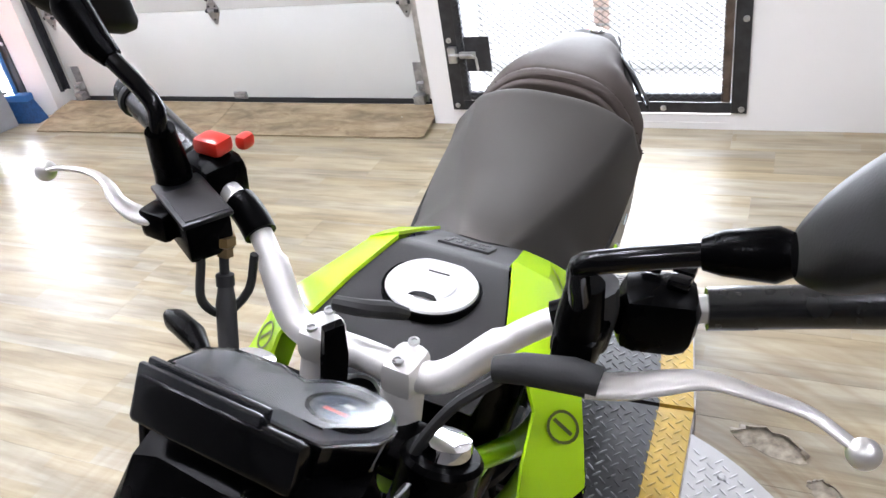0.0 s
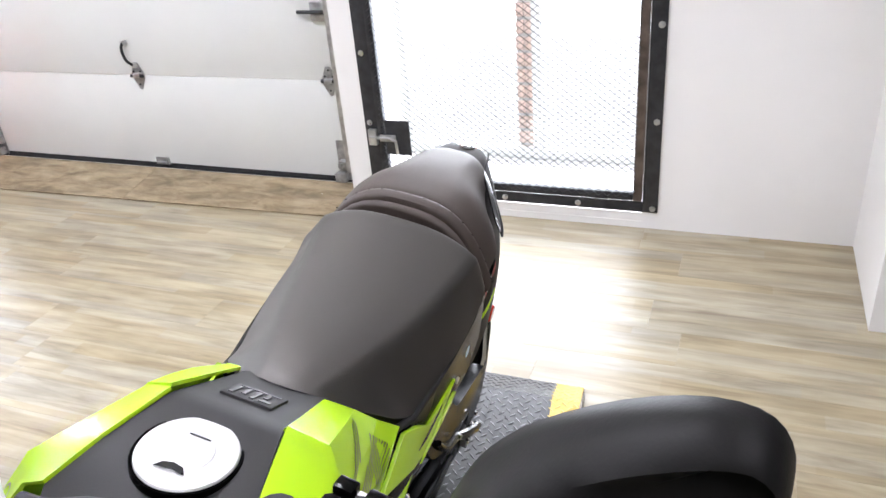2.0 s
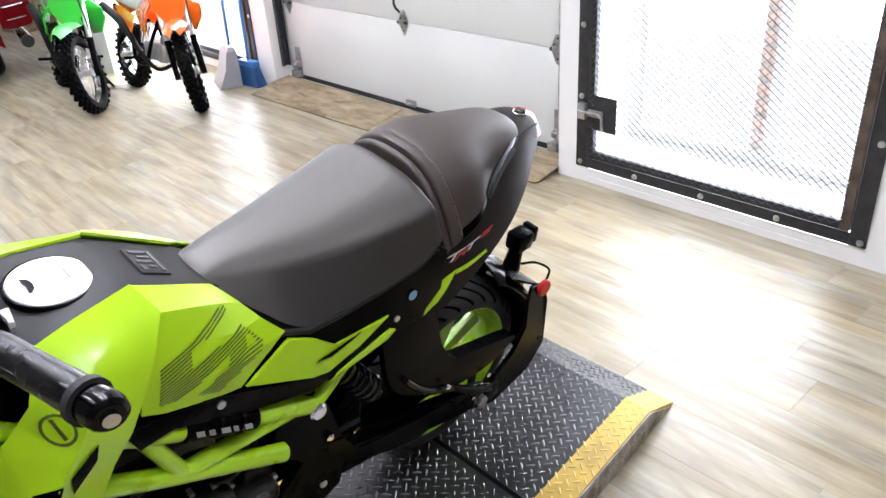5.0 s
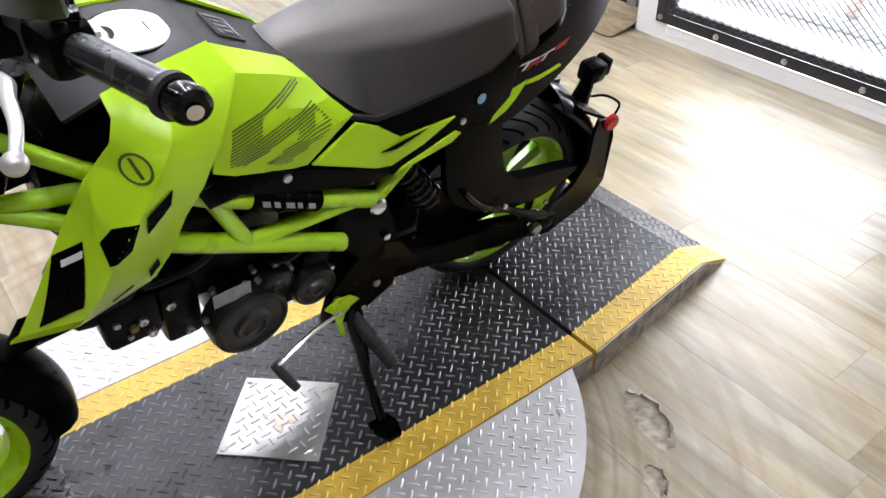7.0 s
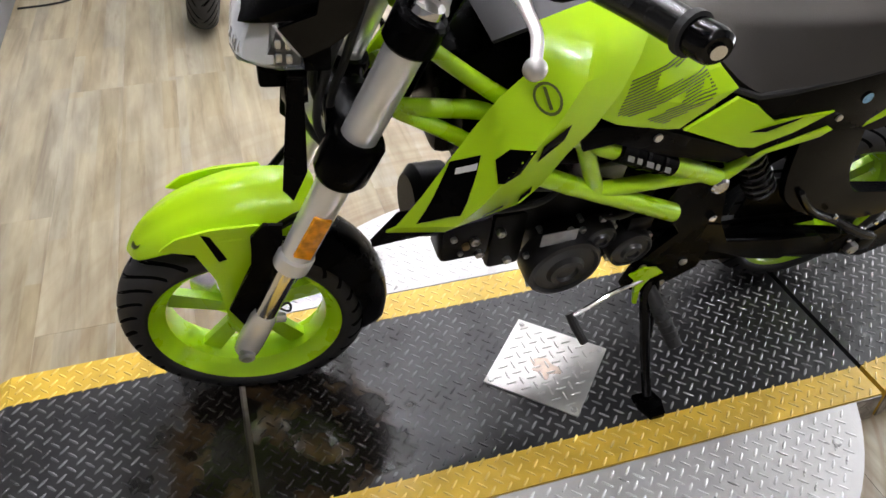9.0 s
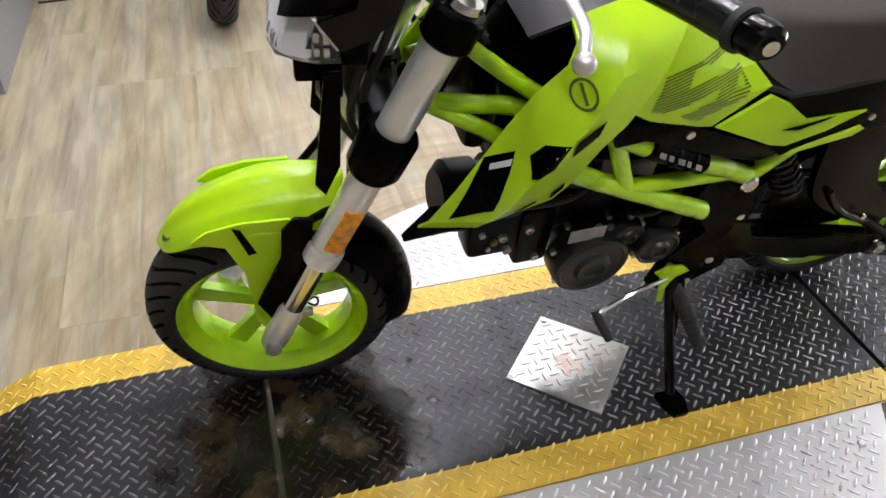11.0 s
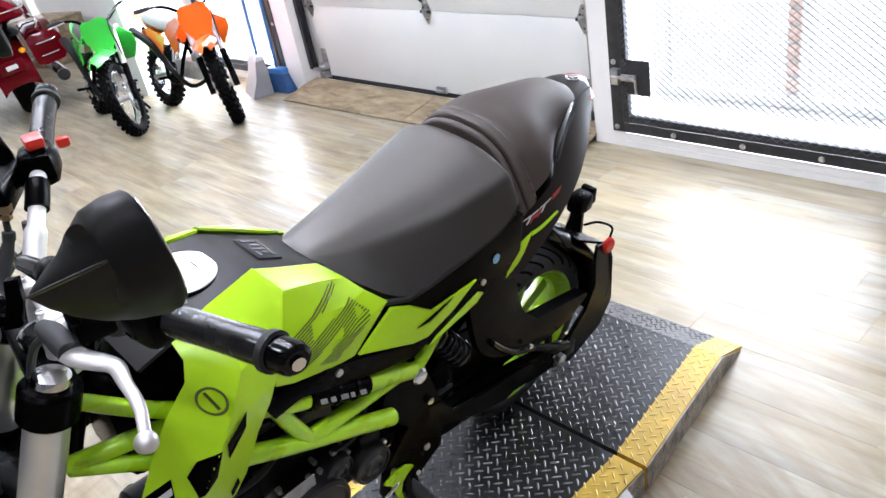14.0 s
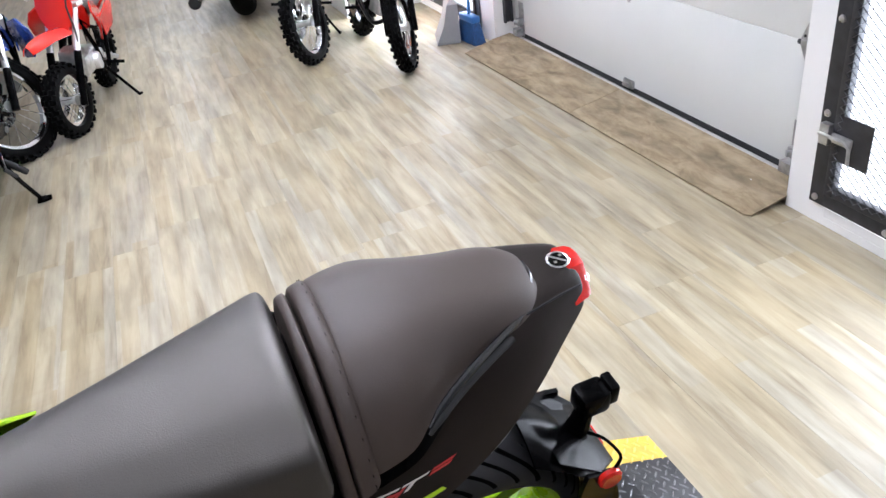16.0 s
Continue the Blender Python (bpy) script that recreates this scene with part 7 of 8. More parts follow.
for k, (x0, y0, y1) in enumerate(((1.0, 0.03, 0.05), (1.02, -0.02, 0.02), (1.0, -0.05, -0.03), (0.98, 0.05, 0.02))):
    sp("loom", tube(bmesh.new(), [(0.985, y0, 0.90), (x0 + 0.03, (y0 + y1) / 2, 0.80), (x0 + 0.05, y1, 0.70), (x0, y1 * 0.5, 0.60)], 0.006, 8, smooth=5), M_RUBBER)


# ---- the other machines ----
def paint(name, c):
    return material(name, c, 0.22, vary=0.06, scale=5, coat=0.6, rough_vary=0.04)


M_KGREEN, M_KORANGE, M_KRED, M_KBLUE, M_KWHITE = paint("green_plastic", (0.05, 0.55, 0.06)), paint("orange_plastic", (0.85, 0.17, 0.015)), paint("red_plastic", (0.62, 0.02, 0.012)), paint("blue_plastic", (0.03, 0.08, 0.35)), paint("white_plastic", (0.78, 0.78, 0.77))
M_WINE = material("wine_red_metallic", (0.085, 0.0012, 0.004), 0.09, 0.0, vary=0.15, scale=6, rough_vary=0.02, spec=0.22)
M_CASE = material("bright_engine_alloy", (0.62, 0.62, 0.62), 0.32, 0.8, vary=0.25, scale=30)
M_TREAD = material("fresh_black_tyre", (0.003, 0.003, 0.003), 0.6, vary=0.2, scale=20, fine=0.3, spec=0.05)
M_SPOKE = material("spoke_steel", (0.7, 0.7, 0.7), 0.25, 1.0)


def spoked_wheel(parent, name, x, r, w, m=None):
    hub = new(name)
    hub.parent = parent
    hub.matrix_basis = m or Matrix.Translation((x, 0, r))
    prof = [(w * 0.5 * math.sin(a), r - w * 0.55 + w * 0.55 * math.cos(a)) for a in np.linspace(-2.0, 2.0, 13)]
    prof.append(prof[0])
    ty = part("tyre", lathe(bmesh.new(), prof, (0, 0, 0), "Y", 48), M_TREAD, hub, "black knobbly tyre", 50)
    v, f = [], []
    n = int(r * 120)
    for i in range(n):
        for k, y in enumerate((-0.42, -0.2, 0.02, 0.24, 0.44)):
            q = 2 * math.pi * (i + 0.5 * (k % 2)) / n
            c, s, b = math.cos(q), math.sin(q), len(v)
            top = r - 0.55 * w + 0.55 * w * math.cos(y * 2.2) + 0.004
            for dr in (-0.008, 0.006):
                for da, dy in ((-0.011, -0.012), (0.011, -0.012), (0.011, 0.012), (-0.011, 0.012)):
                    qq = q + da / r
                    v.append(((top + dr) * math.cos(qq), y * w + dy * 0.75, (top + dr) * math.sin(qq)))
            f += [(b + 4, b + 5, b + 6, b + 7)] + [(b + j, b + (j + 1) % 4, b + 4 + (j + 1) % 4, b + 4 + j) for j in range(4)]
    me = bpy.data.meshes.new("knobbly_tread")
    me.from_pydata(v, [], f)
    me.materials.append(M_TREAD)
    kn = new("knobbly_tread", me)
    kn.parent = ty
    tagged(kn, kind="stuff")
    ri = r - w * 0.95
    part("rim", lathe(bmesh.new(), [(-0.018, ri + 0.012), (-0.016, ri - 0.006), (0.016, ri - 0.006), (0.018, ri + 0.012), (-0.018, ri + 0.012)], (0, 0, 0), "Y", 48), M_CHROME, hub)
    part("hub", lathe(bmesh.new(), [(-0.05, 0.0), (-0.05, 0.028), (-0.03, 0.02), (0.03, 0.02), (0.05, 0.028), (0.05, 0.0)], (0, 0, 0), "Y", 20), M_ZINC, hub)
    for i in range(20):
        q, d, s = 2 * math.pi * i / 20, (0.32 if i % 2 else -0.32), (1 if (i // 2) % 2 else -1)
        part("spoke", tube(bmesh.new(), [(0.024 * math.cos(q), 0.03 * s, 0.024 * math.sin(q)), (ri * math.cos(q + d), 0.0, ri * math.sin(q + d))], 0.0018, 4), M_SPOKE, hub, "", 0)
    part("brake_disc", lathe(bmesh.new(), [(-0.056, 0.05), (-0.056, 0.09), (-0.053, 0.09), (-0.053, 0.05), (-0.056, 0.05)], (0, 0, 0), "Y", 32), M_CHROME, hub)
    return hub


def dirt_bike(front, rear, mat, label, seat_mat, steer=12, lean=8, rf=0.245, rr=0.215):
    """A small off-road motorcycle that leans on its side stand; front, rear: where its tyres touch the floor."""
    f, r = Vector((*front, 0)), Vector((*rear, 0))
    d = (f - r).normalized()
    L = (f - r).length
    m = Matrix.Translation(r) @ Matrix.Rotation(math.atan2(d.y, d.x), 4, "Z") @ Matrix.Rotation(radians(-lean), 4, "X")
    b = empty("dirt_bike", m, label, "dirt bike", "dirt bikes")
    spoked_wheel(b, "rear_wheel", 0, rr, 0.085)
    ax = Vector((-0.50, 0, 0.9)).normalized()
    top = Vector((L - 0.27, 0, 0.65))
    st = Matrix.Translation(top) @ Matrix.Rotation(radians(-steer), 4, ax) @ Matrix.Translation(-top)
    spoked_wheel(b, "front_wheel", L, rf, 0.075, st @ Matrix.Translation((L, 0, rf)))

    def q(name, bm, mt, lab="", turned=False, sm=35):
        for v in bm.verts:
            if v.co.z > 0.245:
                v.co.z = 0.245 + 0.82 * (v.co.z - 0.245)
        if turned:
            bm.transform(st)
        return part(name, bm, mt, b, lab, sm)

    for s in (1, -1):
        q("fork_leg", tube(bmesh.new(), [(L - 0.235, 0.078 * s, 0.74), (L - 0.10, 0.078 * s, 0.45)], 0.017, 12), M_SILVER, "", True)
        q("fork_slider", tube(bmesh.new(), [(L - 0.11, 0.078 * s, 0.47), (L + 0.004, 0.078 * s, rf - 0.03)], 0.020, 12), M_BLK, "", True)
        q("frame_rail", tube(bmesh.new(), [(L - 0.27, 0.03 * s, 0.68), (L - 0.36, 0.09 * s, 0.42), (L - 0.45, 0.10 * s, 0.24), (0.30, 0.10 * s, 0.24), (0.26, 0.10 * s, 0.42), (0.0, 0.09 * s, 0.62)], 0.013, 8, smooth=4), M_BLK)
        q("top_rail", tube(bmesh.new(), [(L - 0.27, 0.03 * s, 0.64), (0.5, 0.07 * s, 0.56), (0.26, 0.09 * s, 0.46)], 0.013, 8), M_BLK)
        q("swingarm", tube(bmesh.new(), [(0.32, 0.07 * s, 0.30), (0.0, 0.075 * s, rr)], 0.015, 8), M_ZINC)
        q("tank_shroud", slab(bmesh.new(), [(x, y * s, z) for x, y, z in ((L - 0.17, 0.15, 0.70), (L - 0.20, 0.175, 0.62), (L - 0.25, 0.16, 0.50), (L - 0.36, 0.13, 0.47), (L - 0.56, 0.09, 0.60), (L - 0.50, 0.08, 0.68), (L - 0.30, 0.11, 0.74))], (0, 0.01 * s, 0), bevel=0.003), mat)
        q("side_plate", slab(bmesh.new(), [(x, y * s, z) for x, y, z in ((0.38, 0.11, 0.58), (0.12, 0.10, 0.63), (-0.02, 0.09, 0.60), (0.10, 0.11, 0.46), (0.32, 0.115, 0.44))], (0, 0.008 * s, 0), bevel=0.003), mat)
        q("foot_peg", tube(bmesh.new(), [(0.36, 0.10 * s, 0.26), (0.36, 0.20 * s, 0.26)], 0.012, 8), M_BLK)
        q("grip", tube(bmesh.new(), [(L - 0.33, 0.24 * s, 0.885), (L - 0.36, 0.34 * s, 0.89)], 0.016, 10), M_RUBBER, "", True)
        q("lever", tube(bmesh.new(), [(L - 0.28, 0.20 * s, 0.88), (L - 0.29, 0.32 * s, 0.875)], 0.005, 6), M_LEVER, "", True)
    q("handlebar", tube(bmesh.new(), [(L - 0.36, -0.34, 0.89), (L - 0.31, -0.17, 0.87), (L - 0.27, -0.06, 0.79), (L - 0.27, 0.06, 0.79), (L - 0.31, 0.17, 0.87), (L - 0.36, 0.34, 0.89)], 0.011, 10, smooth=4), M_BLK, "", True)
    q("fork_clamp", boxes((L - 0.27, L - 0.20, -0.11, 0.11, 0.715, 0.745), bevel=0.008), M_ZINC, "", True)
    q("number_plate", shell(bmesh.new(), [[(L - 0.135 - 1.6 * y * y - 0.10 * (z - 0.6), y, z + 0.25 * abs(y) ** 1.4) for y in np.linspace(-w, w, 7)] for z, w in ((0.84, 0.060), (0.81, 0.088), (0.74, 0.104), (0.68, 0.096), (0.62, 0.070), (0.585, 0.045))], 0.006), mat, "coloured front plate", True)
    q("front_mudguard", shell(bmesh.new(), [[(u, y * w, z - 0.05 * abs(y) ** 2) for y in np.linspace(-1, 1, 7)] for u, z, w in ((L - 0.22, 0.60, 0.05), (L - 0.1, 0.625, 0.075), (L + 0.04, 0.635, 0.078), (L + 0.13, 0.622, 0.06), (L + 0.19, 0.605, 0.028))], 0.005), mat, "", True)
    q("rear_mudguard", shell(bmesh.new(), [[(u, y * w, z - 0.03 * abs(y) ** 2) for y in np.linspace(-1, 1, 7)] for u, z, w in ((0.2, 0.60, 0.07), (0.0, 0.66, 0.075), (-0.15, 0.70, 0.065), (-0.28, 0.73, 0.035))], 0.005), mat)
    q("seat", loft(bmesh.new(), [arch(u, 0, hw, wt, wb, 13) for u, hw, wt, wb in ((L - 0.48, 0.05, 0.70, 0.66), (0.42, 0.075, 0.70, 0.62), (0.2, 0.085, 0.715, 0.64), (0.0, 0.08, 0.735, 0.67), (-0.08, 0.06, 0.735, 0.69))]), seat_mat)
    q("tank", loft(bmesh.new(), [arch(u, 0, hw, wt, wb, 13) for u, hw, wt, wb in ((L - 0.27, 0.05, 0.70, 0.58), (L - 0.36, 0.085, 0.735, 0.56), (L - 0.50, 0.06, 0.705, 0.6))]), mat)
    q("engine", boxes((0.36, 0.66, -0.075, 0.075, 0.25, 0.40), bevel=0.03), M_CASE, "grey alloy engine")
    q("clutch_cover", lathe(bmesh.new(), [(0.07, 0.075), (0.10, 0.07), (0.105, 0.05), (0.105, 0)], (0.45, 0, 0.32), "Y", 24), M_SILVER)
    q("cylinder", boxes((0.58, 0.72, -0.055, 0.055, 0.32, 0.46), bevel=0.02), M_CASE)
    q("exhaust", tube(bmesh.new(), [(0.70, -0.03, 0.36), (0.76, -0.05, 0.28), (0.62, -0.10, 0.22), (0.42, -0.12, 0.32), (0.2, -0.13, 0.50), (-0.1, -0.13, 0.60)], [0.014, 0.014, 0.014, 0.016, 0.028, 0.030], 10, smooth=4), M_ENGINE)
    q("side_stand", tube(bmesh.new(), [(0.40, 0.10, 0.24), (0.36, 0.20, 0.11), (0.34, 0.25, 0.046), (0.31, 0.255, 0.046)], 0.009, 8), M_BLK)
    q("shock", tube(bmesh.new(), [(0.22, 0, 0.35), (0.30, 0, 0.58)], 0.028, 12), M_CHROME)
    q("brake_cable", tube(bmesh.new(), [(L - 0.28, 0.18, 0.87), (L - 0.1, 0.12, 0.80), (L - 0.13, 0.09, 0.55), (L - 0.02, 0.08, rf)], 0.005, 6, smooth=4), M_RUBBER, "", True)
    return b


dirt_bike((-4.353, 2.155), (-5.19, 2.27), M_KGREEN, "bright green and black dirt bike on its side stand", M_SEAT, steer=34)
dirt_bike((-3.805, 2.59), (-4.72, 2.60), M_KORANGE, "orange dirt bike with a grey seat on its stand", M_LABEL, steer=30)
dirt_bike((-4.033, 0.752), (-4.866, 0.935), M_KRED, "red dirt bike on its side stand in the row", M_SEAT, steer=16, rf=0.195, rr=0.185)
dirt_bike((-3.86, 0.50), (-4.84, 0.33), M_KBLUE, "blue dirt bike between the parked machines", M_SEAT, steer=58, rf=0.275)
dirt_bike((-4.75, 0.02), (-5.7, -0.02), M_KGREEN, "green dirt bike at the back of the row", M_SEAT, steer=5)


def touring_bike(x, y, turn):
    """A heavy touring motorcycle, seen from behind; local x runs forward from its rear axle."""
    b = empty("touring_motorcycle", pose(x, y, 0, 0, 0, turn) @ pose(0, 0, 0, -6), "wine red touring motorcycle with panniers and twin exhausts", "motorcycle")
    for nm, u, r, w in (("rear_wheel", 0, 0.32, 0.17), ("front_wheel", 1.6, 0.31, 0.13)):
        hub = new(nm)
        hub.parent = b
        hub.location = (u, 0, r)
        pr = [(w * 0.5 * math.sin(a), r - 0.07 + 0.07 * math.cos(a)) for a in np.linspace(-1.9, 1.9, 13)]
        part("tyre", lathe(bmesh.new(), pr + [pr[0]], (0, 0, 0), "Y", 48), M_TREAD, hub)
        part("rim", lathe(bmesh.new(), [(-0.05, 0.0), (-0.05, 0.20), (0.05, 0.20), (0.05, 0.0)], (0, 0, 0), "Y", 32), M_CHROME, hub)
    def tp(name, bm, mat, parent, lab="", sm=35):
        for v in bm.verts:
            if v.co.z > 0.34:
                v.co.z = 0.34 + 0.76 * (v.co.z - 0.34)
        return part(name, bm, mat, parent, lab, sm)

    tp("rear_fender", shell(bmesh.new(), [[(0.36 * math.cos(radians(a)) * 1.05, yy * 0.14, 0.33 + 0.37 * math.sin(radians(a)) - 0.05 * abs(yy) ** 3) for yy in np.linspace(-1, 1, 9)] for a in np.linspace(80, 186, 14)], 0.006), M_WINE, b, "wine red rear fender")
    for s in (1, -1):
        bag = loft(bmesh.new(), [[(u, s * (0.17 + 0.235 * (0.5 + 0.5 * a)) * 1.0, 0.36 + h * (0.5 + 0.5 * c)) for a, c in ((-1, -0.8), (-0.4, -1), (0.6, -0.95), (0.95, -0.5), (1, 0.5), (0.8, 0.95), (-0.6, 1), (-1, 0.8))] for u, h in ((-0.36, 0.22), (-0.34, 0.30), (-0.2, 0.36), (0.2, 0.37), (0.30, 0.32), (0.33, 0.24))])
        g = tp("pannier", bag, M_WINE, b, "wine red hard pannier", 40)
        tp("lid_trim", tube(bmesh.new(), [(0.3, 0.405 * s, 0.60), (-0.2, 0.41 * s, 0.595), (-0.35, 0.36 * s, 0.57), (-0.365, 0.22 * s, 0.57)], 0.008, 8, smooth=4), M_CHROME, g, "chrome trim line")
        tp("lid_trim", tube(bmesh.new(), [(0.28, 0.41 * s, 0.47), (-0.2, 0.415 * s, 0.465), (-0.345, 0.37 * s, 0.45), (-0.37, 0.22 * s, 0.45)], 0.006, 8, smooth=4), M_CHROME, g)
        tp("bag_rail", tube(bmesh.new(), [(0.26, 0.30 * s, 0.755), (-0.2, 0.31 * s, 0.75), (-0.33, 0.27 * s, 0.70)], 0.009, 8, smooth=4), M_CHROME, g)
        tp("exhaust", tube(bmesh.new(), [(0.9, 0.20 * s, 0.24), (0.4, 0.27 * s, 0.25), (-0.42, 0.29 * s, 0.27), (-0.47, 0.29 * s, 0.27)], [0.03, 0.05, 0.05, 0.046], 20), M_CHROME, b, "chrome exhaust with a black tip")
        tp("exhaust_tip", tube(bmesh.new(), [(-0.46, 0.29 * s, 0.27), (-0.485, 0.29 * s, 0.27)], [0.047, 0.040], 20), M_GAP, b)
        tp("turn_signal", lathe(bmesh.new(), [(-0.03, 0.0), (-0.026, 0.022), (0.0, 0.026), (0.02, 0.0)], (-0.38, 0.12 * s, 0.57), "X", 18), M_ORANGE, b, "orange turn signal")
        tp("engine_guard", tube(bmesh.new(), [(1.1, 0.10 * s, 0.55), (1.12, 0.38 * s, 0.45), (1.1, 0.36 * s, 0.25), (1.05, 0.1 * s, 0.2)], 0.018, 10, smooth=4), M_CHROME, b)
        tp("lower_fairing", slab(bmesh.new(), [(1.15, 0.30 * s, 0.75), (1.05, 0.32 * s, 0.40), (1.2, 0.33 * s, 0.40), (1.3, 0.28 * s, 0.7)], (0, 0.04 * s, 0), bevel=0.01), M_WINE, b)
    trunk = tp("trunk", loft(bmesh.new(), [arch(u, 0, hw, wt, wb, 15, p=4.0) for u, hw, wt, wb in ((-0.44, 0.20, 1.02, 0.90), (-0.40, 0.25, 1.08, 0.87), (-0.15, 0.27, 1.10, 0.86), (-0.02, 0.24, 1.09, 0.88), (0.02, 0.18, 1.04, 0.92))]), M_WINE, b, "wine red top case", 40)
    tp("trunk_trim", tube(bmesh.new(), [(0.0, 0.262, 0.935), (-0.2, 0.272, 0.93), (-0.40, 0.252, 0.93), (-0.445, 0.15, 0.935), (-0.45, 0.0, 0.94), (-0.445, -0.15, 0.935), (-0.40, -0.252, 0.93), (-0.2, -0.272, 0.93), (0.0, -0.262, 0.935)], 0.009, 8, smooth=3), M_CHROME, trunk, "chrome trim line")
    tp("trunk_rack", tube(bmesh.new(), [(-0.30, 0.10, 0.78), (-0.34, 0.12, 0.885), (-0.10, 0.12, 0.885), (-0.06, 0.10, 0.78)], 0.012, 8), M_BLK, b)
    tp("trunk_rack", tube(bmesh.new(), [(-0.30, -0.10, 0.78), (-0.34, -0.12, 0.885), (-0.10, -0.12, 0.885), (-0.06, -0.10, 0.78)], 0.012, 8), M_BLK, b)
    tp("tail_lamp", boxes((-0.37, -0.31, -0.06, 0.06, 0.60, 0.66), bevel=0.015), M_RED, b, "red tail lamp")
    tp("plate_panel", boxes((-0.40, -0.375, -0.09, 0.09, 0.40, 0.52), bevel=0.006), M_WINE, b)
    tp("plate_mark", boxes((-0.405, -0.401, -0.04, 0.04, 0.44, 0.48)), M_GREYTXT, b, "", 0)
    tp("seat", loft(bmesh.new(), [arch(u, 0, hw, wt, wb, 13) for u, hw, wt, wb in ((-0.32, 0.10, 0.76, 0.70), (-0.2, 0.17, 0.80, 0.70), (0.1, 0.18, 0.80, 0.69), (0.2, 0.19, 0.75, 0.66), (0.6, 0.17, 0.72, 0.64), (0.8, 0.10, 0.76, 0.66))]), M_BLK, b, "black leather seat")
    tp("tank", loft(bmesh.new(), [arch(u, 0, hw, wt, wb, 13) for u, hw, wt, wb in ((0.75, 0.10, 0.80, 0.66), (0.95, 0.17, 0.90, 0.66), (1.2, 0.16, 0.93, 0.68), (1.3, 0.10, 0.90, 0.72))]), M_WINE, b)
    tp("fairing", loft(bmesh.new(), [[(u, yy * hw, z + h * zz) for yy, zz in ((-1, 0), (-0.8, 0.8), (0, 1), (0.8, 0.8), (1, 0), (0.7, -0.8), (0, -1), (-0.7, -0.8))] for u, hw, z, h in ((1.30, 0.36, 1.02, 0.16), (1.45, 0.34, 1.02, 0.18), (1.60, 0.22, 1.0, 0.13))]), M_WINE, b)
    tp("engine", boxes((0.55, 1.1, -0.16, 0.16, 0.22, 0.62), bevel=0.05), M_CHROME, b)
    tp("fork", boxes((1.42, 1.50, -0.12, 0.12, 0.35, 0.95), bevel=0.03), M_CHROME, b)
    tp("handlebar", tube(bmesh.new(), [(1.0, -0.42, 1.05), (1.2, -0.25, 1.12), (1.3, 0, 1.08), (1.2, 0.25, 1.12), (1.0, 0.42, 1.05)], 0.016, 10, smooth=4), M_CHROME, b)
    tp("side_stand", tube(bmesh.new(), [(0.7, 0.16, 0.2), (0.66, 0.30, 0.047)], 0.014, 8), M_BLK, b)
    return b


touring_bike(-5.97, 2.03, 168)

# a sibling machine in white, in the row
M_WPAINT = material("white_fairing_paint", (0.52, 0.52, 0.51), 0.18, vary=0.05, scale=4, coat=0.7)
white = copy_thing(bike, Matrix.Translation((-3.68, 0.315, 0.0)) @ Matrix.Rotation(radians(2), 4, "Z") @ Matrix.Rotation(radians(-LEAN_DEG), 4, "X"))
tagged(white, "white and black small naked motorcycle on its side stand", "motorcycle")
wing = []
for q in np.linspace(44, 84, 13):
    hw = float(np.interp(q, (44, 48, 56, 70, 84), (0.060, 0.088, 0.108, 0.116, 0.110)))
    wing.append([(1.212 + rr * math.cos(radians(q)), hw * y, 0.238 + rr * math.sin(radians(q))) for y in np.linspace(-1, 1, 21) for rr in (float(np.interp(q, (44, 60, 84), (0.250, 0.266, 0.276))) - 0.070 * abs(y) ** 2.4 + 0.008 * max(0, 1 - (abs(y) / 0.3) ** 2),)])
wing_bm = shell(bmesh.new(), wing, 0.004)
wing_bm.transform(STEER @ LOW)
wing_mesh = bpy.data.meshes.new("winged_mudguard")
wing_bm.to_mesh(wing_mesh)
wing_bm.free()
wing_mesh.shade_smooth()
wing_mesh.materials.append(M_WPAINT)
for ob in white.children_recursive:
    if ob.data and ob.data.materials and ob.data.materials[0] == M_GREEN:
        ob.material_slots[0].link = "OBJECT"
        ob.material_slots[0].material = M_WPAINT
    elif ob.data and ob.data.materials and ob.data.materials[0] == M_GREENRIM:
        ob.material_slots[0].link = "OBJECT"
        ob.material_slots[0].material = M_BLK
for ob in white.children:
    if ob.name.startswith("front_mudguard"):
        ob.data = wing_mesh

# ---- dustpan, broom, crate ----
M_PAN = material("grey_plastic", (0.30, 0.31, 0.33), 0.4, vary=0.1, scale=10)
M_BROOM = material("blue_bristles", (0.015, 0.07, 0.20), 0.6, vary=0.3, scale=60, fine=0.6)
M_POLE = material("blue_handle", (0.04, 0.16, 0.42), 0.3, vary=0.1)
pan = empty("dustpan", pose(-4.18, 3.02, 0, 0, 0, -18), "grey upright lobby dustpan with a blue handle", "dustpan")
bm = loft(bmesh.new(), [[(-0.13, -0.075, 0.003), (0.13, -0.075, 0.003), (0.13, 0.075, 0.003), (-0.13, 0.075, 0.003)], [(-0.13, -0.02, 0.12), (0.13, -0.02, 0.12), (0.13, 0.075, 0.12), (-0.13, 0.075, 0.12)], [(-0.115, 0.01, 0.24), (0.115, 0.01, 0.24), (0.115, 0.075, 0.24), (-0.115, 0.075, 0.24)], [(-0.09, 0.03, 0.265), (0.09, 0.03, 0.265), (0.09, 0.07, 0.265), (-0.09, 0.07, 0.265)]])
part("scoop", bm, M_PAN, pan, "", 25)
part("handle", tube(bmesh.new(), [(0.0, 0.055, 0.24), (0.03, 0.06, 0.6), (0.05, 0.065, 0.95)], 0.011, 10), M_POLE, pan, "blue handle")
broom = empty("broom", pose(-4.03, 3.12, 0, 0, 0, 5), "blue broom leaning on the wall", "broom")
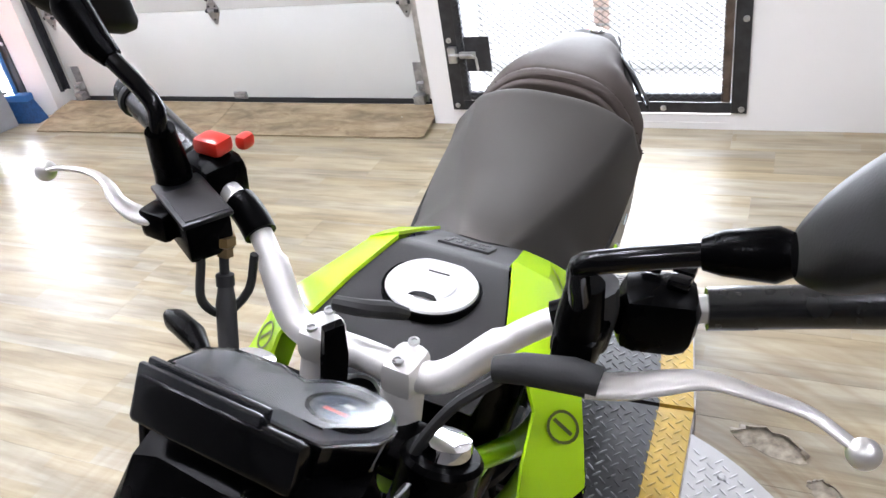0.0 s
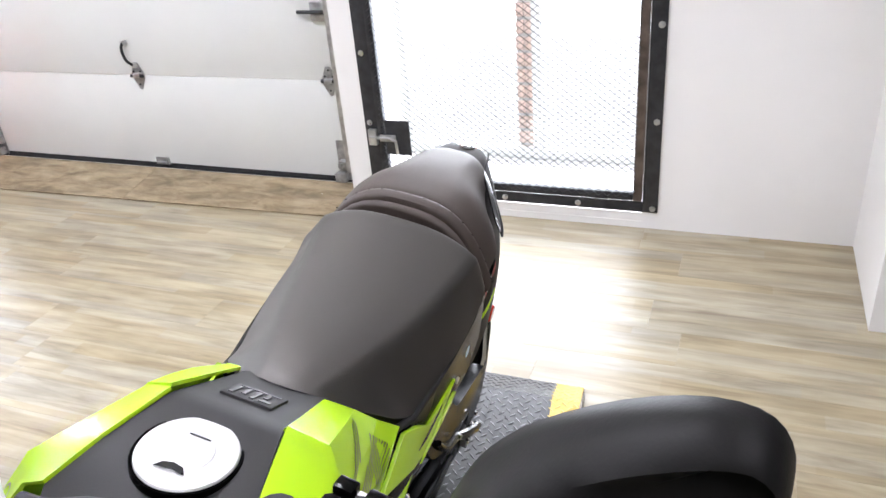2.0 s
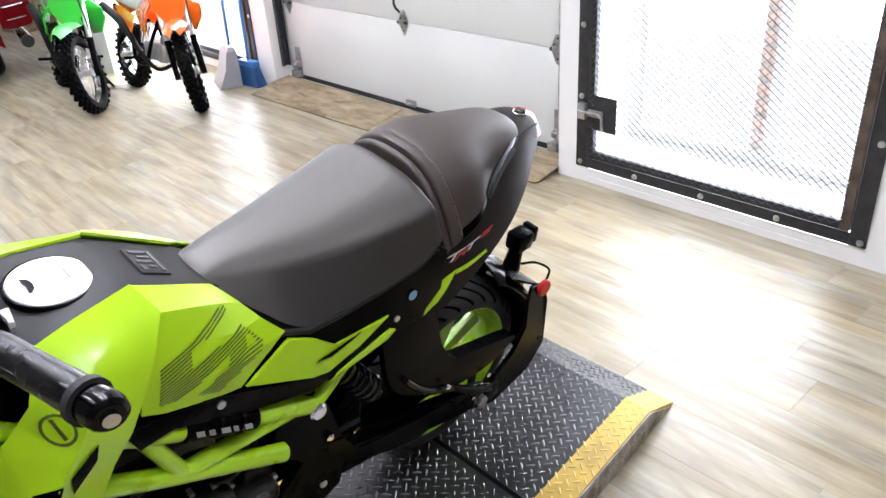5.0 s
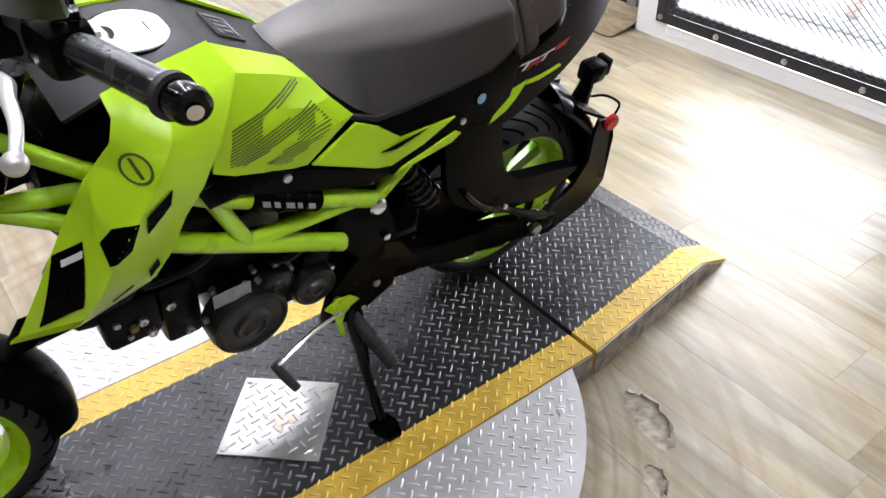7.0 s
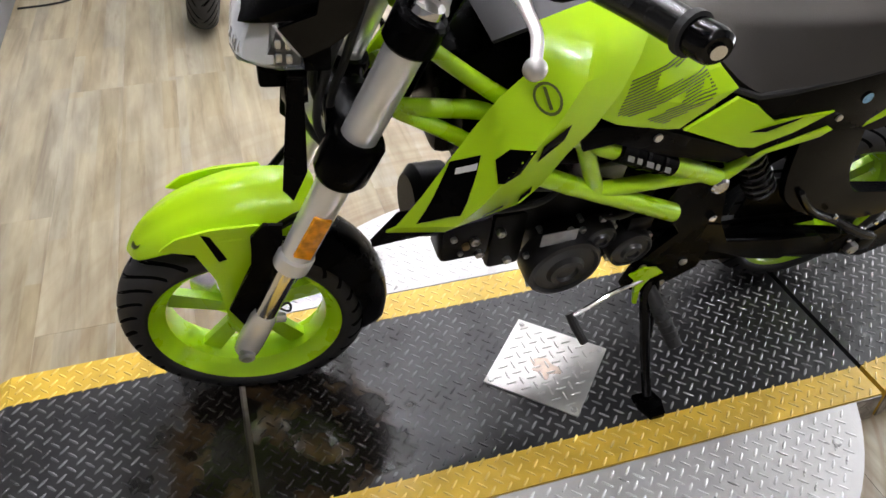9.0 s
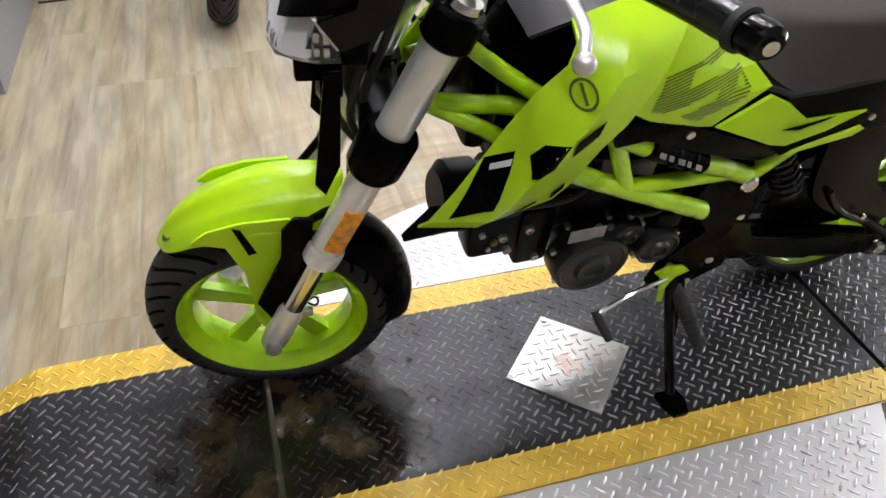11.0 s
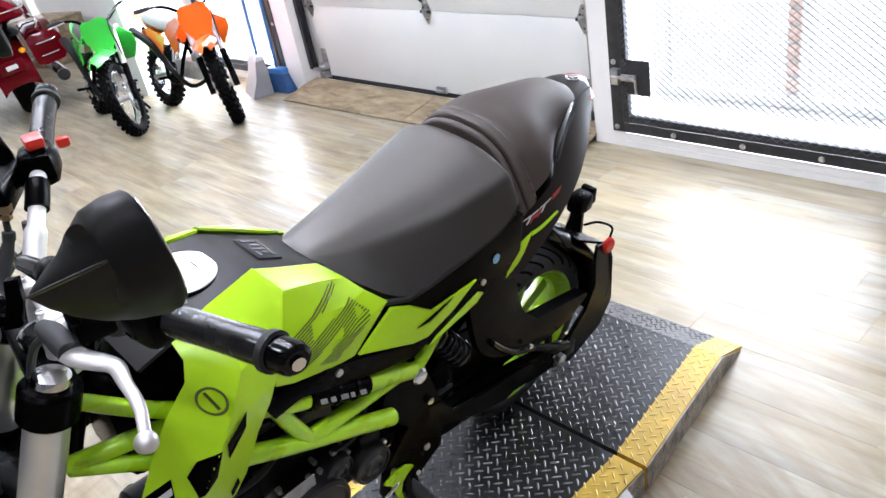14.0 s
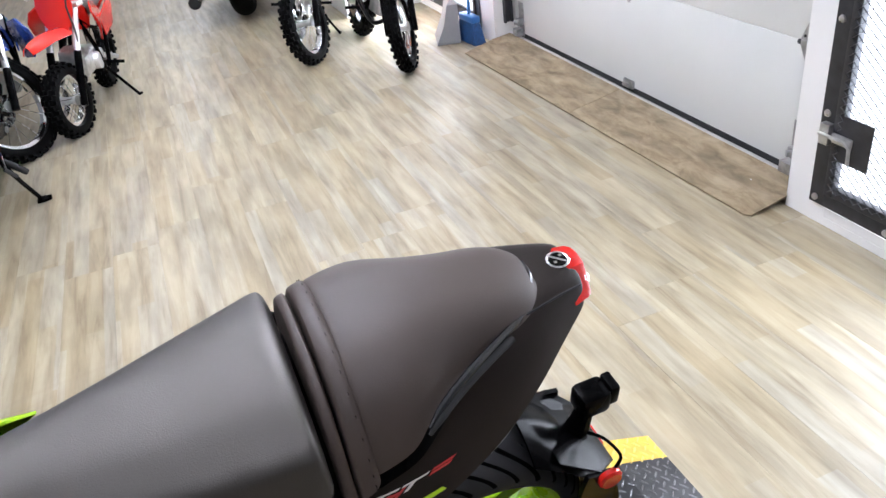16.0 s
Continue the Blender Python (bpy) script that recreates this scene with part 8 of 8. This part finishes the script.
part("bristles", loft(bmesh.new(), [[(-0.12, -0.04, 0.002), (0.12, -0.04, 0.002), (0.12, 0.04, 0.002), (-0.12, 0.04, 0.002)], [(-0.085, -0.025, 0.13), (0.085, -0.025, 0.13), (0.085, 0.025, 0.13), (-0.085, 0.025, 0.13)]]), M_BROOM, broom)
part("head", boxes((-0.09, 0.09, -0.03, 0.03, 0.128, 0.17), bevel=0.01), M_POLE, broom)
part("handle", tube(bmesh.new(), [(0, 0, 0.16), (-0.02, 0.06, 1.3)], 0.011, 10), M_POLE, broom)
crate = empty("crate", pose(-7.9, 2.85, 0, 0, 0, 12), "brown cardboard box by the far wall", "box")
part("carton", boxes((-0.35, 0.35, -0.25, 0.25, 0.0, 0.42), bevel=0.006), M_PLY, crate)
for sgn in (-1, 1):
    part("flap", boxes((-0.35, 0.35, sgn * 0.004, sgn * 0.25, 0.421, 0.425)), M_PLY, crate)

# ---- torn floor ----
M_TORN = material("bare_backing", (0.36, 0.31, 0.24), 0.85, vary=0.55, scale=40, fine=0.8, fine_scale=90)
M_CURL = material("curled_vinyl", (0.30, 0.25, 0.19), 0.5, vary=0.3, scale=30)


def torn(x, y, a, b, turn, seed):
    r = random.Random(seed)
    n = 26
    pts = [((1 + 0.35 * (r.random() - 0.5)) * a * math.cos(2 * math.pi * k / n), (1 + 0.5 * (r.random() - 0.5)) * b * math.sin(2 * math.pi * k / n)) for k in range(n)]
    t = empty("floor_tear", pose(x, y, 0.0, 0, 0, turn), "torn patch of floor with curled vinyl edges", "floor damage")
    part("bare_patch", slab(bmesh.new(), [(px, py, 0.0004) for px, py in pts], (0, 0, 0.0006)), M_TORN, t, "bare grey patch", 0)
    bm = bmesh.new()
    g = []
    for k in range(n // 2 + 2):
        px, py = pts[k]
        lift = 0.004 + 0.006 * r.random()
        g.append([(px * 1.06, py * 1.06, 0.001), (px * 0.97, py * 0.97, lift), (px * 0.84, py * 0.84, lift * 1.4)])
    shell(bm, g, 0.0012)
    part("curled_edge", bm, M_CURL, t, "curled vinyl edge", 60)


torn(0.085, 1.555, 0.082, 0.038, -20, 3)
torn(0.195, 1.445, 0.040, 0.022, -35, 8)


# ---- end of the counter, a tubular stand and a cable beside the row ----
counter = empty("counter", pose(-2.972, -0.236, 0, 0, 0, -12), "pale grey painted counter end against the grey wall", "counter")
part("side_panel", boxes((-0.16, 0.0, -0.19, 0.0, 0.012, 0.90), bevel=0.006), M_DOOR, counter)
part("counter_top", boxes((-0.17, 0.012, -0.19, 0.012, 0.90, 0.935), bevel=0.006), M_LABEL, counter, "grey counter top")
part("plinth", boxes((-0.155, -0.006, -0.185, -0.006, 0.0, 0.012)), M_GAP, counter)
stand = empty("tube_stand", pose(-3.085, -0.155, 0), "black steel tube stand with rubber feet", "stand")
part("upright", tube(bmesh.new(), [(0.0, 0.0, 0.022), (0.005, 0.003, 0.10), (-0.01, 0.0, 0.14), (-0.06, -0.01, 0.62)], 0.013, 12, smooth=4), M_BLK, stand)
part("upright", tube(bmesh.new(), [(-0.355, 0.105, 0.022), (-0.35, 0.105, 0.10), (-0.365, 0.10, 0.14), (-0.395, 0.09, 0.62)], 0.013, 12, smooth=4), M_BLK, stand)
part("base_rail", tube(bmesh.new(), [(0.0, 0.0, 0.022), (-0.10, -0.06, 0.022), (-0.16, -0.10, 0.022)], 0.013, 12, smooth=4), M_BLK, stand)
part("base_rail", tube(bmesh.new(), [(-0.355, 0.105, 0.022), (-0.40, 0.05, 0.022), (-0.46, -0.04, 0.022)], 0.013, 12, smooth=4), M_BLK, stand)
part("cross_rail", tube(bmesh.new(), [(-0.005, 0.0, 0.13), (-0.36, 0.10, 0.13)], 0.012, 12), M_BLK, stand)
part("cross_rail", tube(bmesh.new(), [(-0.06, -0.01, 0.60), (-0.395, 0.09, 0.60)], 0.012, 12), M_BLK, stand)
for x, y in ((0.0, 0.0), (-0.355, 0.105), (-0.16, -0.10), (-0.46, -0.04)):
    part("rubber_foot", lathe(bmesh.new(), [(0.0, 0.0), (0.0, 0.017), (0.018, 0.017), (0.026, 0.012)], (x, y, 0.0), "Z", 14), M_RUBBER, stand)
flex = empty("power_cable", pose(0, 0, 0), "loose black power cable on the floor", "cable")
part("cable", tube(bmesh.new(), [(-3.14, -0.15, 0.005), (-3.02, -0.155, 0.005), (-2.93, -0.20, 0.005), (-2.88, -0.28, 0.005), (-2.86, -0.42, 0.005)], 0.0045, 8, smooth=6), M_RUBBER, flex)


# ---- floor planks, last ----
PW, PL = 0.178, 1.22


def plank_mesh(x0, x1, y0, y1, name="plank"):
    bm = bmesh.new()
    g, c = 0.0002, 0.0006
    a = [bm.verts.new((x, y, -0.004)) for x, y in ((x0 + g, y0 + g), (x1 - g, y0 + g), (x1 - g, y1 - g), (x0 + g, y1 - g))]
    b = [bm.verts.new((x, y, -0.0003)) for x, y in ((x0 + g, y0 + g), (x1 - g, y0 + g), (x1 - g, y1 - g), (x0 + g, y1 - g))]
    d = [bm.verts.new((x, y, 0.0)) for x, y in ((x0 + c, y0 + c), (x1 - c, y0 + c), (x1 - c, y1 - c), (x0 + c, y1 - c))]
    for lo, hi in ((a, b), (b, d)):
        for k in range(4):
            bm.faces.new((lo[k], lo[(k + 1) % 4], hi[(k + 1) % 4], hi[k]))
    bm.faces.new(d)
    me = bpy.data.meshes.new(name)
    bm.to_mesh(me)
    bm.free()
    me.materials.append(M_FLOOR)
    return me


rng = random.Random(4)
whole = plank_mesh(-PL / 2, PL / 2, -PW / 2, PW / 2)
made = 0
rest_v, rest_f = [], []
rows = int((WALL_Y + 0.02 - Y_FRONT) / PW) + 1
for r in range(rows):
    y1 = WALL_Y - r * PW
    y0 = max(y1 - PW, Y_FRONT)
    if y1 - y0 < 0.01:
        continue
    x = X_LEFT - rng.random() * PL
    while x < 3.2:
        a, b = max(x, X_LEFT), min(x + PL, 3.2)
        x += PL
        if b - a < 0.01:
            continue
        near = -6.8 < b and a < 1.3 and y1 > -0.5 and made < 295
        if near:
            if b - a > PL - 1e-6 and y1 - y0 > PW - 1e-6:
                ob = new("plank", whole)
                ob.location = ((a + b) / 2, (y0 + y1) / 2, 0)
            else:
                ob = new("plank", plank_mesh(a - (a + b) / 2, b - (a + b) / 2, y0 - (y0 + y1) / 2, y1 - (y0 + y1) / 2))
                ob.location = ((a + b) / 2, (y0 + y1) / 2, 0)
            ob.parent = floor
            made += 1
        else:
            k, c = len(rest_v), 0.0006
            rest_v += [(a + c, y0 + c, 0), (b - c, y0 + c, 0), (b - c, y1 - c, 0), (a + c, y1 - c, 0), (a + c, y0 + c, -0.003), (b - c, y0 + c, -0.003), (b - c, y1 - c, -0.003), (a + c, y1 - c, -0.003)]
            rest_f += [(k, k + 1, k + 2, k + 3)] + [(k + i, k + 4 + i, k + 4 + (i + 1) % 4, k + (i + 1) % 4) for i in range(4)]
me = bpy.data.meshes.new("far_planks")
me.from_pydata(rest_v, [], rest_f)
me.materials.append(M_FLOOR)
fp = new("far_planks", me)
fp.parent = floor
tagged(fp, kind="stuff")
